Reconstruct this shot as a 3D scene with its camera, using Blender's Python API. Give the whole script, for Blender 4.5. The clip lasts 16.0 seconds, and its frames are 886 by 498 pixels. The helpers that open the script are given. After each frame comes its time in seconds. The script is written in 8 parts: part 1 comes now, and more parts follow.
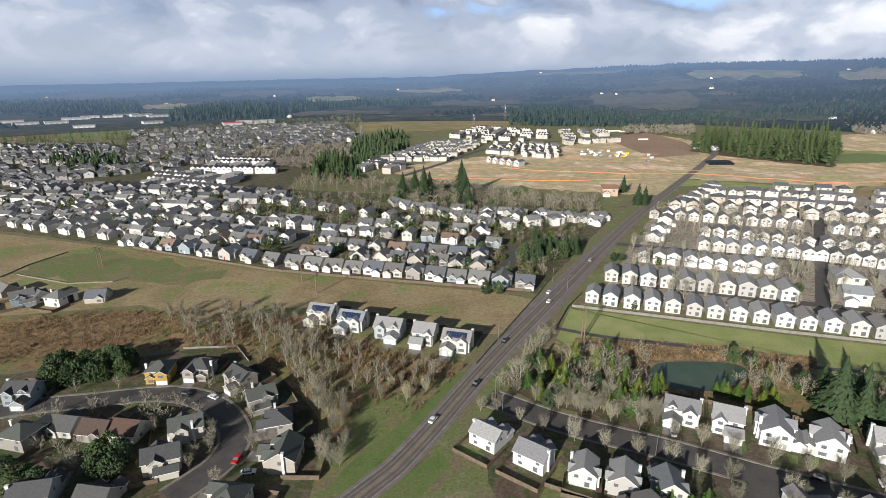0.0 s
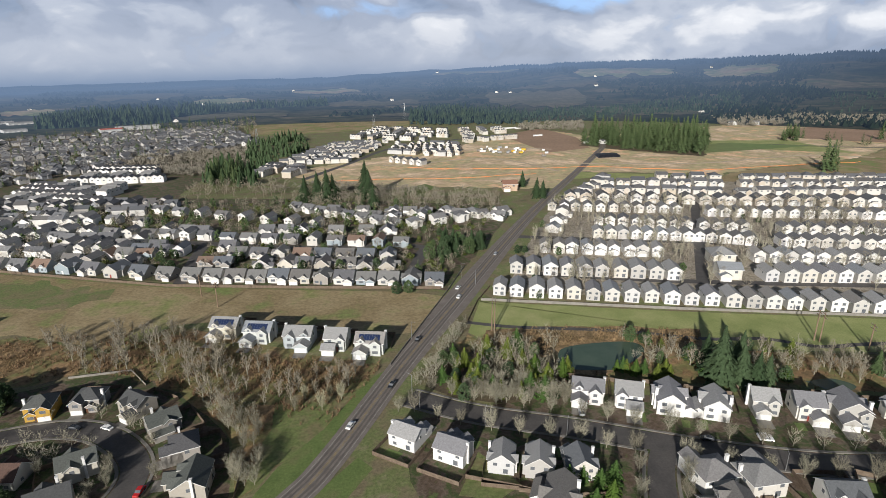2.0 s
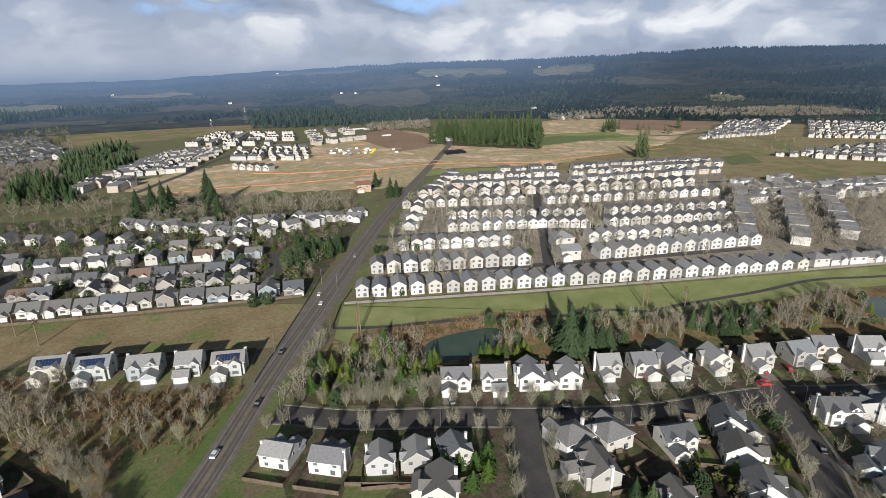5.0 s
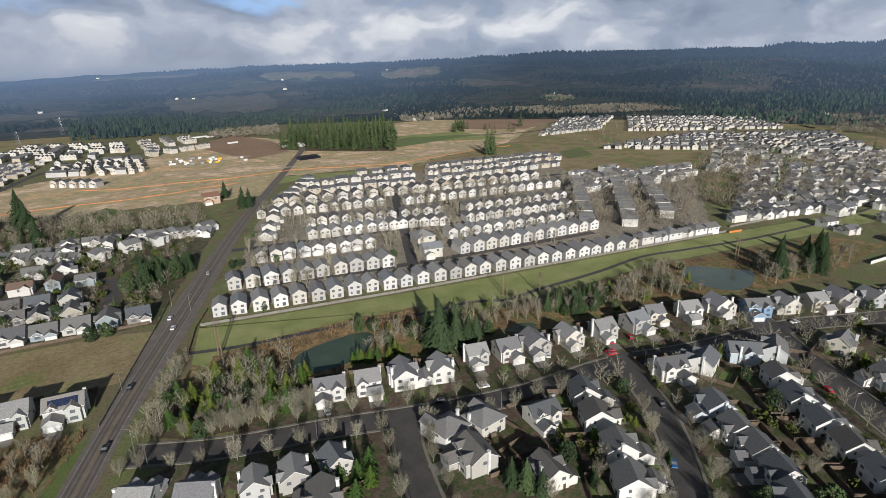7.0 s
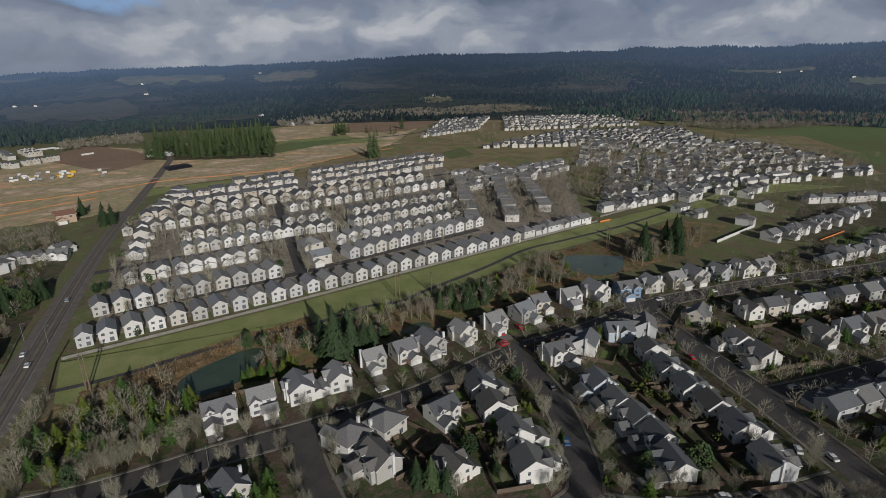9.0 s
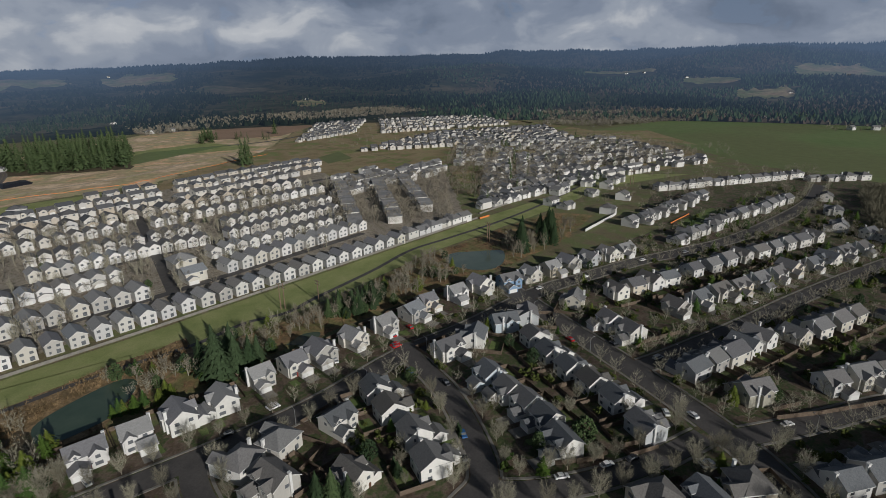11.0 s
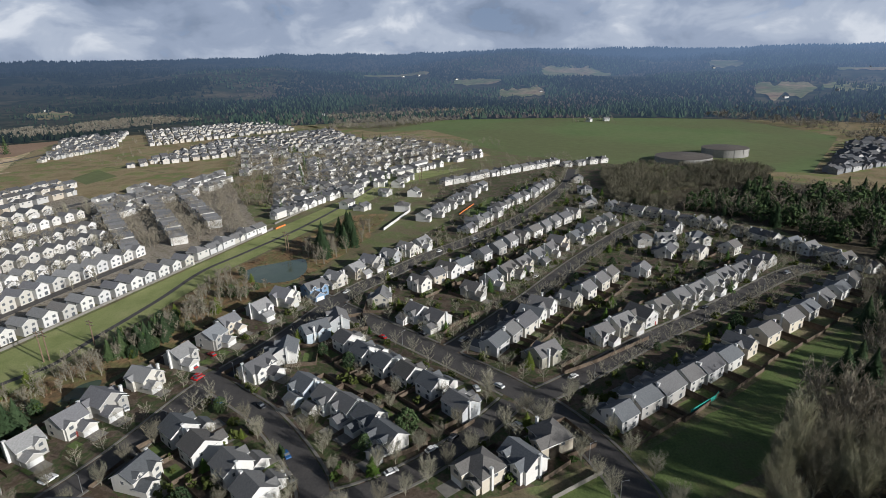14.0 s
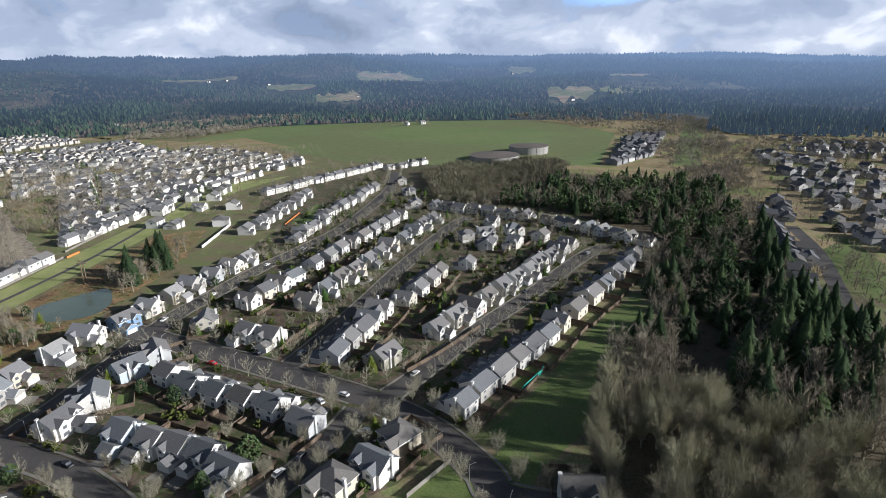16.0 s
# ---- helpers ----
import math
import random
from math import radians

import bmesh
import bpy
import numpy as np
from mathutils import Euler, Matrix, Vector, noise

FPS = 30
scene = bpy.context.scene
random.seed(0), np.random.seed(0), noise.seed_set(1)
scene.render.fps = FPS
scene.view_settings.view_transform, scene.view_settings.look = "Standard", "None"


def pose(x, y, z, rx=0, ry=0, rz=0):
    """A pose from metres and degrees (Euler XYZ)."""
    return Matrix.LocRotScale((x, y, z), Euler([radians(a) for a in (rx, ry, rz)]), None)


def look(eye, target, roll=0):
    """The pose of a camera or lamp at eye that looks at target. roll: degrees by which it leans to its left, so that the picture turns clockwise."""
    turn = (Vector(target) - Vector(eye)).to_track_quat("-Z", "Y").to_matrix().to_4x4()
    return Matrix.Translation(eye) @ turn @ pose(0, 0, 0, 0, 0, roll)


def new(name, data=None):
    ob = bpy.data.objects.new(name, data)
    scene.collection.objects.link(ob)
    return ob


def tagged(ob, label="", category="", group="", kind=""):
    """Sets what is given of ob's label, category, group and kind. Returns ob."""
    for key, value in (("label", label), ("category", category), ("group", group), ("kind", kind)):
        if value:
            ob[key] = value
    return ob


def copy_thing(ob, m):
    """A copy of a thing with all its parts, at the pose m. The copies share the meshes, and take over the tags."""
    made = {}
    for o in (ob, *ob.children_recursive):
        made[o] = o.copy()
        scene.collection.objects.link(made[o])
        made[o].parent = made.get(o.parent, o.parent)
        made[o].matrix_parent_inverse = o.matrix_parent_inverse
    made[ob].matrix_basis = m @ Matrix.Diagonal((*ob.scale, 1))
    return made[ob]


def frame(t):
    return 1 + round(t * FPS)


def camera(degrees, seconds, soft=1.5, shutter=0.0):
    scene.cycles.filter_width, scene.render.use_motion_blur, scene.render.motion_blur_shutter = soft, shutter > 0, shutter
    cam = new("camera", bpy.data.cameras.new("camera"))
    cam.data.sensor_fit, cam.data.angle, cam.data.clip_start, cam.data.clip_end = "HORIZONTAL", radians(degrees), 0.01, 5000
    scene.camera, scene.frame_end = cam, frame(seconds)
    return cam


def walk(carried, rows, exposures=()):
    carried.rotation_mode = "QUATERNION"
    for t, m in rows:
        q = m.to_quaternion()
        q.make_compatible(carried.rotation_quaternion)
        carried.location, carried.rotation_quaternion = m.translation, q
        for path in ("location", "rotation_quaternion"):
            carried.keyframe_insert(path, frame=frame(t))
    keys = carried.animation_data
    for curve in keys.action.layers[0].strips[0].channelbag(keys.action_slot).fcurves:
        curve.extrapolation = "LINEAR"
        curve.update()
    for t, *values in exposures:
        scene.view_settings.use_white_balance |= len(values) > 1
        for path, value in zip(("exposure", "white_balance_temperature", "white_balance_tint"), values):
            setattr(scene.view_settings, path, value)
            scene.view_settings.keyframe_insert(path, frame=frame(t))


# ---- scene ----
cam = camera(77.5, 16.0, soft=0.7)
PATH = [
    (0.0, pose(0, 0, 120, 71.686, 0, -1.184) @ pose(0, 0, 0, 0, 0, -0.233)),
    (0.5, pose(0, 0, 120, 71.664, 0, -4.418) @ pose(0, 0, 0, 0, 0, -0.299)),
    (1.0, pose(0, 0, 120, 71.667, 0, -7.166) @ pose(0, 0, 0, 0, 0, -0.427)),
    (1.5, pose(0, 0, 120, 71.649, 0, -9.254) @ pose(0, 0, 0, 0, 0, -0.492)),
    (2.0, pose(0, 0, 120, 71.622, 0, -11.236) @ pose(0, 0, 0, 0, 0, -0.551)),
    (2.5, pose(0, 0, 120, 71.592, 0, -13.194) @ pose(0, 0, 0, 0, 0, -0.640)),
    (3.0, pose(0, 0, 120, 71.573, 0, -14.843) @ pose(0, 0, 0, 0, 0, -0.639)),
    (3.5, pose(0, 0, 120, 71.576, 0, -17.112) @ pose(0, 0, 0, 0, 0, -0.645)),
    (4.0, pose(0, 0, 120, 71.551, 0, -20.170) @ pose(0, 0, 0, 0, 0, -0.713)),
    (6.5, pose(0, 0, 120, 71.549, 0, -37.298) @ pose(0, 0, 0, 0, 0, -0.832)),
    (7.0, pose(0, 0, 120, 71.576, 0, -41.432) @ pose(0, 0, 0, 0, 0, -0.911)),
    (7.5, pose(0, 0, 120, 71.572, 0, -45.226) @ pose(0, 0, 0, 0, 0, -1.028)),
    (8.0, pose(0, 0, 120, 71.580, 0, -48.154) @ pose(0, 0, 0, 0, 0, -1.013)),
    (8.5, pose(0, 0, 120, 71.641, 0, -50.799) @ pose(0, 0, 0, 0, 0, -0.969)),
    (9.0, pose(0, 0, 120, 71.656, 0, -53.434) @ pose(0, 0, 0, 0, 0, -0.975)),
    (11.5, pose(0, 0, 120, 71.710, 0, -69.155) @ pose(0, 0, 0, 0, 0, -1.151)),
    (12.0, pose(0, 0, 120, 71.726, 0, -72.298) @ pose(0, 0, 0, 0, 0, -1.200)),
    (12.5, pose(0, 0, 120, 71.687, 0, -75.518) @ pose(0, 0, 0, 0, 0, -1.340)),
    (13.0, pose(0, 0, 120, 71.644, 0, -79.183) @ pose(0, 0, 0, 0, 0, -1.470)),
    (13.5, pose(0, 0, 120, 71.598, 0, -83.116) @ pose(0, 0, 0, 0, 0, -1.541)),
    (14.0, pose(0, 0, 120, 71.586, 0, -87.342) @ pose(0, 0, 0, 0, 0, -1.496)),
    (14.5, pose(0, 0, 120, 71.569, 0, -91.508) @ pose(0, 0, 0, 0, 0, -1.376)),
    (15.0, pose(0, 0, 120, 71.586, 0, -95.587) @ pose(0, 0, 0, 0, 0, -1.200)),
    (15.5, pose(0, 0, 120, 71.633, 0, -100.253) @ pose(0, 0, 0, 0, 0, -1.079)),
    (16.0, pose(0, 0, 120, 71.683, 0, -105.624) @ pose(0, 0, 0, 0, 0, -1.090)),
]
walk(cam, PATH, [(0.0, 0.58, 6500, 10), (3.0, 0.34, 6500, 10), (4.0, 0.34, 6480, 10), (6.4, 0.34, 6450, 10), (7.0, 0.14, 6450, 10), (8.0, -0.35, 6400, 10), (9.0, -0.60, 6380, 10), (11.5, -0.47, 6330, 9), (12.5, -0.27, 6280, 9), (14.5, 0.26, 6180, 10), (16.0, 0.58, 6130, 11)])

# ---- world, sun ----
SUN_AZ = radians(209.6)      # direction to the sun, from +Y towards +X
SUN_EL = radians(19.5)
world = bpy.data.worlds.new("sky")
scene.world = world
world.use_nodes = True
wt = world.node_tree
wt.nodes.clear()


def node(tree, kind, **kw):
    n = tree.nodes.new(kind)
    for k, v in kw.items():
        if k in n.inputs:
            n.inputs[k].default_value = v
    return n


sky = wt.nodes.new("ShaderNodeTexSky")
sky.sky_type = "NISHITA"
sky.sun_disc = False
sky.sun_elevation = SUN_EL
sky.sun_rotation = SUN_AZ
sky.altitude = 200
L = wt.links.new


def toward(az, el):
    """Unit vector by azimuth from +Y towards +X, and elevation, in degrees."""
    a, e_ = radians(az), radians(el)
    return (math.sin(a) * math.cos(e_), math.cos(a) * math.cos(e_), math.sin(e_))


def w_math(op, a, b, clamp=False):
    n = wt.nodes.new("ShaderNodeMath")
    n.operation, n.use_clamp = op, clamp
    for k, v in enumerate((a, b)):
        if isinstance(v, (int, float)):
            n.inputs[k].default_value = v
        else:
            L(v, n.inputs[k])
    return n.outputs[0]


def w_range(v, f0, f1, t0, t1, soft=True):
    n = wt.nodes.new("ShaderNodeMapRange")
    n.interpolation_type = "SMOOTHSTEP" if soft else "LINEAR"
    for k, x in (("From Min", f0), ("From Max", f1), ("To Min", t0), ("To Max", t1)):
        n.inputs[k].default_value = x
    L(v, n.inputs["Value"])
    return n.outputs["Result"]


w_coord = wt.nodes.new("ShaderNodeTexCoord")
w_sep = wt.nodes.new("ShaderNodeSeparateXYZ")
L(w_coord.outputs["Generated"], w_sep.inputs[0])


def w_noise(stretch, shift, scale, detail, rough, bend):
    m = wt.nodes.new("ShaderNodeMapping")
    m.inputs["Scale"].default_value = (1.0, 1.0, stretch)
    m.inputs["Location"].default_value = shift
    n = node(wt, "ShaderNodeTexNoise", Scale=scale, Detail=detail, Roughness=rough, Distortion=bend)
    L(w_coord.outputs["Generated"], m.inputs["Vector"])
    L(m.outputs["Vector"], n.inputs["Vector"])
    return n.outputs["Fac"]


def w_bank(az, el, wide, high, amount):
    """A soft swelling of the cloud round one direction: wide and high in degrees."""
    d = wt.nodes.new("ShaderNodeVectorMath")
    d.operation = "SUBTRACT"
    d.inputs[1].default_value = toward(az, el)
    L(w_coord.outputs["Generated"], d.inputs[0])
    m = wt.nodes.new("ShaderNodeVectorMath")
    m.operation = "MULTIPLY"
    m.inputs[1].default_value = (1 / radians(wide), 1 / radians(wide), 1 / radians(high))
    L(d.outputs["Vector"], m.inputs[0])
    n = wt.nodes.new("ShaderNodeVectorMath")
    n.operation = "LENGTH"
    L(m.outputs["Vector"], n.inputs[0])
    return w_range(n.outputs["Value"], 0.0, 1.0, amount, 0.0)


w_big = w_noise(2.5, (0.35, 0.2, 0.1), 4.6, 4.0, 0.45, 0.1)
w_puff = w_noise(1.9, (1.7, 0.4, 0.6), 9.5, 6.0, 0.52, 0.35)
w_sum = w_math("ADD", w_math("MULTIPLY", w_big, 0.60), w_math("ADD", w_math("MULTIPLY", w_puff, 0.70), -0.15))
for b_ in ((25, 3.0, 9, 2.0, 0.15), (12, 3.4, 8, 2.0, 0.07), (36, 3.6, 8, 2.4, 0.16), (47, 3.0, 9, 1.8, 0.13), (60, 3.2, 6, 1.6, 0.06), (76, 4.0, 6, 2.0, 0.05), (118, 3.2, 13, 2.2, 0.12), (136, 2.6, 10, 1.8, 0.08), (78, 2.7, 6, 1.4, 0.07), (55, 6.6, 34, 2.0, -0.14), (92, 3.4, 12, 3.0, -0.07), (24, 1.0, 24, 0.9, -0.07), (-20, 4.0, 5, 1.6, 0.05)):
    w_sum = w_math("ADD", w_sum, w_bank(*b_))
w_r1 = wt.nodes.new("ShaderNodeValToRGB")
w_r1.color_ramp.interpolation = "EASE"
w_els = w_r1.color_ramp.elements
w_els[0].position, w_els[0].color = 0.28, (0.18, 0.225, 0.31, 1)
w_els[1].position, w_els[1].color = 0.80, (0.90, 0.90, 0.90, 1)
for p_, c_ in ((0.45, (0.29, 0.34, 0.44, 1)), (0.55, (0.41, 0.455, 0.54, 1)), (0.66, (0.66, 0.68, 0.72, 1))):
    w_els.new(p_).color = c_
L(w_sum, w_r1.inputs["Fac"])
# open blue between the clouds, and above them
w_gap = w_math("ADD", w_range(w_puff, 0.35, 0.65, 0.45, -0.55, False), w_bank(26.5, 5.7, 8, 1.6, 0.95))
for b_ in ((128, 5.7, 15, 1.4, 1.0), (2, 5.0, 9, 1.4, 0.35)):
    w_gap = w_math("ADD", w_gap, w_bank(*b_))
w_open = w_range(w_sep.outputs["Z"], 0.14, 0.45, 0.0, 1.0, False)
w_hole = w_math("MULTIPLY", w_range(w_gap, 0.30, 1.0, 0.0, 1.0), 0.85)
w_blue = wt.nodes.new("ShaderNodeRGB")
w_blue.outputs[0].default_value = (0.34, 0.54, 0.86, 1)
# thick air over the valley
w_dir = wt.nodes.new("ShaderNodeVectorMath")
w_dir.operation = "DOT_PRODUCT"
w_dir.inputs[1].default_value = toward(-22, 0)
L(w_coord.outputs["Generated"], w_dir.inputs[0])
w_low = w_math("MULTIPLY", w_range(w_sep.outputs["Z"], -0.02, 0.10, 0.97, 0.0, False), w_range(w_dir.outputs["Value"], 0.35, 0.92, 0.25, 1.0))
w_cool = wt.nodes.new("ShaderNodeValToRGB")
w_cool.color_ramp.elements[0].position, w_cool.color_ramp.elements[0].color = 0.0, (0.17, 0.235, 0.35, 1)
w_cool.color_ramp.elements[1].position, w_cool.color_ramp.elements[1].color = 1.0, (0.37, 0.41, 0.49, 1)
L(w_range(w_sep.outputs["Z"], -0.03, 0.025, 0.0, 1.0), w_cool.inputs["Fac"])


def w_blend(fac, a, b):
    n = wt.nodes.new("ShaderNodeMix")
    n.data_type = "RGBA"
    for v, k in ((fac, "Factor"), (a, "A"), (b, "B")):
        L(v, n.inputs[k])
    return n.outputs["Result"]


w_sk = node(wt, "ShaderNodeVectorMath")
w_sk.operation = "SCALE"
w_sk.inputs["Scale"].default_value = 0.035
L(sky.outputs["Color"], w_sk.inputs[0])
w_bg = wt.nodes.new("ShaderNodeBackground")
w_out = wt.nodes.new("ShaderNodeOutputWorld")
w_cloud = w_blend(w_hole, w_r1.outputs["Color"], w_blue.outputs[0])
L(w_blend(w_open, w_blend(w_low, w_cloud, w_cool.outputs["Color"]), w_sk.outputs["Vector"]), w_bg.inputs["Color"])
L(w_bg.outputs["Background"], w_out.inputs["Surface"])

sun = new("sun", bpy.data.lights.new("sun", "SUN"))
sun.data.energy = 4.6
sun.data.angle = radians(0.6)
sun.data.color = (1.0, 0.955, 0.885)
sun.matrix_world = look((math.sin(SUN_AZ) * 500, math.cos(SUN_AZ) * 500, math.tan(SUN_EL) * 500), (0, 0, 0))


# ---- materials ----
def material(name, stops, scale=1.0, rough=0.85, fine=None, bump=0.0, by="noise", metal=0.0, glow=None, spec=0.3, detail=6.0, patch=None):
    """stops: colours along a ramp; by: noise, object or island random picks the colour; fine: (scale, strength) of grain."""
    m = bpy.data.materials.new(name)
    m.use_nodes = True
    t = m.node_tree
    b = t.nodes["Principled BSDF"]
    b.inputs["Roughness"].default_value = rough
    b.inputs["Metallic"].default_value = metal
    b.inputs["Specular IOR Level"].default_value = spec
    link = t.links.new
    geo = t.nodes.new("ShaderNodeNewGeometry")
    ramp = t.nodes.new("ShaderNodeValToRGB")
    els = ramp.color_ramp.elements
    while len(els) < len(stops):
        els.new(0.5)
    lo, hi = (0.30, 0.70) if by == "noise" else (0.0, 1.0)
    for i, c in enumerate(stops):
        els[i].position = lo + (hi - lo) * i / max(1, len(stops) - 1)
        els[i].color = (*c, 1)
    if by == "noise":
        n = node(t, "ShaderNodeTexNoise", Scale=scale, Detail=detail, Roughness=0.6)
        link(geo.outputs["Position"], n.inputs["Vector"])
        link(n.outputs["Fac"], ramp.inputs["Fac"])
    elif by == "tint":
        pass
    elif by == "object":
        ramp.color_ramp.interpolation = "CONSTANT" if len(stops) > 2 else "LINEAR"
        if len(stops) > 2:
            for i in range(len(stops)):
                els[i].position = i / len(stops)
        o = t.nodes.new("ShaderNodeObjectInfo")
        link(o.outputs["Random"], ramp.inputs["Fac"])
    else:
        link(geo.outputs["Random Per Island"], ramp.inputs["Fac"])
    colour = ramp.outputs["Color"]
    if by == "tint":
        o = t.nodes.new("ShaderNodeObjectInfo")
        colour = o.outputs["Color"]
    if patch:
        pn = node(t, "ShaderNodeTexNoise", Scale=patch[0], Detail=3.0)
        link(geo.outputs["Position"], pn.inputs["Vector"])
        pr = t.nodes.new("ShaderNodeMapRange")
        pr.inputs["From Min"].default_value, pr.inputs["From Max"].default_value = 0.46, 0.60
        link(pn.outputs["Fac"], pr.inputs["Value"])
        mx = t.nodes.new("ShaderNodeMix")
        mx.data_type = "RGBA"
        link(pr.outputs["Result"], mx.inputs["Factor"])
        link(colour, mx.inputs["A"])
        mx.inputs["B"].default_value = (*patch[1], 1)
        colour = mx.outputs["Result"]
    if fine:
        fn = node(t, "ShaderNodeTexNoise", Scale=fine[0], Detail=4.0, Roughness=0.7)
        link(geo.outputs["Position"], fn.inputs["Vector"])
        fr = t.nodes.new("ShaderNodeMapRange")
        fr.inputs["From Min"].default_value, fr.inputs["From Max"].default_value = 0.3, 0.7
        fr.inputs["To Min"].default_value, fr.inputs["To Max"].default_value = 1 - fine[1], 1 + fine[1]
        link(fn.outputs["Fac"], fr.inputs["Value"])
        mu = t.nodes.new("ShaderNodeVectorMath")
        mu.operation = "SCALE"
        link(colour, mu.inputs[0])
        link(fr.outputs["Result"], mu.inputs["Scale"])
        colour = mu.outputs["Vector"]
        if bump:
            bm_ = node(t, "ShaderNodeBump", Strength=bump, Distance=0.1)
            link(fn.outputs["Fac"], bm_.inputs["Height"])
            link(bm_.outputs["Normal"], b.inputs["Normal"])
    link(colour, b.inputs["Base Color"])
    if glow:
        b.inputs["Emission Color"].default_value = (*glow[:3], 1)
        b.inputs["Emission Strength"].default_value = glow[3]
    return m


M = {}
M["ground"] = material("yard_ground", [(0.103, 0.108, 0.049), (0.187, 0.154, 0.094), (0.142, 0.173, 0.064), (0.262, 0.210, 0.145)], 0.06, fine=(0.9, 0.35), detail=9)
M["yards"] = material("garden_ground", [(0.125, 0.156, 0.060), (0.251, 0.212, 0.159), (0.344, 0.310, 0.258), (0.185, 0.146, 0.102), (0.423, 0.390, 0.337)], 0.22, fine=(1.1, 0.3), detail=7)
M["gardens"] = material("garden_lawns", [(0.075, 0.106, 0.033), (0.106, 0.080, 0.054), (0.054, 0.080, 0.026), (0.140, 0.106, 0.080), (0.091, 0.064, 0.045), (0.096, 0.140, 0.043)], 0.11, fine=(1.0, 0.35), detail=5)
M["grass"] = material("mown_grass", [(0.198, 0.239, 0.079), (0.270, 0.299, 0.114), (0.347, 0.347, 0.155)], 0.06, fine=(1.5, 0.22), detail=8)
M["lawn"] = material("green_lawn", [(0.090, 0.134, 0.040), (0.127, 0.173, 0.054), (0.150, 0.150, 0.067)], 0.1, fine=(1.2, 0.25), detail=8)
M["field"] = material("winter_field", [(0.220, 0.161, 0.088), (0.202, 0.228, 0.078), (0.320, 0.253, 0.144), (0.253, 0.194, 0.104), (0.168, 0.220, 0.067), (0.287, 0.220, 0.127)], 0.018, fine=(0.5, 0.3), detail=9)
M["pasture"] = material("rough_pasture", [(0.114, 0.150, 0.050), (0.186, 0.162, 0.084), (0.138, 0.174, 0.060), (0.216, 0.174, 0.102), (0.120, 0.156, 0.054)], 0.035, fine=(0.7, 0.3), detail=9)
M["wet"] = material("wetland", [(0.094, 0.078, 0.043), (0.234, 0.149, 0.078), (0.156, 0.156, 0.062), (0.312, 0.203, 0.109), (0.133, 0.109, 0.055)], 0.045, fine=(0.5, 0.4), detail=9)
M["reed"] = material("dry_reed", [(0.204, 0.132, 0.066), (0.300, 0.210, 0.114), (0.156, 0.108, 0.054), (0.252, 0.192, 0.102)], 0.2, fine=(1.0, 0.35))
M["tan"] = material("graded_earth", [(0.588, 0.420, 0.273), (0.756, 0.588, 0.410), (0.504, 0.378, 0.242), (0.420, 0.378, 0.210), (0.693, 0.452, 0.273), (0.798, 0.651, 0.483)], 0.017, fine=(0.12, 0.3), detail=10)
M["dirt"] = material("dirt_track", [(0.42, 0.33, 0.23), (0.54, 0.44, 0.33)], 0.05, fine=(0.3, 0.25))
M["crop"] = material("crop_field", [(0.120, 0.186, 0.060), (0.150, 0.208, 0.076), (0.180, 0.205, 0.088)], 0.006, fine=(0.08, 0.12), patch=(0.0035, (0.150, 0.172, 0.072)))
M["mud"] = material("brown_field", [(0.259, 0.177, 0.117), (0.354, 0.236, 0.165)], 0.01, fine=(0.2, 0.2))
M["asphalt"] = material("asphalt", [(0.061, 0.057, 0.057), (0.101, 0.093, 0.088)], 0.15, rough=0.75, fine=(1.3, 0.18), spec=0.4)
M["asphalt_main"] = material("worn_asphalt", [(0.150, 0.130, 0.116), (0.215, 0.190, 0.170)], 0.2, rough=0.8, fine=(1.6, 0.15))
M["track"] = material("polished_asphalt", [(0.105, 0.092, 0.084), (0.135, 0.119, 0.107)], 0.3, rough=0.7, fine=(1.6, 0.2))
M["concrete"] = material("pale_concrete", [(0.165, 0.155, 0.140), (0.25, 0.235, 0.21)], 0.4, fine=(3, 0.1))
M["paint"] = material("road_paint", [(0.20, 0.19, 0.18), (0.45, 0.44, 0.41)], 0.6)
M["yellow"] = material("yellow_paint", [(0.20, 0.16, 0.09), (0.42, 0.30, 0.10)], 0.6)
M["water"] = material("pond_water", [(0.058, 0.090, 0.065), (0.083, 0.116, 0.083)], 0.1, rough=0.06, spec=0.5)
M["roof"] = material("roof_shingle", [(0.08, 0.08, 0.08)], by="tint", fine=(2.0, 0.26), bump=0.3)
M["wall"] = material("lap_siding", [(0.7, 0.7, 0.7)], by="tint", fine=(1.2, 0.06), rough=0.6)
ROOF_GREY = [(0.147, 0.147, 0.156), (0.194, 0.194, 0.198), (0.176, 0.168, 0.160), (0.164, 0.175, 0.188), (0.222, 0.222, 0.221), (0.205, 0.200, 0.200)]
ROOF_OLD = [(0.125, 0.126, 0.136), (0.167, 0.167, 0.164), (0.196, 0.137, 0.107), (0.156, 0.150, 0.146), (0.125, 0.137, 0.156), (0.184, 0.184, 0.182)]
# sunlit and unlit copies of the grey roofs, sun put into the colour
ROOF_PALE = [tuple(min(0.31, 1.6 * v) for v in c) for c in ROOF_GREY]
ROOF_UNLIT = [tuple(0.78 * v for v in c) for c in ROOF_GREY]
ROOF_DARK = [(0.070, 0.073, 0.080), (0.09, 0.09, 0.096), (0.115, 0.11, 0.107)]
WALL_WHITE = [(0.706, 0.698, 0.683), (0.647, 0.640, 0.611), (0.540, 0.528, 0.499), (0.716, 0.706, 0.694), (0.611, 0.587, 0.528), (0.447, 0.434, 0.412), (0.587, 0.587, 0.587)]
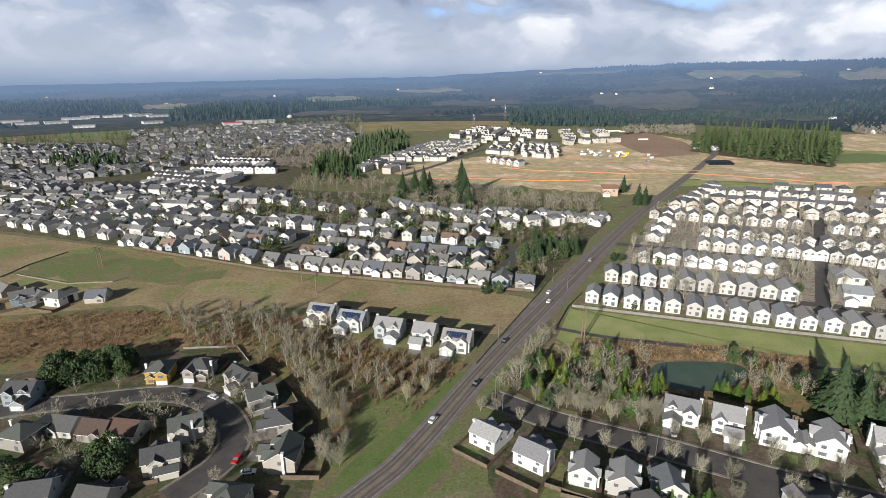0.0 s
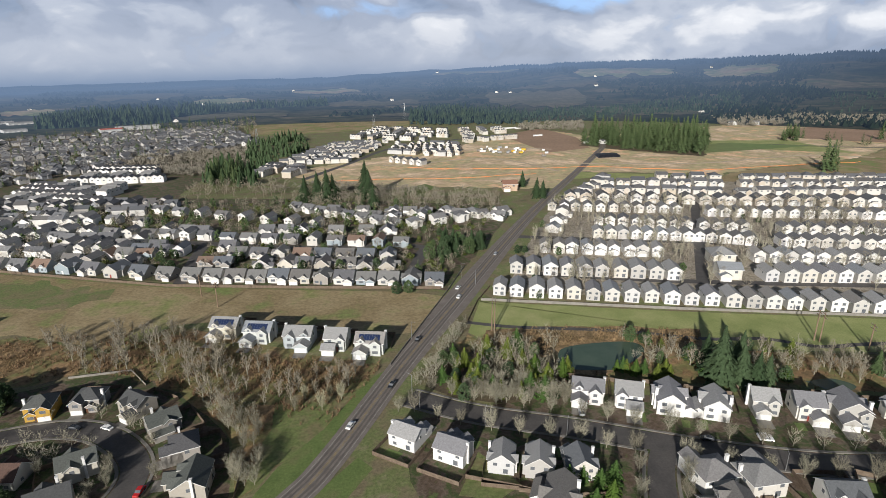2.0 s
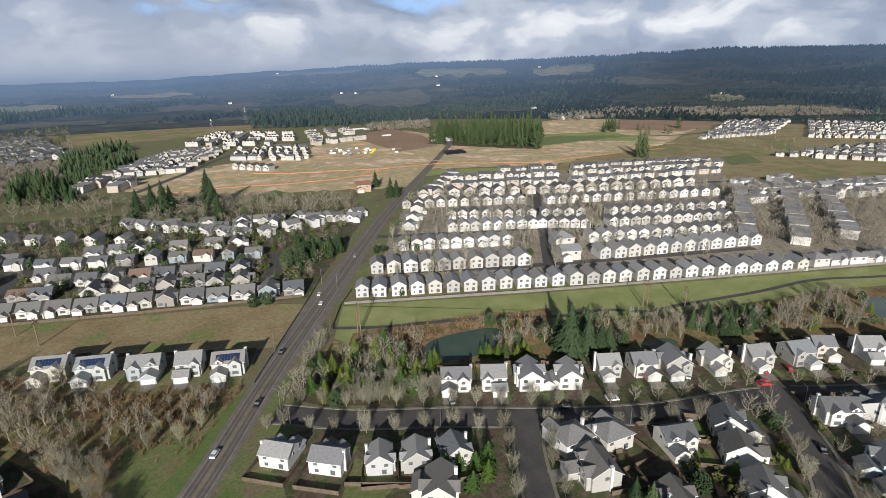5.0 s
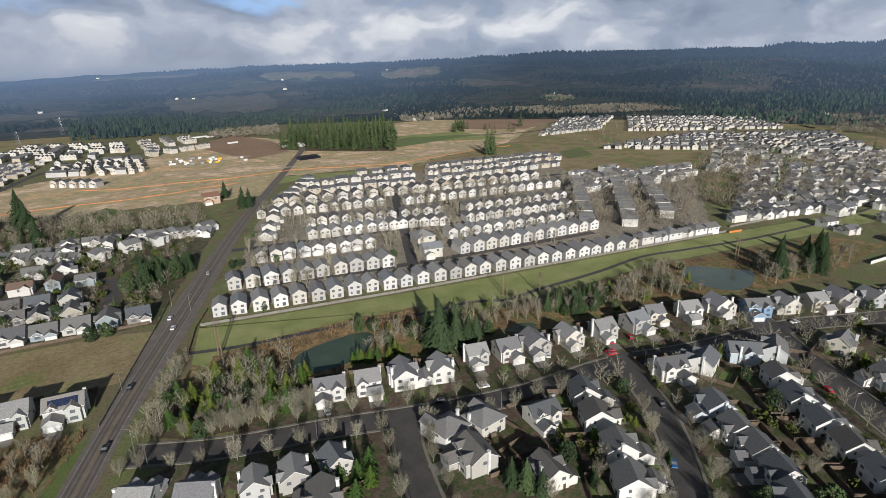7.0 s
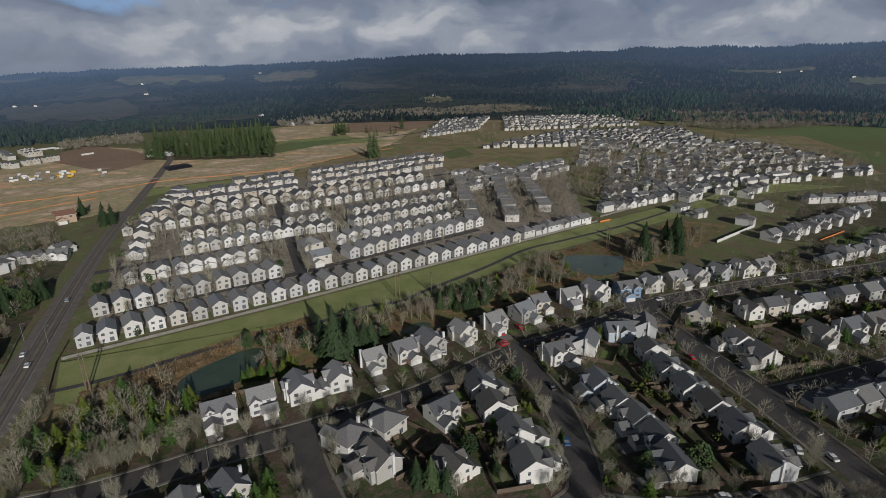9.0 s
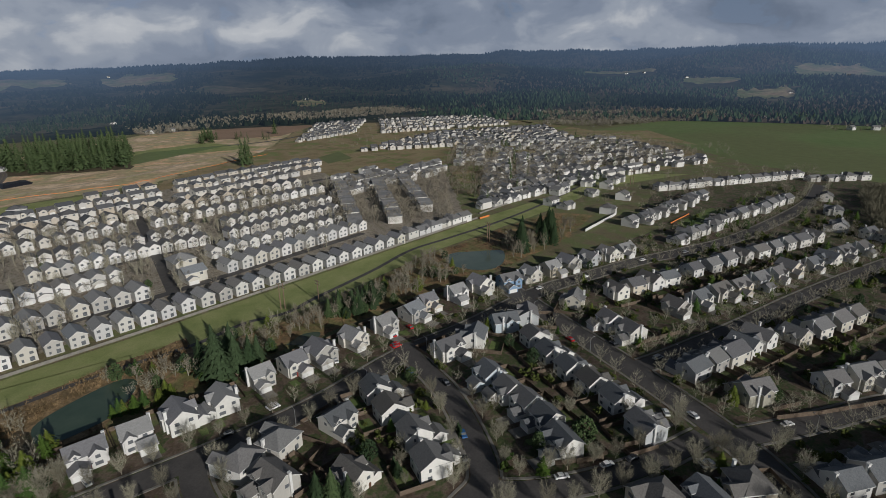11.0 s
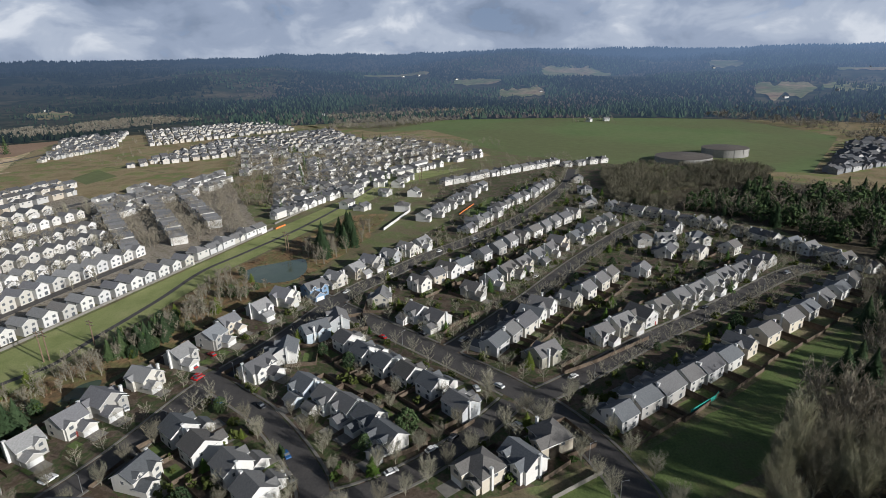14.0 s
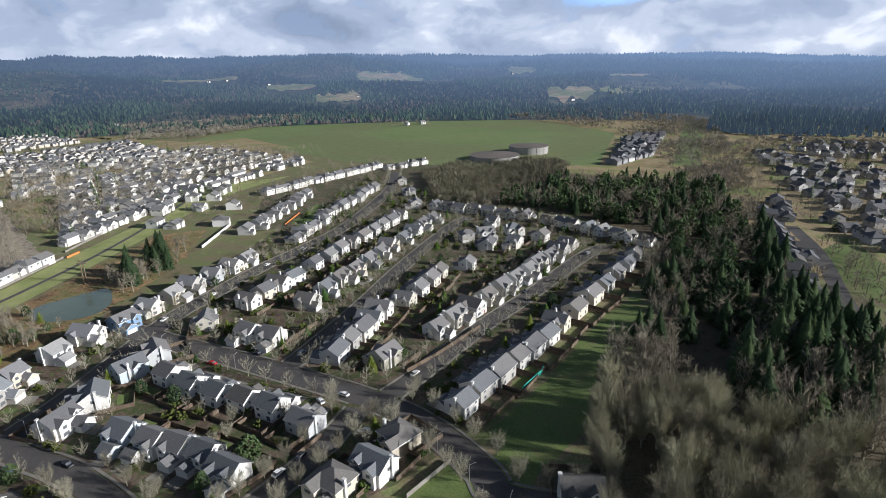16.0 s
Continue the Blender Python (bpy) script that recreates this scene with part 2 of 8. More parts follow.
WALL_MIX = [(0.748, 0.737, 0.706), (0.702, 0.683, 0.628), (0.604, 0.580, 0.531), (0.774, 0.762, 0.744), (0.507, 0.525, 0.537), (0.653, 0.593, 0.495), (0.447, 0.435, 0.405)]
WALL_TAN = [(0.550, 0.484, 0.385), (0.627, 0.594, 0.517), (0.484, 0.418, 0.330), (0.660, 0.632, 0.589), (0.528, 0.528, 0.528)]
WALL_OLD = [(0.497, 0.483, 0.448), (0.398, 0.368, 0.318), (0.598, 0.582, 0.548), (0.309, 0.289, 0.264), (0.289, 0.338, 0.368), (0.548, 0.517, 0.448), (0.617, 0.607, 0.582)]
M["trim"] = material("white_trim", [(0.62, 0.62, 0.605), (0.68, 0.68, 0.665)], 1.0, rough=0.5)
M["glass"] = material("window_glass", [(0.09, 0.10, 0.115), (0.16, 0.17, 0.185)], 0.4, rough=0.06, spec=0.9)
M["door"] = material("door_paint", [(0.10, 0.05, 0.03), (0.25, 0.05, 0.04), (0.07, 0.09, 0.12), (0.30, 0.29, 0.27)], by="object", rough=0.5)
M["solar"] = material("solar_cell", [(0.02, 0.03, 0.07), (0.03, 0.045, 0.10)], 0.7, rough=0.15, spec=0.7)
M["wood"] = material("cedar_fence", [(0.095, 0.068, 0.048), (0.165, 0.128, 0.096)], 0.7, fine=(4, 0.2))
M["pole"] = material("pole_wood", [(0.16, 0.11, 0.075), (0.24, 0.17, 0.12)], 0.5, fine=(3, 0.2))
M["steel"] = material("galvanised_steel", [(0.35, 0.36, 0.37), (0.45, 0.46, 0.47)], 1.0, rough=0.45, metal=0.8)
M["bark"] = material("bark", [(0.13, 0.105, 0.08), (0.19, 0.16, 0.125)], 0.7, fine=(3, 0.25))
M["bark_pale"] = material("pale_bark", [(0.21, 0.195, 0.15), (0.30, 0.28, 0.22)], 0.7, fine=(3, 0.25), spec=0.1)
# Darker copy of the thicket, cloud shade put into its colour.
M["thicket_shaded"] = material("shaded_thicket", [(0.112, 0.106, 0.076), (0.160, 0.150, 0.108), (0.128, 0.116, 0.088)], 0.045, fine=(0.5, 0.3), spec=0.05)
M["twig"] = material("bare_twigs", [(0.265, 0.252, 0.19), (0.335, 0.315, 0.24), (0.21, 0.194, 0.146)], by="object", fine=(0.9, 0.2), rough=0.95, spec=0.05)
M["twig_wood"] = material("bare_woodland_twigs", [(0.262, 0.250, 0.168), (0.345, 0.330, 0.225), (0.215, 0.198, 0.142)], by="object", fine=(0.9, 0.2), rough=0.95, spec=0.05)
M["thicket"] = material("far_thicket", [(0.168, 0.156, 0.125), (0.240, 0.223, 0.180), (0.198, 0.178, 0.149), (0.270, 0.254, 0.202)], 0.045, fine=(0.5, 0.3), rough=0.95, spec=0.05)
M["twig_far"] = material("far_twigs", [(0.215, 0.192, 0.148), (0.295, 0.265, 0.205), (0.175, 0.152, 0.122)], by="island", fine=(0.3, 0.25), rough=0.95, spec=0.05)
M["litter"] = material("leaf_litter", [(0.065, 0.055, 0.035), (0.111, 0.087, 0.056), (0.081, 0.083, 0.042)], 0.15, fine=(1.0, 0.4))
M["needle"] = material("fir_needles", [(0.038, 0.062, 0.030), (0.067, 0.099, 0.043), (0.051, 0.078, 0.039)], by="object", fine=(0.9, 0.4), rough=0.95, spec=0.05)
# Lighter copy of the fir needles, sunlight put into the colour.
M["needle_sun"] = material("sunlit_fir_needles", [(0.060, 0.092, 0.040), (0.088, 0.122, 0.052), (0.072, 0.103, 0.050)], by="island", fine=(0.6, 0.3), rough=0.95, spec=0.05)
M["needle_bright"] = material("cedar_foliage", [(0.074, 0.124, 0.026), (0.116, 0.147, 0.030), (0.061, 0.111, 0.031)], by="object", fine=(0.9, 0.35), rough=0.95, spec=0.05)
M["shrub"] = material("garden_shrub", [(0.035, 0.060, 0.018), (0.07, 0.085, 0.025), (0.09, 0.06, 0.035), (0.05, 0.075, 0.02)], by="object", fine=(1.5, 0.35), rough=0.95, spec=0.05)
M["brush"] = material("brush_twigs", [(0.12, 0.07, 0.045), (0.19, 0.13, 0.08), (0.24, 0.17, 0.10), (0.15, 0.11, 0.07), (0.14, 0.06, 0.04)], by="island", fine=(0.8, 0.2), rough=0.95, spec=0.05)
M["silt"] = material("orange_silt_fence", [(0.62, 0.19, 0.05), (0.70, 0.25, 0.08)], 0.3, rough=0.6)
M["tyre"] = material("tyre_rubber", [(0.02, 0.02, 0.02), (0.03, 0.03, 0.03)], 3.0)
M["carwhite"] = material("white_car_paint", [(0.78, 0.78, 0.77), (0.82, 0.82, 0.81)], 1.0, rough=0.25, spec=0.6)
M["carred"] = material("red_car_paint", [(0.45, 0.025, 0.025), (0.52, 0.03, 0.03)], 1.0, rough=0.25, spec=0.6)
M["cardark"] = material("dark_car_paint", [(0.02, 0.022, 0.026), (0.03, 0.032, 0.036)], 1.0, rough=0.25, spec=0.6)
M["cargrey"] = material("silver_car_paint", [(0.38, 0.39, 0.40), (0.44, 0.45, 0.46)], 1.0, rough=0.3, metal=0.4)
M["carblue"] = material("blue_car_paint", [(0.03, 0.10, 0.26), (0.04, 0.13, 0.32)], 1.0, rough=0.25, spec=0.6)
M["diggeryellow"] = material("digger_yellow", [(0.55, 0.34, 0.03), (0.62, 0.40, 0.05)], 1.0, rough=0.4)
M["greenmesh"] = material("turquoise_mesh", [(0.03, 0.30, 0.24), (0.04, 0.36, 0.29)], 0.5)
M["tank"] = material("tank_concrete", [(0.260, 0.254, 0.240), (0.338, 0.325, 0.305)], 0.08, fine=(0.5, 0.1))
M["tanktop"] = material("tank_roof", [(0.12, 0.105, 0.095), (0.16, 0.14, 0.122)], 0.05, fine=(0.4, 0.15))
M["tarp"] = material("black_tarp", [(0.015, 0.015, 0.02), (0.03, 0.03, 0.035)], 0.5, rough=0.5)
M["farroof"] = material("far_roofs", [(0.105, 0.107, 0.115), (0.154, 0.156, 0.163), (0.126, 0.121, 0.117), (0.198, 0.198, 0.200), (0.138, 0.143, 0.154)], by="island", rough=0.8, fine=(0.6, 0.2))
M["tanwall"] = material("tan_far_walls", [(0.508, 0.476, 0.410), (0.574, 0.558, 0.525), (0.426, 0.369, 0.295), (0.541, 0.525, 0.492), (0.410, 0.410, 0.410)], by="island", rough=0.7)
M["whitewall"] = material("white_far_walls", [(0.670, 0.660, 0.642), (0.577, 0.567, 0.539), (0.688, 0.679, 0.670), (0.465, 0.446, 0.409), (0.632, 0.614, 0.577)], by="island", rough=0.7)
# Lighter copy of the far roofs, glancing light put into the colour.
M["paleroof"] = material("pale_far_roofs", [(0.13, 0.13, 0.137), (0.19, 0.19, 0.193), (0.16, 0.155, 0.15), (0.23, 0.23, 0.23)], by="island", rough=0.75, fine=(0.6, 0.15))
# Town walls and roofs darkened to stand for cloud shade; roofs also dark slate.
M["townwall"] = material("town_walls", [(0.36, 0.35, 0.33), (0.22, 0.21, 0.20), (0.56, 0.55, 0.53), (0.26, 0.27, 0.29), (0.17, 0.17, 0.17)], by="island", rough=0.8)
M["townroof"] = material("town_roofs", [(0.085, 0.09, 0.10), (0.13, 0.133, 0.143), (0.105, 0.10, 0.10)], by="island", rough=0.8)
M["farwall"] = material("far_walls", [(0.70, 0.69, 0.67), (0.54, 0.52, 0.48), (0.74, 0.73, 0.71), (0.44, 0.43, 0.40), (0.66, 0.65, 0.63)], by="island", rough=0.7)
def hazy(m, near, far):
    """Haze painted on far backdrops as blue glow: thicker with distance, brighter down open valleys."""
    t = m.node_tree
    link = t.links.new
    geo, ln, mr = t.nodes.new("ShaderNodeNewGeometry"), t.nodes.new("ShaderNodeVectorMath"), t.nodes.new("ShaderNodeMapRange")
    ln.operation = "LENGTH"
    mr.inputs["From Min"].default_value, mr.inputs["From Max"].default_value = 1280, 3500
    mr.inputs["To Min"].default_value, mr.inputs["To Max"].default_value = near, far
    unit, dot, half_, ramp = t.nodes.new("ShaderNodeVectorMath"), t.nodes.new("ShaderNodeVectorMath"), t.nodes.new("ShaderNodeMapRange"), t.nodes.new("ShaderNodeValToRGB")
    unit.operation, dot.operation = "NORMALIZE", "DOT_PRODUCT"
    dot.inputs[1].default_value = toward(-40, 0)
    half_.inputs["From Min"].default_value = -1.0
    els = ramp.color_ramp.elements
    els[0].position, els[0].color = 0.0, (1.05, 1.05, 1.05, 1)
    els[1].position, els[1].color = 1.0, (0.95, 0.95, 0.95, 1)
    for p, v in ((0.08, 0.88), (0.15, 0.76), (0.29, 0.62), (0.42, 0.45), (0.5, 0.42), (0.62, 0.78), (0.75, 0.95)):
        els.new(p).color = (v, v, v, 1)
    haze_glow, mix, out = t.nodes.new("ShaderNodeEmission"), t.nodes.new("ShaderNodeMixShader"), t.nodes["Material Output"]
    haze_glow.inputs["Color"].default_value = (0.142, 0.212, 0.335, 1)
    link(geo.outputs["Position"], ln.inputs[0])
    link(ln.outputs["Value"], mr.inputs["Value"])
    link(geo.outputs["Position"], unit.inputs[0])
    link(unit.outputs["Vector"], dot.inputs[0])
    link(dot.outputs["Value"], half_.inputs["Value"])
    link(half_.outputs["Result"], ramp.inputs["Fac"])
    link(ramp.outputs["Color"], haze_glow.inputs["Strength"])
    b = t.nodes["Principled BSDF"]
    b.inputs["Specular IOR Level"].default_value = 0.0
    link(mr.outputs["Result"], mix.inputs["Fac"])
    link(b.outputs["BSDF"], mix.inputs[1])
    link(haze_glow.outputs["Emission"], mix.inputs[2])
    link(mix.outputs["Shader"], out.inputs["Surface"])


M["hill"] = material("wooded_hills", [(0.016, 0.023, 0.016), (0.029, 0.039, 0.022), (0.078, 0.072, 0.044), (0.039, 0.049, 0.026), (0.143, 0.117, 0.075), (0.078, 0.094, 0.042)], 0.0032, fine=(0.03, 0.35), detail=4)
# Hill trees in shaded and sunny copies, cloud shade put into the colour.
M["hilltree_shaded"] = material("hill_trees", [(0.008, 0.013, 0.010), (0.012, 0.019, 0.012), (0.018, 0.026, 0.015)], by="island")
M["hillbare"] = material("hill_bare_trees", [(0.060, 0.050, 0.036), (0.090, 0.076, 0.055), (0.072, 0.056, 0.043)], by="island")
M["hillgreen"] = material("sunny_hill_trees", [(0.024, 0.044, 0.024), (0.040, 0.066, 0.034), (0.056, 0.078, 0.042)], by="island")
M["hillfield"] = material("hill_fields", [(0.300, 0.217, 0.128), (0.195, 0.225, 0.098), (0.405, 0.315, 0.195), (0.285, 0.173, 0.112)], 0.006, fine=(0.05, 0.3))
# Darker copy of the hill fields, shade put into the colour.
M["dimfield"] = material("shaded_hill_fields", [(0.086, 0.090, 0.052), (0.127, 0.115, 0.078), (0.149, 0.127, 0.083)], 0.005, fine=(0.05, 0.3))
# haze painted into the hill, tree and field materials
for k in ("hill", "hillgreen", "hilltree_shaded", "hillbare", "hillfield", "dimfield"):
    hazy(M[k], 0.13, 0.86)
# Shaded copy of the fir needles, darker in colour, with haze painted in.
M["firshade"] = material("far_shaded_firs", [(0.019, 0.031, 0.019), (0.030, 0.046, 0.026), (0.043, 0.059, 0.032)], by="island")
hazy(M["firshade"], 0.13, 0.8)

# ---- builders ----
def mesh_of(name, bm, *mats):
    me = bpy.data.meshes.new(name)
    bm.to_mesh(me)
    bm.free()
    for k in mats:
        me.materials.append(M[k])
    return me


def part(name, bm, mats, parent, label=""):
    ob = new(name, mesh_of(name, bm, *([mats] if isinstance(mats, str) else mats)))
    ob.parent = parent
    if label:
        ob["label"] = label
    return ob


def raw(name, verts, faces, *mats):
    me = bpy.data.meshes.new(name)
    me.from_pydata(verts, [], faces)
    me.update()
    for k in mats:
        me.materials.append(M[k])
    return me


def box(bm, x0, x1, y0, y1, z0, z1, mat=0):
    vs = [bm.verts.new((x, y, z)) for z in (z0, z1) for y in (y0, y1) for x in (x0, x1)]
    for f in ((0, 2, 3, 1), (4, 5, 7, 6), (0, 1, 5, 4), (2, 6, 7, 3), (0, 4, 6, 2), (1, 3, 7, 5)):
        bm.faces.new([vs[i] for i in f]).material_index = mat
    return vs


def slab(bm, corners, thick, mat=0):
    """A sloping plate under four corners."""
    a = [bm.verts.new(c) for c in corners]
    b = [bm.verts.new((c[0], c[1], c[2] - thick)) for c in corners]
    bm.faces.new(a).material_index = mat
    bm.faces.new(b[::-1]).material_index = mat
    n = len(a)
    for i in range(n):
        j = (i + 1) % n
        bm.faces.new((a[j], a[i], b[i], b[j])).material_index = mat


def solid(bm, profile, depth, mat=0):
    """A closed outline pushed along the vector depth."""
    p = [bm.verts.new(v) for v in profile]
    q = [bm.verts.new(Vector(v) + Vector(depth)) for v in profile]
    bm.faces.new(p[::-1]).material_index = mat
    bm.faces.new(q).material_index = mat
    n = len(p)
    for i in range(n):
        j = (i + 1) % n
        bm.faces.new((p[i], p[j], q[j], q[i])).material_index = mat
    bmesh.ops.recalc_face_normals(bm, faces=bm.faces[:])


def volume(x0, x1, y0, y1, z0, eave, axis, pitch=0.55, over=0.45, hip=False):
    """Walls and roof of a block with a gabled (or hipped) roof; axis: the way of the ridge."""
    walls, roof = bmesh.new(), bmesh.new()
    th = 0.22
    if axis == "x":
        half, mid, length = (y1 - y0) / 2, (y0 + y1) / 2, x1 - x0
        at = lambda s_, l, z: (l, s_, z)
        s0, s1, l0, l1 = y0, y1, x0, x1
    else:
        half, mid, length = (x1 - x0) / 2, (x0 + x1) / 2, y1 - y0
        at = lambda s_, l, z: (s_, l, z)
        s0, s1, l0, l1 = x0, x1, y0, y1
    rise = half * pitch
    top, lo = eave + rise + th, eave + th - over * pitch
    along = Vector(at(0, 1, 0))
    if hip:
        box(walls, x0, x1, y0, y1, z0, eave)
        hl = min(half, length / 2 - 0.3)
        c = [at(s0 - over, l0 - over, lo), at(s1 + over, l0 - over, lo), at(s1 + over, l1 + over, lo), at(s0 - over, l1 + over, lo)]
        up = [roof.verts.new(v) for v in c]
        dn = [roof.verts.new((v[0], v[1], v[2] - th)) for v in c]
        r0, r1 = roof.verts.new(at(mid, l0 + hl, top)), roof.verts.new(at(mid, l1 - hl, top))
        for f in ((up[0], up[1], r0), (up[1], up[2], r1, r0), (up[2], up[3], r1), (up[3], up[0], r0, r1), dn[::-1]):
            roof.faces.new(f)
        for i in range(4):
            j = (i + 1) % 4
            roof.faces.new((up[j], up[i], dn[i], dn[j]))
        bmesh.ops.recalc_face_normals(roof, faces=roof.faces[:])
    else:
        solid(walls, [at(s0, l0, z0), at(s1, l0, z0), at(s1, l0, eave), at(mid, l0, eave + rise), at(s0, l0, eave)], along * length)
        solid(roof, [at(s0 - over, l0 - over, lo), at(mid, l0 - over, top), at(s1 + over, l0 - over, lo), at(s1 + over, l0 - over, lo - th), at(mid, l0 - over, top - th), at(s0 - over, l0 - over, lo - th)], along * (length + 2 * over))
    roof.normal_update()
    for f in roof.faces:
        if abs(f.normal.z) < 0.2:
            f.material_index = 1
    return walls, roof


def window_mesh(w, h):
    """Framed pane in the plane x, z, facing -y, its middle at the origin."""
    bm = bmesh.new()
    box(bm, -w / 2, w / 2, -0.06, 0.05, -h / 2, h / 2)
    front = [f for f in bm.faces if f.calc_center_median().y < -0.05]
    bmesh.ops.inset_region(bm, faces=front, thickness=0.10)
    pane = [f for f in bm.faces if f.calc_center_median().y < -0.05 and f.calc_area() > w * h * 0.4]
    for f in pane:
        f.material_index = 1
        for v in f.verts:
            v.co.y += 0.05
    return mesh_of("window", bm, "trim", "glass")


WIN = {s: window_mesh(*s) for s in ((0.9, 1.3), (1.5, 1.3), (2.4, 1.4), (1.8, 2.0))}


def garage_mesh(w, h):
    bm = bmesh.new()
    rows_, cols = 4, 4
    g_ = [[bm.verts.new((-w / 2 + w * i / cols, -0.05, h * j / rows_)) for i in range(cols + 1)] for j in range(rows_ + 1)]
    for j in range(rows_):
        for i in range(cols):
            bm.faces.new((g_[j][i], g_[j][i + 1], g_[j + 1][i + 1], g_[j + 1][i]))
    r = bmesh.ops.inset_individual(bm, faces=bm.faces[:], thickness=0.06, depth=-0.03)
    return mesh_of("garage_door", bm, "trim")


GARAGE = garage_mesh(4.8, 2.2)


def door_mesh():
    bm = bmesh.new()
    box(bm, -0.52, 0.52, -0.06, 0.05, 0.0, 2.12, 1)
    front = [f for f in bm.faces if f.calc_center_median().y < -0.05]
    bmesh.ops.inset_region(bm, faces=front, thickness=0.09)
    for f in bm.faces:
        if f.calc_center_median().y < -0.05 and f.calc_area() > 1.2:
            f.material_index = 0
            for v in f.verts:
                v.co.y += 0.04
    return mesh_of("front_door", bm, "door", "trim")


DOOR = door_mesh()


def fit_in(name, me, parent, x, y, z, face):
    """A window or door on a wall; face: n, s, e or w."""
    ob = new(name, me)
    ob.parent = parent
    ob.matrix_basis = pose(x, y, z, 0, 0, {"s": 0, "e": 90, "n": 180, "w": -90}[face])
    return ob


PROTOS = []
PROTO_AT = Matrix.Translation((0, 0, -300))


def house(blocks, wins, wall="wall", roof="roof", garage=None, door=None, chimney=None, porch=None, solar=None, label="", yard=None):
    """A house with its front towards -y. Built once, then copied."""
    base = new("house")
    PROTOS.append(base)
    for b in blocks:
        wb, rb = volume(*b)
        part("wall", wb, wall, base)
        part("roof", rb, (roof, "trim"), base)
    for x, y, z, face, size in wins:
        fit_in("window", WIN[size], base, x, y, z, face)
    if garage:
        fit_in("garage_door", GARAGE, base, *garage)
    if door:
        fit_in("front_door", DOOR, base, *door)
    if chimney:
        x, y, z = chimney
        cb = bmesh.new()
        box(cb, x - 0.5, x + 0.5, y - 0.4, y + 0.4, 0, z)
        box(cb, x - 0.6, x + 0.6, y - 0.5, y + 0.5, z, z + 0.2)
        part("chimney", cb, "trim", base, "white boxed chimney")
    if porch:
        x0, x1, y0, y1, z = porch
        pb = bmesh.new()
        slab(pb, ((x0, y0, z - 0.5), (x1, y0, z - 0.5), (x1, y1, z), (x0, y1, z)), 0.18)
        part("porch_roof", pb, roof, base)
        for x in (x0 + 0.2, x1 - 0.2):
            cb = bmesh.new()
            box(cb, x - 0.09, x + 0.09, y0 + 0.15, y0 + 0.33, 0, z - 0.62)
            part("porch_post", cb, "trim", base)
    if solar:
        x0, x1, y0, y1, z0, z1 = solar
        n = max(2, int((x1 - x0) / 1.1))
        for i in range(n):
            a, b = x0 + (x1 - x0) * i / n + 0.04, x0 + (x1 - x0) * (i + 1) / n - 0.04
            sb = bmesh.new()
            slab(sb, ((a, y0, z0), (b, y0, z0), (b, y1, z1), (a, y1, z1)), 0.06)
            part("solar_panel", sb, "solar", base, "dark blue solar panel")
    if yard:
        yb = bmesh.new()
        w, y0, y1 = yard
        line = [(-w, 1.0), (-w, y1), (w, y1), (w, 1.0)]
        lo = [yb.verts.new((x, y, 0.0)) for x, y in line] + [yb.verts.new((x * 0.992, y - 0.06 * (y > 2), 0.0)) for x, y in line]
        hi = [yb.verts.new((v.co.x, v.co.y, 1.75)) for v in lo]
        for i in range(3):
            for q in ((lo[i], lo[i + 1], hi[i + 1], hi[i]), (lo[i + 5], lo[i + 4], hi[i + 4], hi[i + 5]), (hi[i], hi[i + 1], hi[i + 5], hi[i + 4])):
                yb.faces.new(q)
        part("garden_fence", yb, "wood", base, "brown board garden fence")
        if garage:
            db = bmesh.new()
            gx, gy = garage[0], garage[1]
            box(db, gx - 2.7, gx + 2.7, y0, gy + 0.05, -0.05, 0.045)
            part("driveway", db, "concrete", base, "pale concrete driveway")
    tagged(base, label or "two-storey suburban house with siding and shingle roof", "house")
    base.matrix_basis = PROTO_AT
    return base


W1, W2, W3, W4 = (0.9, 1.3), (1.5, 1.3), (2.4, 1.4), (1.8, 2.0)


def narrow(wall, deep=12.0, w=7.4, side=1, high=5.7, label=""):
    h = w / 2
    return house([(-h, h, -deep / 2, deep / 2, 0, high, "y", 0.62), (-h + 0.5 * (side < 0) , h - 0.5 * (side > 0), -deep / 2 - 1.4, -deep / 2, 0, 3.0, "y", 0.4)],
                 [(-1.8, -deep / 2, 4.4, "s", W2), (1.8, -deep / 2, 4.4, "s", W1), (-1.7, deep / 2, 4.4, "n", W2), (1.8, deep / 2, 4.4, "n", W2),
                  (-1.5, deep / 2, 1.5, "n", W4), (1.9, deep / 2, 1.5, "n", W1), (h, 1.5, 4.3, "e", W1), (-h, -2, 4.3, "w", W1)],
                 wall, "roof", garage=(0.3, -deep / 2 - 1.4, 0, "s"), label=label or "narrow two-storey gabled house with pale siding")


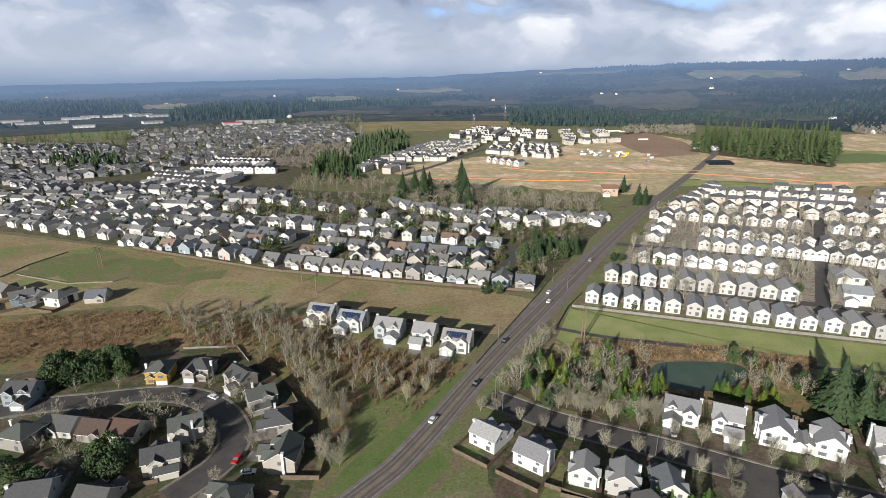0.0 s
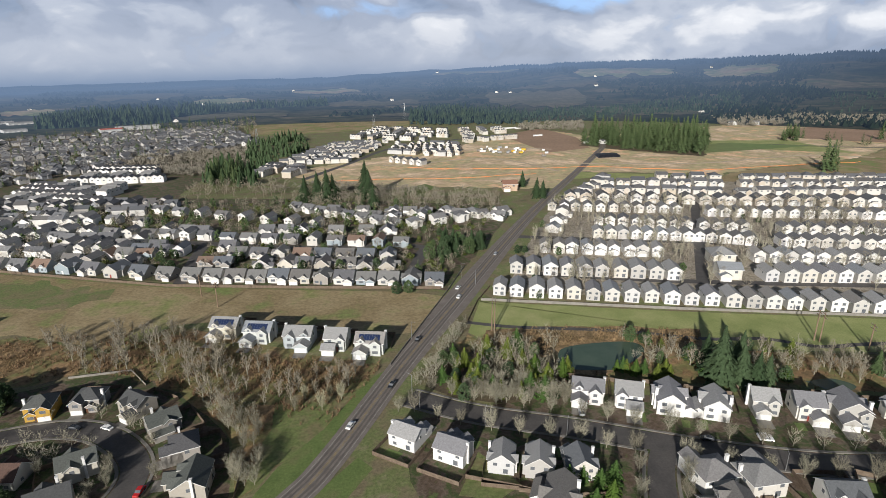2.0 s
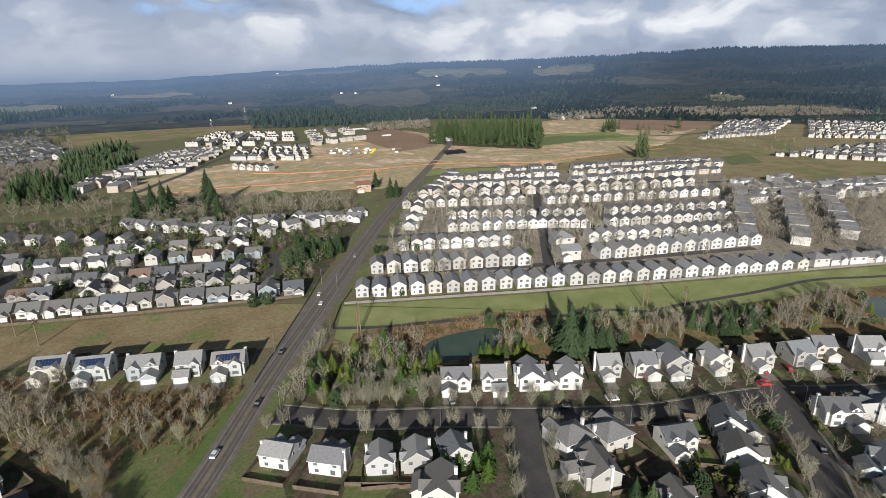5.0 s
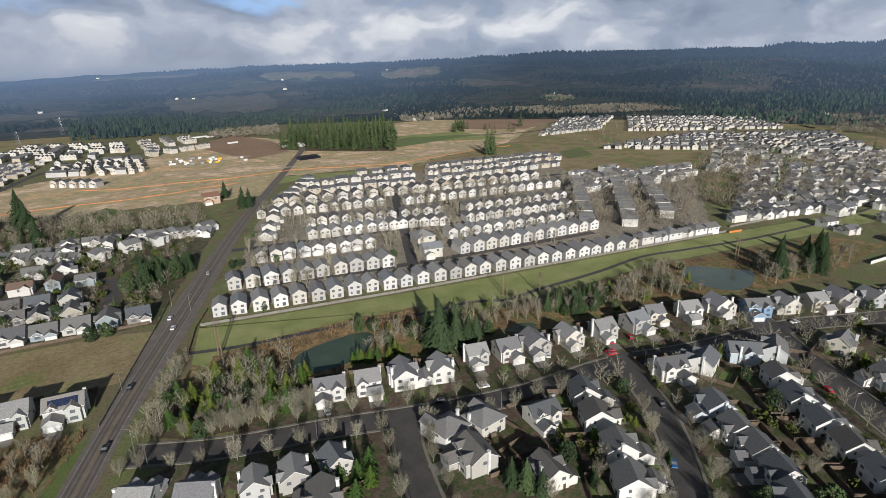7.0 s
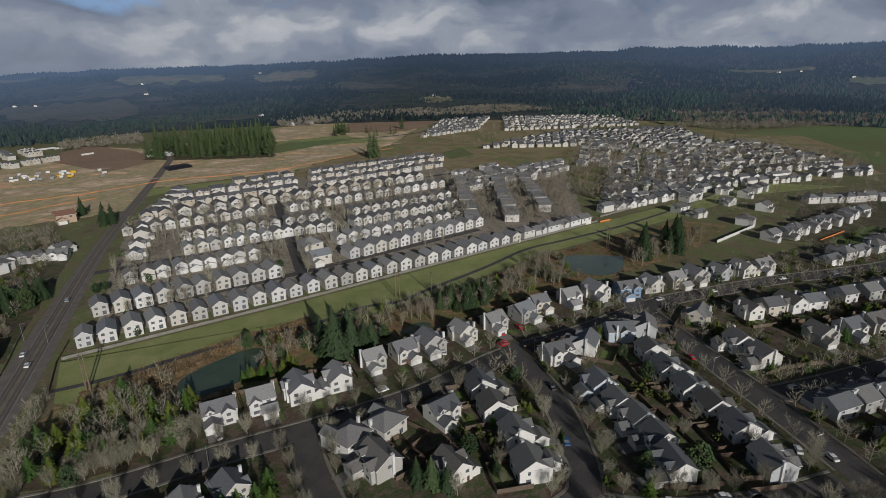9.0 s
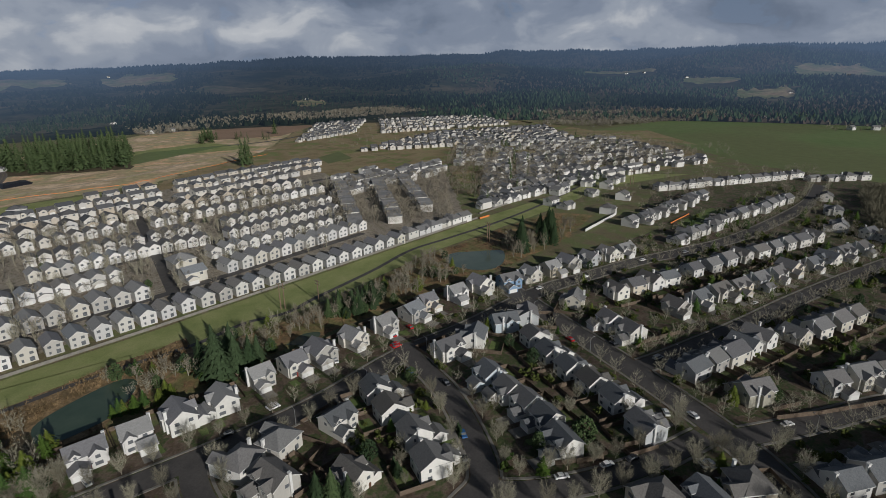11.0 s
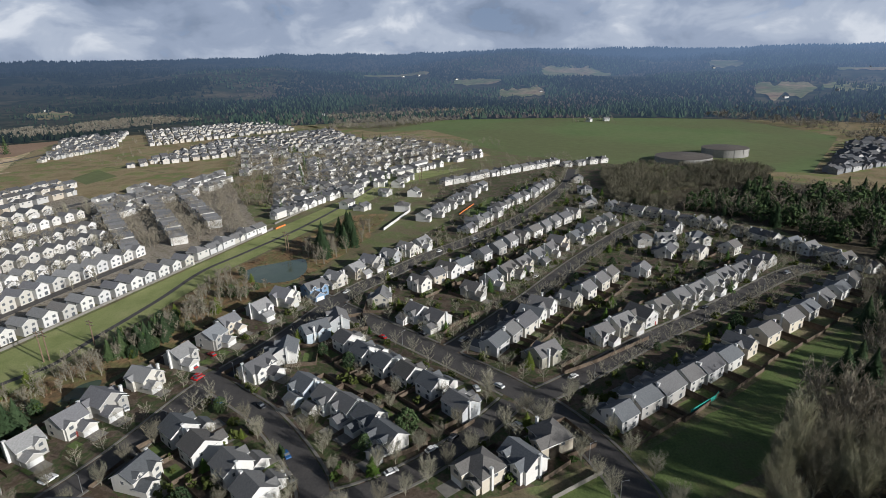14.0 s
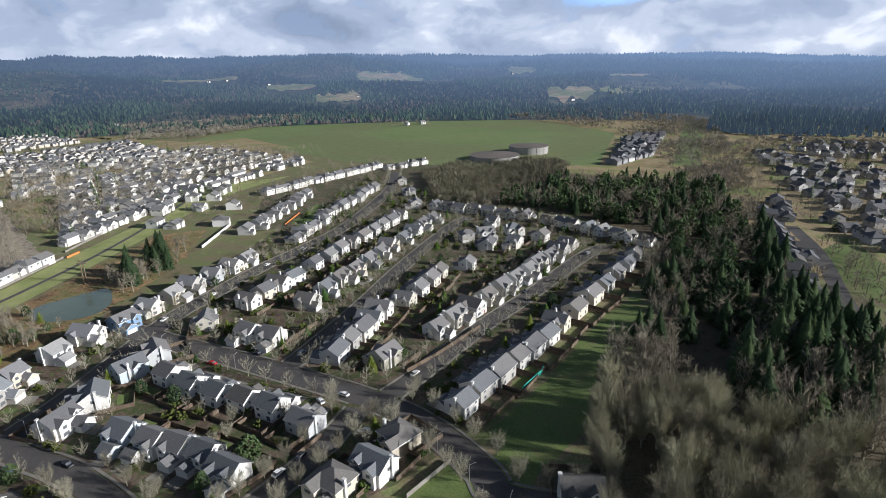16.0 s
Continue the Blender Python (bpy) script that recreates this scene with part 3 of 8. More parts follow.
def suburban(kind, wall="wall", solar=False, label=""):
    s = 1 if kind % 2 == 0 else -1
    lo_hi = lambda a, b: (min(a * s, b * s), max(a * s, b * s))
    if kind < 2:       # ridge along the street, garage wing, front gable of two storeys
        blocks = [(-6, 6, -4.2, 5.2, 0, 5.3, "x", 0.62), (*lo_hi(-6, -0.2), -9, -4.1, 0, 2.9, "y", 0.62), (*lo_hi(0.6, 5.0), -5.6, 0.4, 0, 5.3, "y", 0.75), (*lo_hi(-4.6, -2.0), -4.4, 0.4, 5.0, 6.2, "y", 0.8)]
        wins = [(2.8 * s, -5.6, 4.3, "s", W2), (2.8 * s, -5.6, 1.7, "s", W3), (-3.3 * s, -4.4, 5.7, "s", W1), (-3.8, 5.2, 4.3, "n", W2), (3.4, 5.2, 4.3, "n", W2), (-3, 5.2, 1.5, "n", W4), (3, 5.2, 1.6, "n", W2),
                (6, 0.5, 4.3, "e", W2), (-6, 0.5, 4.3, "w", W2)]
        return house(blocks, wins, wall, "roof", garage=(-3.1 * s, -9, 0, "s"), door=(0.2 * s, -4.2, 0, "s"), chimney=(6.2 * s, 1.6, 8.4), porch=(*lo_hi(-0.3, 0.9), -6.0, -4.2, 3.0),
                     solar=(-4.5, 4.5, -3.4, -0.9, 6.15, 7.7) if solar else None, label=label or "two-storey house with garage wing and steep grey roof", yard=(8.3, -13.5, 13.5))
    if kind < 4:       # hipped main block, garage under a second-storey gable
        blocks = [(-5.5, 5.5, -4.6, 5.2, 0, 5.5, "x", 0.58, 0.5, True), (*lo_hi(-5.5, -0.2), -7.6, -0.5, 0, 5.3, "y", 0.66), (*lo_hi(0.2, 4.8), -6.2, -4.5, 0, 2.8, "y", 0.6)]
        wins = [(-2.8 * s, -7.6, 4.3, "s", W3), (2.6 * s, -4.6, 4.4, "s", W2), (2.6 * s, -6.2, 1.5, "s", W3), (-3.5, 5.2, 4.3, "n", W2), (3.6, 5.2, 4.3, "n", W2), (-2.5, 5.2, 1.5, "n", W4),
                (5.5, 1, 4.3, "e", W2), (-5.5, 1.5, 4.3, "w", W2)]
        return house(blocks, wins, wall, "roof", garage=(-2.8 * s, -7.6, 0, "s"), door=(0.75 * s, -6.2, 0, "s"), chimney=(5.7 * s, -1, 7.8), label=label or "two-storey house with hipped grey roof and gabled garage", yard=(8.0, -13.5, 13.0))
    if kind > 7:       # ridge along the street, low garage ahead with its own ridge, street gable
        deep = -9.8 if kind < 10 else -8.8
        blocks = [(-4.7, 4.7, -4.6, 5.0, 0, 5.4, "x", 0.64), (*lo_hi(-4.5, 0.9), deep, -4.5, 0, 2.9, "x" if kind < 10 else "y", 0.62), (*lo_hi(0.5, 4.3), -5.7, 0.2, 0, 5.3, "y", 0.78)]
        wins = [(2.4 * s, -5.7, 4.4, "s", W2), (2.4 * s, -5.7, 1.6, "s", W3), (-2.2 * s, -4.6, 4.5, "s", W2), (-3.0, 5.0, 4.3, "n", W2), (2.8, 5.0, 4.3, "n", W2), (-2.2, 5.0, 1.5, "n", W4), (2.6, 5.0, 1.6, "n", W2),
                (4.7, -1.6, 4.3, "e", W1), (4.7, 2.4, 1.6, "e", W2), (-4.7, 2.0, 4.3, "w", W1), (-4.7, 2.2, 1.6, "w", W2)]
        return house(blocks, wins, wall, "roof", garage=(-1.8 * s, deep, 0, "s"), door=(1.0 * s, -5.7, 0, "s"), chimney=(-5.1 * s, 0.9, 8.6), label=label or "two-storey side-gabled house with low garage and dark grey roof", yard=(6.1, -14, 12.5))
    if kind > 5:       # narrow front: ridge to the street, garage gable ahead
        blocks = [(-4.9, 4.9, -4.5, 6.2, 0, 5.3, "y", 0.66), (*lo_hi(-4.9, 0.6), -8.4, -4.4, 0, 3.0, "y", 0.66), (*lo_hi(-5.9, 5.4), 0.6, 4.6, 0, 5.1, "x", 0.7), (*lo_hi(1.0, 4.6), -5.8, -4.4, 0, 5.0, "y", 0.7)]
        wins = [(-2.6 * s, -4.5, 4.6, "s", W2), (2.8 * s, -5.8, 4.1, "s", W1), (2.8 * s, -5.8, 1.6, "s", W2), (-2.4, 6.2, 4.3, "n", W2), (2.4, 6.2, 4.3, "n", W2), (-1.6, 6.2, 1.5, "n", W4), (5.9, 2.5, 4.2, "e", W1)]
        return house(blocks, wins, wall, "roof", garage=(-2.15 * s, -8.4, 0, "s"), door=(0.95 * s, -4.5, 0, "s"), chimney=(5.1 * s, -2.0, 7.8), label=label or "two-storey house with street gable and grey roof", yard=(7.0, -13, 13.5))
    # deep gable with a cross gable and a low garage beside
    blocks = [(-4.4, 4.4, -6.0, 6.0, 0, 5.3, "y", 0.7), (*lo_hi(4.2, 8.2), -5.5, 2, 0, 2.8, "y", 0.62), (-5.6, 5.6, -0.8, 3.8, 0, 5.3, "x", 0.7)]
    wins = [(-2.2, -6, 4.3, "s", W2), (2.2, -6, 4.3, "s", W2), (-2.2, -6, 1.6, "s", W3), (-2.2, 6, 4.3, "n", W2), (2.2, 6, 4.3, "n", W2), (-1.5, 6, 1.5, "n", W4), (5.6, 1.5, 4.3, "e", W2), (-5.6, 1.5, 4.3, "w", W2)]
    return house(blocks, wins, wall, "roof", door=(2.6, -6, 0, "s"), chimney=(-4.6 * s, -2.4, 8.2), label=label or "two-storey cross-gabled house with grey roof", yard=(8.6, -12, 13.5))


def cottage(kind, wall="wall", label=""):
    s = 1 if kind % 2 == 0 else -1
    lo_hi = lambda a, b: (min(a * s, b * s), max(a * s, b * s))
    e = 3.6 if kind < 2 else 3.0
    if kind == 4:
        blocks = [(-4.6, 4.6, -6, 6, 0, 4.6, "y", 0.62), (-5.6, 5.6, -2.5, 2.5, 0, 4.2, "x", 0.6)]
    else:
        blocks = [(-5.6, 5.6, -4.8, 5.0, 0, e, "x", 0.74), (*lo_hi(0.6, 5.6), -7.4, -4.0, 0, 2.9, "y", 0.6), (*lo_hi(-4.8, -0.2), -5.0, 0, 0, e, "y", 0.7), (*lo_hi(0.4, 4.8), 0, 5.6, 0, e, "y", 0.68)]
    wins = [(-2.5 * s, -5.0 if kind < 4 else -6, 1.7, "s", W3), (-3, 5.0 if kind < 4 else 6, 1.6, "n", W2), (2.6 * s, 5.6 if kind < 4 else 6, 1.6, "n", W3), (5.6, 1, 1.6, "e", W2), (-5.6, 1, 1.6, "w", W2)]
    return house(blocks, wins, wall, "roof", garage=(3.1 * s, -7.4, 0, "s") if kind < 4 else None, door=(0.2 * s, -4.8 if kind < 4 else -6, 0, "s"), label=label or "low gabled house with weathered shingle roof")


def plain(wings, label):
    """A house far off, with its main blocks and few windows."""
    if wings == 0:
        return house([(-3.7, 3.7, -6, 6, 0, 5.6, "y", 0.6), (-3.4, 2.8, -7.4, -6, 0, 3.0, "y", 0.4)], [(-1.8, 6, 4.3, "n", W2), (1.8, 6, 4.3, "n", W2), (-1.8, -6, 4.4, "s", W2)], garage=(-0.3, -7.4, 0, "s"), label=label)
    if wings == 1:
        return house([(-5.6, 5.6, -4.3, 4.3, 0, 4.2, "x", 0.58), (0.4, 5.6, -7.4, 0, 0, 3.4, "y", 0.62), (-4.6, -0.2, -5, 5.4, 0, 4.2, "y", 0.68)], [(-2.5, -5, 3.2, "s", W3), (0, 4.3, 3.0, "n", W3), (5.6, 0, 3.0, "e", W2)], garage=(3.0, -7.4, 0, "s"), label=label)
    return house([(-5.5, 5.5, -5, 5, 0, 5.6, "x", 0.5, 0.5, wings == 3), (-5.5, -0.2, -8, -4.5, 0, 5.4 if wings == 3 else 3.0, "y", 0.55)], [(2.5, -5, 4.3, "s", W2), (-2.8, 5, 4.3, "n", W3), (2.8, 5, 4.3, "n", W2), (5.5, 0, 4.3, "e", W2)], garage=(-2.8, -8, 0, "s"), label=label)


def townhouse():
    b, w = [], []
    for i in range(4):
        x = -12 + 6 * i
        b.append((x, x + 6, -6 + (i % 2) * 0.8, 6, 0, 6.2 + (i % 2) * 0.5, "y", 0.6))
        w += [(x + 3, 6, 4.6, "n", W3), (x + 3, -6 + (i % 2) * 0.8, 4.6, "s", W3)]
    return house(b, w, label="row of attached gabled townhouses with pale walls")


P_NARROW = [narrow("wall", 12, 7.5), narrow("wall", 11.5, 7.1, -1), narrow("wall", 12.5, 7.4, 1, 5.5)]
P_NARROW2 = [plain(0, "narrow two-storey gabled house with white siding")]
P_TAN = [narrow("wall", 13, 9.0, 1, 5.6, "two-storey house with wide dark gabled roof"), narrow("wall", 12, 9.4, -1, 5.8, "two-storey house with dark gabled roof")]
P_SUB = [suburban(0), suburban(1), suburban(2), suburban(3), suburban(4), suburban(5)]
P_TIGHT = [suburban(6), suburban(7)]
P_SIDE = [suburban(8), suburban(9), suburban(10), suburban(11)]
P_FRONT = [P_SUB[0], P_SUB[1], P_SUB[4], P_SUB[5], P_SIDE[0], P_SIDE[1], P_SIDE[2], P_SIDE[3], P_TIGHT[0]]
P_COT = [cottage(0), cottage(1), cottage(2), cottage(3), cottage(4)]
P_FAR = [plain(1, "gabled house with grey shingle roof"), plain(2, "two-storey house with garage wing and grey roof"), plain(3, "two-storey house with hipped grey roof")]
P_LOW = [plain(1, "low gabled house with weathered shingle roof"), plain(0, "narrow gabled house with weathered roof")]
P_TOWN = townhouse()
P_SOLAR = suburban(0, "wall", True, label="pale two-storey house with rooftop solar panels")
class Pile:
    """Many small things of one kind, joined into one mesh."""

    def __init__(self):
        self.v, self.f, self.m, self.n = [], [], [], 0

    def add(self, verts, faces, mats, m):
        r = np.array(m)
        self.v.append(verts @ r[:3, :3].T + r[:3, 3])
        self.f.append(faces + self.n)
        self.m.append(mats)
        self.n += len(verts)

    def build(self, name, mats, label, category):
        me = bpy.data.meshes.new(name)
        v, f, mi = np.concatenate(self.v), np.concatenate(self.f), np.concatenate(self.m)
        me.vertices.add(len(v))
        me.vertices.foreach_set("co", v.astype(np.float32).ravel())
        me.loops.add(len(f) * 3)
        me.loops.foreach_set("vertex_index", f.astype(np.int32).ravel())
        me.polygons.add(len(f))
        me.polygons.foreach_set("loop_start", np.arange(0, len(f) * 3, 3, dtype=np.int32))
        me.polygons.foreach_set("material_index", mi.astype(np.int32))
        me.update(calc_edges=True)
        me.shade_flat()
        for k in mats:
            me.materials.append(M[k])
        return tagged(new(name, me), label, category, kind="stuff")


def arrays(me, to=None):
    """Vertices, triangles and material numbers of a mesh."""
    me.calc_loop_triangles()
    v = np.zeros(len(me.vertices) * 3)
    me.vertices.foreach_get("co", v)
    f = np.zeros(len(me.loop_triangles) * 3, dtype=np.int64)
    me.loop_triangles.foreach_get("vertices", f)
    mi = np.zeros(len(me.loop_triangles), dtype=np.int64)
    me.loop_triangles.foreach_get("material_index", mi)
    return v.reshape(-1, 3), f.reshape(-1, 3), mi


FAR_HOUSES = Pile()
WHITE_HOUSES = Pile()
TAN_HOUSES = Pile()
TOWN_HOUSES = Pile()
FLAT = {}


def flat_house(proto):
    """A house pattern as one set of arrays: walls 0, roofs 1, trim 2, glass 3, roof edges 4."""
    if proto.name not in FLAT:
        vs, fs, ms, n = [], [], [], 0
        for c in proto.children:
            if c.name.startswith(("garden_fence", "driveway")):
                continue
            v, f, mi = arrays(c.data)
            if c.name.startswith(("window", "garage")):
                v, f, mi = np.array([(-0.8, -0.04, -0.6), (0.8, -0.04, -0.6), (0.8, -0.04, 0.6), (-0.8, -0.04, 0.6)]) * (1 if c.name.startswith("window") else 2.2) + (0, 0, 0 if c.name.startswith("window") else 1.2), np.array([(0, 1, 2), (0, 2, 3)]), np.array([1, 1])
            r = np.array(c.matrix_basis)
            kind = 0 if c.name.startswith("wall") else 1 if c.name.startswith(("roof", "porch_roof")) else None
            vs.append(v @ r[:3, :3].T + r[:3, 3])
            fs.append(f + n)
            ms.append(np.where(mi == 0, 1, 4) if kind == 1 else np.full(len(f), kind) if kind is not None else np.where(mi == 0, 2, 3) if c.name.startswith("window") else np.full(len(f), 2))
            n += len(v)
        FLAT[proto.name] = (np.concatenate(vs), np.concatenate(fs), np.concatenate(ms))
    return FLAT[proto.name]


SPLIT = {}


def split_house(proto):
    """A house pattern as two meshes, the walls with their openings and the roofs."""
    if proto.name not in SPLIT:
        v, f, m = flat_house(proto)
        both = []
        for name, kinds, mats in (("house", (0, 2, 3), ("wall", "trim", "glass")), ("roof", (1, 4), ("roof", "trim"))):
            pick = np.isin(m, kinds)
            used, idx = np.unique(f[pick], return_inverse=True)
            me = raw(name, v[used].tolist(), idx.reshape(-1, 3).tolist(), *mats)
            me.polygons.foreach_set("material_index", np.array([kinds.index(k) for k in m[pick]], dtype=np.int32))
            both.append(me)
        SPLIT[proto.name] = both
    return SPLIT[proto.name]


rng = random.Random(7)
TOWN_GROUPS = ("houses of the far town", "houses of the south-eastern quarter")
NEAR, MIDDLE = 385.0, 415.0     # beyond the first the houses have fewer parts, beyond the second they are joined
SPOTS = []          # where houses stand: x, y, radius


def put_house(proto, x, y, front, group="", label="", walls=WALL_MIX, roofs=ROOF_GREY, size=1.0):
    """front: degrees of the way the front looks, from +X."""
    SPOTS.append((x, y, 7.5 * size))
    far = math.hypot(x, y)
    if NEAR < far < MIDDLE and not label and group not in TOWN_GROUPS:
        body, top = split_house(proto)
        h, k = new("house", body), rng.uniform(0.88, 1.06)
        h.matrix_basis = pose(x, y, 0, 0, 0, front + 90) @ Matrix.Diagonal((size, size, 1 + (size - 1) * 0.25, 1))
        h.color = (*[min(0.82, v * k) for v in rng.choice(walls)], 1)
        t_ = new("roof", top)
        t_.parent = h
        t_.color = (*[v * k for v in rng.choice(roofs)], 1)
        tagged(h, proto["label"], "house", group)
        return h
    if far > NEAR and not label:
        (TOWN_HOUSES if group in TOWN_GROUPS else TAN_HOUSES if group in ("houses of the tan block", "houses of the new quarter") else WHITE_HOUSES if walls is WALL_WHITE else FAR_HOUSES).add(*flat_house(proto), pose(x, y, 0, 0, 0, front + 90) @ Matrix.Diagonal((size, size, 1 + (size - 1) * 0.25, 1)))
        return None
    h = copy_thing(proto, pose(x, y, 0, 0, 0, front + 90))
    h.scale = (size, size, 1 + (size - 1) * 0.8)
    wc, rc = rng.choice(walls), rng.choice(roofs)
    k = rng.uniform(0.80, 0.97)
    for c in h.children:
        if c.name.startswith("wall"):
            c.color = (*[min(0.82, v * k) for v in wc], 1)
        elif c.name.startswith(("roof", "porch_roof")):
            c.color = (*[v * k for v in rc], 1)
    if group:
        h["group"] = group
    if label:
        h["label"] = label
    return h


def row(protos, x0, y0, x1, y1, n, side, group, jit=0.4, skip=(), walls=WALL_MIX, roofs=ROOF_GREY, size=1.0):
    """Houses along a line. side: +1 fronts look to the right of the way, -1 to the left."""
    dx, dy = x1 - x0, y1 - y0
    front = math.degrees(math.atan2(-dx * side, dy * side))
    for i in range(n):
        k = i / max(1, n - 1)
        p, a, b = rng.choice(protos), rng.uniform(-jit, jit), rng.uniform(-jit, jit)
        if i not in skip:
            put_house(p, x0 + dx * k + a, y0 + dy * k + b, front + rng.uniform(-2.5, 2.5), group, "", walls, roofs, size * (0.95 + 0.025 * (i * 7 % 5)))


def crowded(x, y, r):
    return any((x - a) ** 2 + (y - b) ** 2 < (r + c * 0.5) ** 2 for a, b, c in SPOTS)


def block(protos, a, b, c, d, group, walls=WALL_MIX, roofs=ROOF_GREY, along=12.0, deep=(17.0, 25.0), size=1.0, jit=1.6, lost=0.09, turned=0.4):
    """Streets of houses over a quarter: first row a to b, last row d to c, backs and fronts by turns."""
    a, b, c, d = Vector(a), Vector(b), Vector(c), Vector(d)
    far = (a.lerp(b, 0.5) - d.lerp(c, 0.5)).length
    s_, j = 0.0, 0
    while s_ <= far + 1.0:
        p, q = a.lerp(d, s_ / max(far, 1.0)), b.lerp(c, s_ / max(far, 1.0))
        dx, dy = (q - p).normalized()
        side = 1 if j % 2 else -1
        front = math.degrees(math.atan2(-dx * side, dy * side))
        n = max(2, int((q - p).length / along))
        for i in range(n):
            v = p.lerp(q, (i + 0.5) / n) + Vector((rng.uniform(-jit, jit), rng.uniform(-jit, jit)))
            if rng.random() > lost and not crowded(v.x, v.y, along * 0.45) and not on_street(v, -1, 4.0):
                put_house(rng.choice(protos), v.x, v.y, front + rng.uniform(-3, 3) + (90 if rng.random() < turned else 0), group, "", walls, roofs, size)
        s_ += deep[j % 2]
        j += 1


def sheet(name, pts, mat, z, label, category="ground", kind="structure", rough=0.0, seed=1):
    """A flat piece of ground inside a smooth outline."""
    bm = bmesh.new()
    n = len(pts)
    rr = random.Random(seed)
    out = []
    for i in range(n):
        a, b = Vector(pts[i]), Vector(pts[(i + 1) % n])
        steps = max(1, int((b - a).length / 6)) if rough else 1
        for s_ in range(steps):
            p = a.lerp(b, s_ / steps)
            if rough:
                p += Vector((rr.uniform(-rough, rough), rr.uniform(-rough, rough)))
            out.append(p)
    f = bm.faces.new([bm.verts.new((p.x, p.y, z)) for p in out])
    if f.normal.z < 0:
        f.normal_flip()
    bmesh.ops.triangulate(bm, faces=bm.faces[:])
    for f in bm.faces:
        f.normal_update()
        if f.normal.z < 0:
            f.normal_flip()
    return tagged(new(name, mesh_of(name, bm, mat)), label, category, kind=kind)


def smooth(pts, steps=8):
    """Catmull-Rom through the points."""
    P = [Vector(p) for p in pts]
    P = [P[0] * 2 - P[1]] + P + [P[-1] * 2 - P[-2]]
    out = []
    for i in range(1, len(P) - 2):
        for s_ in range(steps):
            t = s_ / steps
            a, b, c, d = P[i - 1:i + 3]
            out.append(0.5 * ((2 * b) + (c - a) * t + (2 * a - 5 * b + 4 * c - d) * t * t + (3 * b - a - 3 * c + d) * t ** 3))
    return out + [P[-2]]


def ribbon_mesh(bm, line, half, z0, z1, offset=0.0, mat=0):
    """A strip along a line, from z0 up to z1. half: number or one a point."""
    n = len(line)
    rows = []
    for i in range(n):
        d = (line[min(i + 1, n - 1)] - line[max(i - 1, 0)]).normalized()
        s_ = Vector((d.y, -d.x))
        h = half[i] if isinstance(half, list) else half
        c = line[i] + s_ * offset
        rows.append([bm.verts.new((*(c - s_ * h), z1)), bm.verts.new((*(c + s_ * h), z1)), bm.verts.new((*(c + s_ * (h + 0.02)), z0)), bm.verts.new((*(c - s_ * (h + 0.02)), z0))])
    for a, b in zip(rows, rows[1:]):
        for i, j in ((0, 1), (1, 2), (3, 0)):
            bm.faces.new((a[i], a[j], b[j], b[i])).material_index = mat


def ribbon(name, pts, half, z, mat, label, category, offset=0.0, low=-0.1):
    bm = bmesh.new()
    ribbon_mesh(bm, smooth(pts), half, low, z, offset)
    return tagged(new(name, mesh_of(name, bm, mat)), label, category, kind="structure")


# ---- ground, hills ----
def hill_height(az, r):
    """Height of the land by azimuth in degrees (from +Y to +X) and distance."""
    ridge = np.interp(az, [-60, -30, 0, 12, 22, 32, 40, 48, 56, 66, 72, 84, 96, 110, 122, 132, 140, 150, 170, 200], [6, 6, 36, 88, 112, 128, 138, 154, 176, 184, 192, 182, 188, 170, 160, 158, 128, 100, 80, 40])
    start = np.interp(az, [-60, 0, 20, 40, 70, 90, 120, 150, 200], [2200, 2000, 1500, 1400, 1500, 1450, 1300, 1500, 2000])
    k = min(1.0, max(0.0, (r - start) / (3900 - start)))
    k = k * k * (3 - 2 * k)
    n = noise.noise(Vector((az * 0.07, r * 0.0021, 3.1))) * 0.75 + noise.noise(Vector((az * 0.3, r * 0.004, 7.7))) * 0.12
    return ridge * k * (1 + n * (1 - k * 0.8)) + 10 * k * noise.noise(Vector((az * 0.45, r * 0.001, 1.2)))


gv, gf = [], []
RAD = [0, 60, 120, 200, 300, 450, 650, 900, 1300, 1900, 2800, 4000, 4900]
SEG = 96
for r in RAD:
    for i in range(SEG):
        a = 2 * math.pi * i / SEG
        gv.append((math.sin(a) * r, math.cos(a) * r, 0.0))
for j in range(len(RAD) - 1):
    for i in range(SEG):
        k = (i + 1) % SEG
        gf.append((j * SEG + i, (j + 1) * SEG + i, (j + 1) * SEG + k, j * SEG + k))
ground = tagged(new("ground", raw("ground", gv, gf, "ground")), "dark winter ground of yards and brush", "ground", kind="structure")

def land(name, mat, az0, az1, r0, r1, na, nr, label, drop=1.0):
    hv, hf = [], []
    for j in range(nr):
        r = r0 + (r1 - r0) * j / (nr - 1)
        for i in range(na):
            a = az0 + (az1 - az0) * i / (na - 1)
            hv.append((math.sin(radians(a)) * r, math.cos(radians(a)) * r, hill_height(a, r) - drop))
    for j in range(nr - 1):
        for i in range(na - 1):
            hf.append((j * na + i, (j + 1) * na + i, (j + 1) * na + i + 1, j * na + i + 1))
    return tagged(new(name, raw(name, hv, hf, mat)), label, "hills", kind="structure")


land("backdrop", "hill", -70, 210, 1300, 4880, 281, 56, "hazy wooded hills under low cloud", -0.3)
CLEAR = []          # open fields on the hills: azimuths and distances


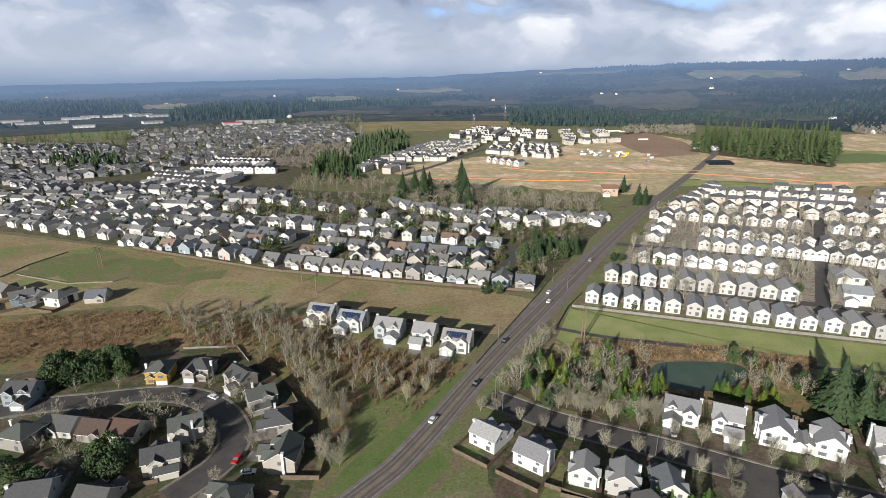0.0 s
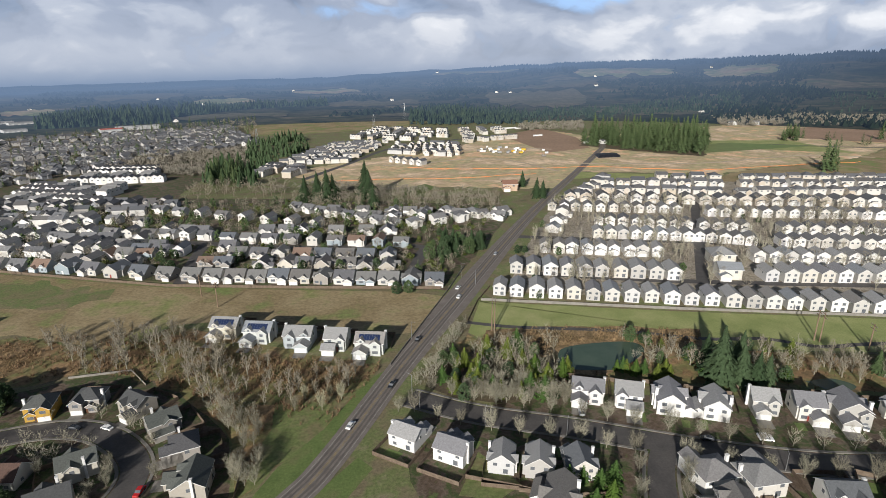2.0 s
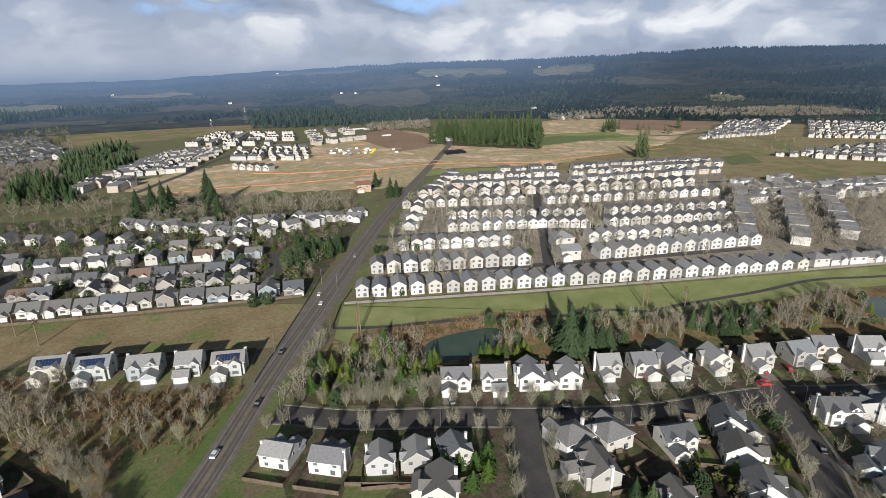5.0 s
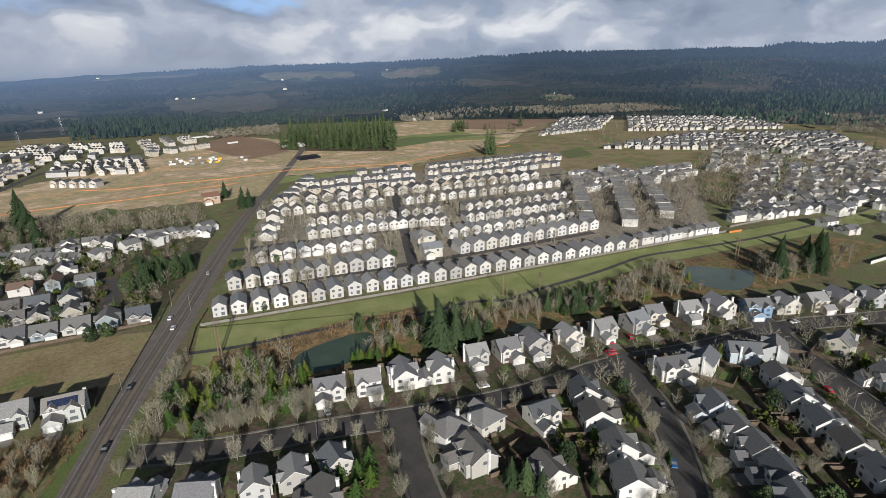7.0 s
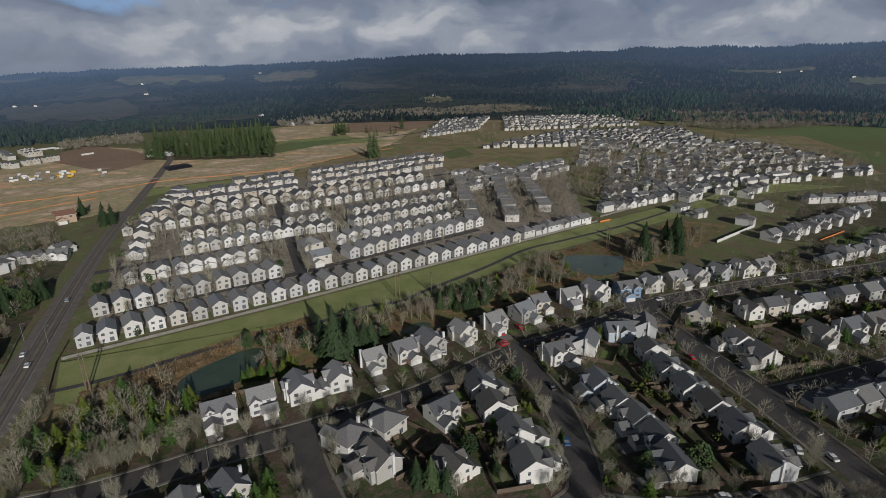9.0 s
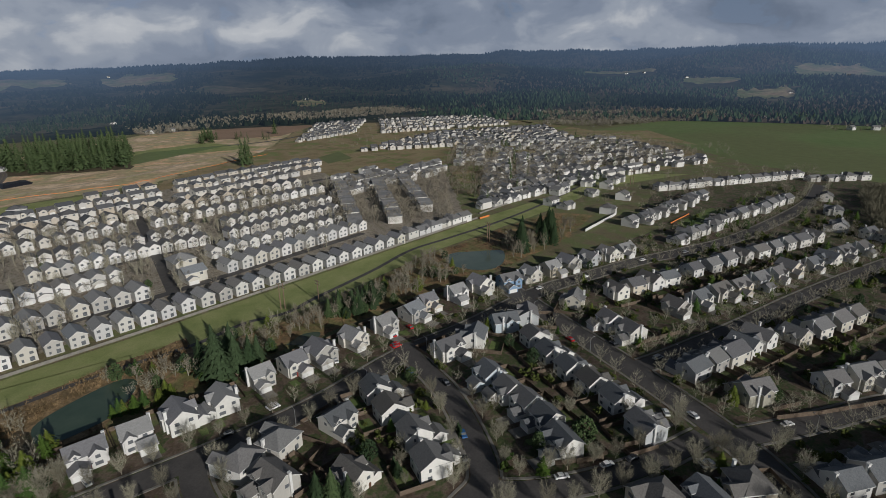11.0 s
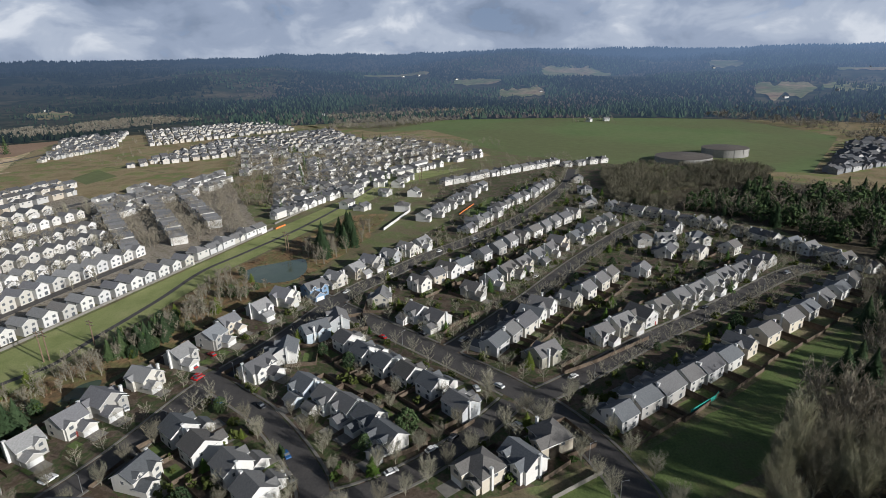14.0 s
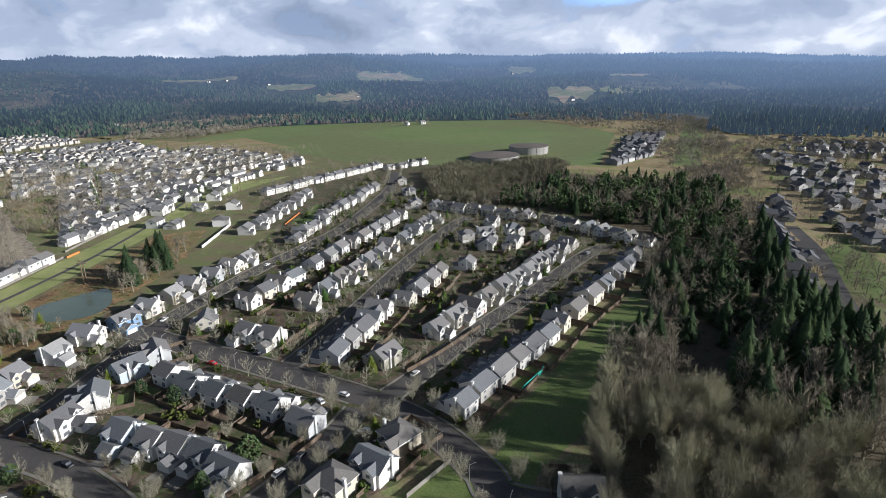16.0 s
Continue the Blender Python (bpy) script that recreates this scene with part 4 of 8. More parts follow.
def clearing(az0, az1, r0, r1, mat="hillfield"):
    CLEAR.append((az0, az1, r0, r1))
    hv, hf, n, m = [], [], 22, 8
    for j in range(m):
        for i in range(n):
            u, v = i / (n - 1) * 2 - 1, j / (m - 1) * 2 - 1
            k = math.sqrt(max(0.0, 1 - 0.75 * u ** 4)) * (1 + 0.95 * noise.noise(Vector((u * 3.5 + az0, v * 0.7, r0 * 0.01))))
            a = (az0 + az1) / 2 + (az1 - az0) / 2 * u * (1 + 0.15 * noise.noise(Vector((az0, v * 2, 2.0))))
            r = (r0 + r1) / 2 + (r1 - r0) / 2 * v * k
            hv.append((math.sin(radians(a)) * r, math.cos(radians(a)) * r, hill_height(a, r) + 2.5))
    for j in range(m - 1):
        for i in range(n - 1):
            hf.append((j * n + i, (j + 1) * n + i, (j + 1) * n + i + 1, j * n + i + 1))
    tagged(new("field", raw("field", hv, hf, mat)), "open winter field on the hillside", "field", kind="structure")


for c in ((10.4, 18.9, 3100, 3420), (24.5, 33, 2750, 3150), (35.6, 41.4, 2750, 3050), (-12.3, -6.9, 2100, 2400), (-3.5, 3.3, 2550, 2800), (-26.7, -23, 1900, 2150), (51.4, 54.6, 1800, 1960), (88.8, 93.6, 2260, 2400), (93.4, 97.8, 1900, 2100), (82, 86.4, 2520, 2660), (112.4, 115.1, 2720, 2900), (116.3, 120.7, 1780, 2050), (121.2, 125.8, 1900, 2060), (122, 125.6, 2430, 2600), (80, 84.7, 2540, 2650), (97.5, 104, 2480, 2760)):
    clearing(*c)
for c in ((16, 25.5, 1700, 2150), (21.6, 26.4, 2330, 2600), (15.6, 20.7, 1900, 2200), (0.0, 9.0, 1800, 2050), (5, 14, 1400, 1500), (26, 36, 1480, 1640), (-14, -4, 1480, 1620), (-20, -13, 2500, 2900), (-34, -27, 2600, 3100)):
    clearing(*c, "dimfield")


def far_trees(name, mat, az0, az1, r0, r1, n, h0, h1, seed, label, cut=-0.1, thin=0.24):
    """Crowns of a far wood, each a small uneven spire."""
    r = random.Random(seed)
    vs, fs = [], []
    k = 0
    while k < n:
        a = r.uniform(az0, az1)
        d = math.sqrt(r.uniform(r0 * r0, r1 * r1))
        if r.random() > (a - az0) / 16:
            n -= 0.1
            continue
        if any(c[0] < a < c[1] and c[2] - 130 < d < c[3] for c in CLEAR):
            n -= 0.4
            continue
        if noise.noise(Vector((math.sin(radians(a)) * d * 0.0026, math.cos(radians(a)) * d * 0.0026, seed))) < cut + r.uniform(-0.15, 0.15):
            n -= 0.4
            continue
        k += 1
        x, y, z = math.sin(radians(a)) * d, math.cos(radians(a)) * d, hill_height(a, d) - 1.2
        h = r.uniform(h0, h1)
        w = h * thin * r.uniform(0.9, 1.6)
        b = len(vs)
        o = r.uniform(0, 2)
        for i in range(4):
            vs.append((x + math.cos(o + i * 1.571) * w, y + math.sin(o + i * 1.571) * w, z + h * r.uniform(0.08, 0.25)))
        vs.append((x + r.uniform(-0.1, 0.1) * h, y + r.uniform(-0.1, 0.1) * h, z + h))
        fs += [(b, b + 1, b + 4), (b + 1, b + 2, b + 4), (b + 2, b + 3, b + 4), (b + 3, b, b + 4)]
    return tagged(new(name, raw(name, vs, fs, mat)), label, "woods", kind="stuff")


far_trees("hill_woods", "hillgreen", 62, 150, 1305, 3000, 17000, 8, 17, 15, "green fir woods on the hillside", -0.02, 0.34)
far_trees("hill_woods", "hilltree_shaded", 26, 150, 1320, 2800, 19000, 8, 16, 5, "dark fir woods on the hillside", 0.06, 0.34)
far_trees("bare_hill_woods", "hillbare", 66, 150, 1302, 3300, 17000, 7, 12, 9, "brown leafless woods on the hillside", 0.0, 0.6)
far_trees("ridge_woods", "hilltree_shaded", 14, 150, 2800, 4700, 19000, 9, 22, 6, "dark fir woods on the ridge", -0.25, 0.32)
far_trees("valley_woods", "hilltree_shaded", -45, 36, 1450, 4500, 12000, 7, 14, 7, "dark woods of the hazy valley", 0.12, 0.6)

# ---- zones of ground ----
sheet("grass", [(72.0, 262.6), (70.1, 262.9), (166.3, 228.7), (274.0, 194.3), (414.3, 151.5), (584.6, 91.5), (639.6, 92.9), (672.5, -3.1), (582.5, 68.7), (462.3, 104.2), (395.4, 127.4), (318.6, 153.9), (264.0, 164.1), (213.3, 175.6), (167.0, 188.3), (121.2, 205.1), (85.4, 205.1), (63.3, 216.7), (57.2, 228.7)], "grass", 0.03, "mown green grass strip under power lines", "grass")
sheet("field", [(56.7, 272.6), (36.1, 284.2), (-21.5, 299.5), (-70.2, 313.9), (-99.3, 320.6), (-209.9, 368.5), (-329.6, 410.9), (-560.0, 380.0), (-470.0, 290.0), (-220.5, 261.1), (-155.2, 273.1), (-100.5, 244.7), (-84.8, 267.3), (-65.5, 266.8), (-21.3, 248.6), (17.0, 235.2), (31.6, 233.7)], "field", 0.02, "brown and green winter field", "field")
sheet("wetland", [(-420.0, 230.0), (-219.5, 259.7), (-153.4, 269.4), (-99.4, 241.6), (-83.8, 263.8), (-63.3, 256.3), (-17.1, 225.1), (15.3, 208.9), (11.0, 197.7), (-13.2, 160.1), (-36.1, 138.9), (-43.7, 177.5), (-68.3, 206.6), (-99.6, 227.5), (-131.8, 220.6), (-179.8, 205.3)], "wet", 0.025, "brown wetland with dead grass and brush", "wetland", rough=2.0)
sheet("wetland", [(57.1, 228.3), (63.0, 215.9), (85.0, 204.3), (120.6, 204.2), (166.1, 187.4), (212.1, 174.6), (262.4, 163.1), (316.5, 152.9), (392.6, 126.4), (453.4, 102.0), (457.4, 65.7), (385.9, 73.8), (320.1, 94.2), (268.8, 122.0), (227.9, 134.5), (189.7, 149.7), (158.6, 164.8), (116.4, 167.6), (82.9, 176.4), (42.9, 186.8), (40.8, 209.0)], "wet", 0.022, "brown brush land beside the pond", "wetland", rough=1.5, seed=4)
sheet("grass", [(17.9, 205.1), (21.7, 205.0), (-4.5, 158.3), (-25.2, 134.3), (-34.7, 131.4), (-23.8, 151.6), (-9.7, 167.9), (7.5, 196.5)], "lawn", 0.035, "green verge beside the main road", "grass")
sheet("reed_bed", [(95.0, 227.2), (135.0, 218.0), (166.0, 207.0), (153.7, 192.3), (123.7, 184.1), (96.8, 181.0), (82.1, 185.3), (76.5, 202.5), (58.6, 217.6), (66.3, 228.1)], "reed", 0.033, "orange reed bed round the pond", "ground", rough=1.5, seed=61)
sheet("reed_bed", [(-213.2, 251.1), (-185.7, 260.0), (-148.0, 264.3), (-129.4, 248.6), (-138.4, 228.6), (-167.0, 221.6), (-186.7, 214.7)], "reed", 0.033, "pale dry reed bed of the wetland", "ground", rough=2.0, seed=62)
sheet("grass", [(-259.3, 323.8), (-252.7, 351.0), (-230.7, 364.3), (-171.7, 343.8), (-126.6, 319.5), (-142.8, 300.7), (-176.5, 309.8), (-208.2, 307.2)], "pasture", 0.032, "green patch of the winter field", "grass", rough=5.0, seed=63)
sheet("grass", [(-28.8, 194.1), (-10.5, 187.9), (5.1, 191.5), (-9.6, 166.3), (-23.8, 151.6), (-34.4, 138.8), (-30.3, 157.5), (-26.4, 173.5)], "pasture", 0.031, "rough green grass beside the main road", "grass", rough=1.5, seed=64)
sheet("grass", [(1.2, 150.9), (5.6, 144.8), (-4.9, 130.6), (-17.3, 130.9), (-8.6, 140.6)], "lawn", 0.035, "green verge beside the main road", "grass", seed=3)
sheet("grass", [(40.0, 145.5), (49.1, 128.1), (40.2, 123.6), (29.4, 127.8)], "pasture", 0.034, "rough lawn behind a fence", "grass")
sheet("earth", [(-58.4, 682.4), (139.0, 815.7), (402.9, 1036.4), (442.4, 913.1), (783.3, 1006.1), (1366.2, 849.3), (1024.1, 792.2), (669.0, 598.9), (487.4, 567.6), (385.8, 528.9), (402.7, 562.8), (283.8, 599.4), (220.8, 520.3), (92.9, 561.0), (-5.4, 589.1)], "tan", 0.03, "graded brown earth of a building site", "earth", rough=5.0, seed=8)
sheet("field", [(304.9, 750.7), (298.5, 964.8), (410.4, 1055.7), (417.2, 906.8), (382.8, 779.4)], "mud", 0.05, "bare brown ploughed field", "field")
sheet("grass", [(280.2, 561.7), (259.8, 563.4), (283.8, 599.4), (363.5, 563.6), (402.7, 562.8), (332.7, 538.4)], "grass", 0.05, "green grass behind the houses", "grass")
sheet("grass", [(57.1, 548.1), (95.5, 575.0), (103.7, 556.3), (76.4, 513.8)], "lawn", 0.05, "green paddock", "grass", seed=5)
sheet("field", [(711.8, 636.7), (726.9, 776.4), (598.9, 809.1), (563.0, 733.3)], "grass", 0.06, "pale green field edge", "field")
sheet("crop_field", [(1041.2, 189.5), (939.2, 21.9), (763.6, -68.6), (686.0, -175.9), (638.1, -250.4), (606.2, -373.2), (885.9, -573.1), (1046.9, -559.0), (1228.9, -508.9), (1377.3, -356.3), (1364.7, -183.9), (1382.4, -25.5), (1241.1, 92.5)], "crop", 0.04, "wide green crop field", "field")
sheet("grass", [(1430.3, 974.7), (1514.7, 663.6), (1342.1, 665.6), (1183.8, 841.9)], "crop", 0.05, "far green meadow", "field")
sheet("grass", [(127.2, -30.0), (142.5, -59.2), (149.7, -55.9), (169.9, -84.3), (210.6, -132.8), (239.4, -177.5), (213.8, -163.2), (181.6, -118.5), (142.1, -90.4), (128.8, -66.9), (118.9, -56.8)], "lawn", 0.03, "green lawn behind the houses", "grass", rough=1.0)
sheet("grass", [(455.3, 1.9), (514.9, -22.4), (509.4, -37.5), (465.0, -23.9), (440.7, -4.3)], "lawn", 0.04, "small park lawn among the houses", "grass")
sheet("grass", [(130.1, -20.5), (140.1, -40.8), (130.8, -43.4), (122.8, -44.2)], "lawn", 0.038, "green corner lawn behind a fence", "grass", seed=9)
sheet("grass", [(260.2, -322.3), (281.0, -376.1), (230.2, -344.3), (187.3, -287.1), (217.6, -294.6)], "lawn", 0.04, "green park lawn", "grass", seed=11)
sheet("grass", [(458.9, -546.0), (453.2, -578.4), (412.1, -558.4), (413.5, -516.2)], "lawn", 0.04, "green sports lawn", "grass", seed=12)
sheet("grass", [(647.0, 481.4), (707.2, 485.9), (657.7, 429.7), (607.7, 435.9)], "crop", 0.066, "bright green playing field", "grass", seed=13)

sheet("garden_ground", [(88.9, 272.1), (342.9, 190.3), (326.5, 182.0), (403.7, 157.3), (616.2, 272.9), (641.3, 490.4), (423.9, 536.6), (242.8, 526.4), (164.2, 410.6)], "yards", 0.012, "pale garden ground between packed houses", "ground", rough=1.5, seed=21)
sheet("garden_ground", [(57.2, 281.9), (-71.0, 317.8), (-212.5, 373.7), (-336.5, 420.3), (-460.0, 470.0), (-484.6, 623.6), (-154.2, 565.3), (-35.5, 534.2), (146.4, 466.5), (142.5, 429.5)], "gardens", 0.012, "brown and green garden ground between houses", "ground", rough=1.5, seed=22)
sheet("garden_ground", [(451.0, 166.5), (621.2, 89.8), (779.1, -31.2), (1060.1, 82.0), (1052.7, 471.0), (719.2, 459.1), (619.7, 267.2)], "field", 0.012, "rough ground between far houses", "ground", rough=1.5, seed=23)

sheet("garden_ground", [(78.1, 171.8), (137.0, 156.9), (187.3, 147.9), (276.3, 118.5), (369.9, 46.9), (395.4, 32.3), (630.0, -80.7), (517.0, -131.8), (431.3, -201.5), (329.4, -246.5), (295.4, -220.3), (190.3, -91.3), (153.8, -53.2), (135.1, -21.5), (125.3, 11.6), (90.0, 0.0), (60.0, 60.0), (20.0, 110.0), (15.1, 150.5), (22.5, 167.1)], "gardens", 0.010, "dark garden ground with lawns and bark mulch", "ground", rough=1.0, seed=25)
sheet("garden_ground", [(-69.6, 211.4), (-42.3, 170.5), (-35.7, 136.5), (-40.0, 100.0), (-150.0, 80.0), (-260.0, 130.0), (-260.0, 210.0), (-178.2, 203.0), (-159.2, 209.2), (-130.0, 217.0), (-98.6, 224.8)], "gardens", 0.010, "dark garden ground with lawns and bark mulch", "ground", rough=1.0, seed=26)

sheet("garden_ground", [(446.0, 163.5), (615.3, 88.8), (769.5, -35.0), (1043.1, 128.3), (1195.5, 313.0), (1043.0, 466.6), (719.2, 459.1), (768.1, 613.9), (1118.2, 829.5), (1412.9, 511.1), (1041.2, 196.4)], "field", 0.014, "rough grass and earth between far houses", "ground", rough=2.0, seed=41)
sheet("garden_ground", [(437.5, 34.2), (589.6, 24.3), (696.4, -61.8), (764.4, -196.3), (511.2, -147.5), (582.2, -74.0), (442.6, -8.8)], "gardens", 0.013, "dark garden ground with lawns and bark mulch", "ground", rough=1.0, seed=42)
sheet("garden_ground", [(-461.5, 591.9), (-152.1, 557.0), (-122.4, 989.3), (-239.7, 1485.5), (-634.5, 1199.9), (-508.1, 934.2), (-718.7, 945.0), (-1500.0, 900.0), (-700.0, 450.0)], "gardens", 0.013, "dark garden ground of the older town", "ground", rough=2.0, seed=43)
sheet("field", [(-666.8, 994.4), (-549.4, 1004.1), (-589.1, 1132.9), (-742.5, 1184.0)], "crop", 0.05, "dark green far meadow", "field", seed=44)
sheet("field", [(-153.2, 1069.2), (-2.9, 1099.3), (159.7, 1152.8), (191.6, 1389.2), (-3.4, 1469.2), (-161.6, 1322.5)], "field", 0.057, "far brown scrub plain", "field", seed=45)
sheet("field", [(512.2, 691.6), (713.6, 711.3), (609.0, 778.4), (570.4, 764.3)], "crop", 0.085, "pale green meadow by the fir stand", "field", seed=46)
sheet("field", [(753.1, 804.0), (846.1, 711.1), (1075.6, 781.4), (962.5, 947.4), (861.3, 917.6)], "mud", 0.075, "bare brown far field", "field", seed=47)
sheet("field", [(579.9, -460.1), (535.6, -464.8), (1043.1, -895.3), (1116.8, -910.0)], "crop", 0.05, "narrow green meadow between woods", "field", seed=48)
sheet("field", [(1291.3, 388.3), (1079.6, 168.0), (1108.0, 74.2), (924.1, -13.1), (1041.2, 189.5)], "field", 0.045, "brown rough grass at the field edge", "field", seed=49)

sheet("field", [(330.0, -330.0), (470.0, -420.0), (590.0, -300.0), (640.0, -250.0), (606.2, -373.2), (885.9, -573.1), (1250.0, -560.0), (1280.0, -800.0), (900.0, -1100.0), (600.0, -950.0), (300.0, -600.0), (180.0, -330.0), (230.0, -290.0)], "field", 0.016, "tan rough grass between far houses and woods", "field", rough=3.0, seed=72)
sheet("forest_floor", [(492.9, -147.7), (586.6, -286.9), (464.2, -422.7), (326.0, -336.3), (200.4, -247.6), (145.5, -231.3), (71.6, -158.3), (99.7, -66.0), (131.4, -85.3), (176.5, -119.4), (192.5, -151.2), (234.6, -191.9), (332.3, -251.0), (407.4, -221.7)], "litter", 0.042, "dark leaf litter under the wood", "ground", rough=2.0, seed=65)
sheet("forest_floor", [(380.4, 809.3), (412.3, 751.8), (493.4, 662.9), (609.4, 812.9), (523.3, 892.5), (435.2, 898.1)], "litter", 0.062, "dark leaf litter under the firs", "ground", rough=3.0, seed=66)
sheet("forest_floor", [(30.3, 186.8), (32.4, 201.5), (57.4, 212.6), (90.2, 214.1), (90.3, 181.2), (80.7, 167.8), (57.5, 169.1), (40.6, 176.6)], "litter", 0.037, "dark leaf litter under the cedars", "ground", rough=1.0, seed=67)

sheet("earth", [(374.0, 523.4), (484.3, 564.2), (669.0, 598.9), (1013.4, 783.9), (764.3, 604.5), (714.1, 455.8), (619.7, 267.2), (530.7, 378.3), (582.3, 452.0), (488.0, 485.5)], "field", 0.038, "brown rough earth beside new houses", "ground", rough=4.0, seed=71)

PONDS = []


def pond(pts, seed):
    out = smooth(pts + pts[:1], 5)[:-1]
    PONDS.append([tuple(p) for p in out])
    return sheet("water", [tuple(p) for p in out], "water", 0.045, "still dark pond water with brown banks", "water", seed=seed)


pond([(87.7, 194.2), (93.9, 204.3), (108.0, 206.3), (125.3, 204.4), (130.0, 198.7), (125.1, 191.5), (110.2, 183.7), (98.5, 184.8), (89.9, 188.3)], 1)
pond([(318.4, 140.2), (327.3, 136.6), (333.6, 126.3), (340.4, 115.4), (341.4, 107.8), (323.7, 101.4), (309.5, 101.7), (301.6, 108.8), (300.0, 121.1), (305.3, 133.0)], 2)
pond([(177.4, 158.9), (189.2, 158.5), (193.7, 151.7), (182.9, 149.6)], 3)

# ---- roads ----
MAIN = [(-75.0, 72.0), (-23.1, 131.1), (-7.2, 152.0), (22.1, 204.1), (55.7, 259.5), (155.6, 420.6), (263.9, 577.2), (355.0, 708.4), (416.5, 807.0), (415.9, 880.6)]
road_line = smooth(MAIN)
half = [float(np.interp(p.y, [100, 200, 265, 330, 420, 700], [4.6, 5.4, 8.0, 7.2, 5.2, 4.4])) for p in road_line]
bm = bmesh.new()
ribbon_mesh(bm, road_line, half, -0.1, 0.07)
tagged(new("road", mesh_of("road", bm, "asphalt_main")), "worn grey main road with lane markings", "road", kind="structure")

STREETS = [
    ([(22.4, 181.2), (46.3, 164.8), (76.6, 150.3), (114.0, 130.5), (146.9, 116.7), (189.2, 105.6), (227.2, 87.7), (281.2, 67.8), (314.1, 47.0), (351.5, 21.8), (384.8, -6.2), (438.7, -44.6), (557.2, -99.8), (650.8, -124.5)], 4.8),
    ([(102.2, 136.6), (93.2, 124.9), (83.9, 106.7), (58.0, 50.0)], 4.0),
    ([(198.0, 110.5), (184.5, 93.5), (169.6, 75.1), (147.9, 56.4), (130.9, 46.1), (117.7, 47.8)], 4.3),
    ([(277.4, 82.4), (258.4, 61.4), (224.3, 22.4), (184.0, -20.3), (159.4, -38.4), (134.5, -48.4), (120.4, -52.1), (104.0, -82.0)], 5.4),
    ([(178.2, -15.5), (157.2, 0.5), (141.2, 17.1), (130.9, 32.7), (126.8, 44.8)], 4.0),
    ([(215.7, 10.8), (228.9, -0.3), (272.1, -30.5), (329.9, -67.8), (402.8, -120.4), (422.7, -141.2)], 4.2),
    ([(180.1, -24.0), (195.7, -44.3), (227.3, -81.5), (257.8, -122.1), (303.5, -179.2), (319.6, -205.7)], 4.2),
    ([(-77.8, 132.5), (-67.9, 148.7), (-69.7, 164.7), (-84.8, 181.5), (-104.5, 187.8), (-132.4, 183.6), (-159.8, 177.8), (-240.0, 150.0)], 4.2),
    ([(160.2, -250.9), (193.3, -269.0), (259.1, -325.7), (316.3, -363.7)], 4.5),
    ([(43.5, 318.0), (52.4, 344.3), (51.5, 366.0), (-26.4, 380.5), (-113.4, 412.5)], 3.6),
    ([(-93.3, 324.4), (-94.2, 393.9), (-88.8, 432.7)], 3.6),
    ([(122.7, 372.6), (241.2, 331.0), (394.3, 273.5)], 3.4),
    ([(111.1, 296.8), (195.0, 264.7), (344.9, 221.0)], 3.2),
    ([(211.4, 484.1), (342.4, 430.2), (505.7, 381.4), (554.7, 360.1)], 4.0),
    ([(206.3, 263.3), (319.8, 434.7)], 3.6),
    ([(-33.2, 631.2), (16.5, 719.1), (115.2, 878.0), (337.5, 984.1)], 4.0),
    ([(648.7, 750.3), (833.9, 672.9), (1241.4, 758.7), (1362.0, 805.1)], 4.0),
]
LINES = [(smooth(pts), hw) for pts, hw in STREETS] + [(road_line, 8.5)]


def on_street(p, skip=-1, extra=0.8):
    for i, (ln, hw) in enumerate(LINES):
        if i != skip:
            for q in ln:
                if (q - p).length < hw + extra:
                    return True
    return False


LINES = [([a.lerp(b, k / 3) for a, b in zip(ln, ln[1:]) for k in range(3)] + [ln[-1]], hw) for ln, hw in LINES]
for i, (pts, hw) in enumerate(STREETS):
    ln = LINES[i][0]
    ribbon("road", pts, hw, 0.05 + 0.001 * i, "asphalt", "dark asphalt residential street", "road")
    if i in (8, 9, 10, 11, 12, 14, 15, 16):
        continue
    for sgn in (-1, 1):
        run = []
        for j in range(len(ln)):
            d = (ln[min(j + 1, len(ln) - 1)] - ln[max(j - 1, 0)]).normalized()
            q = ln[j] + Vector((d.y, -d.x)) * sgn * (hw + 1.0)
            ok = not on_street(q, i)
            if ok:
                run.append(q)
            if (not ok or j == len(ln) - 1) and run:
                if len(run) > 4:
                    bm = bmesh.new()
                    ribbon_mesh(bm, run, 0.5, -0.1, 0.17)
                    tagged(new("pavement", mesh_of("pavement", bm, "concrete")), "pale concrete sidewalk beside the street", "pavement", kind="structure")
                run = []
for k, pts in enumerate(([(262.1, 609.1), (235.6, 689.1), (191.3, 724.5), (119.6, 708.2), (62.1, 698.7)], [(310.0, 655.2), (374.5, 635.7), (468.3, 618.4), (622.6, 639.7), (702.0, 602.4)], [(321.8, 781.0), (259.2, 810.4), (210.4, 794.7)])):
    ribbon("track", pts, 3.0, 0.09 + 0.002 * k, "dirt", "pale dirt track across the building site", "track")
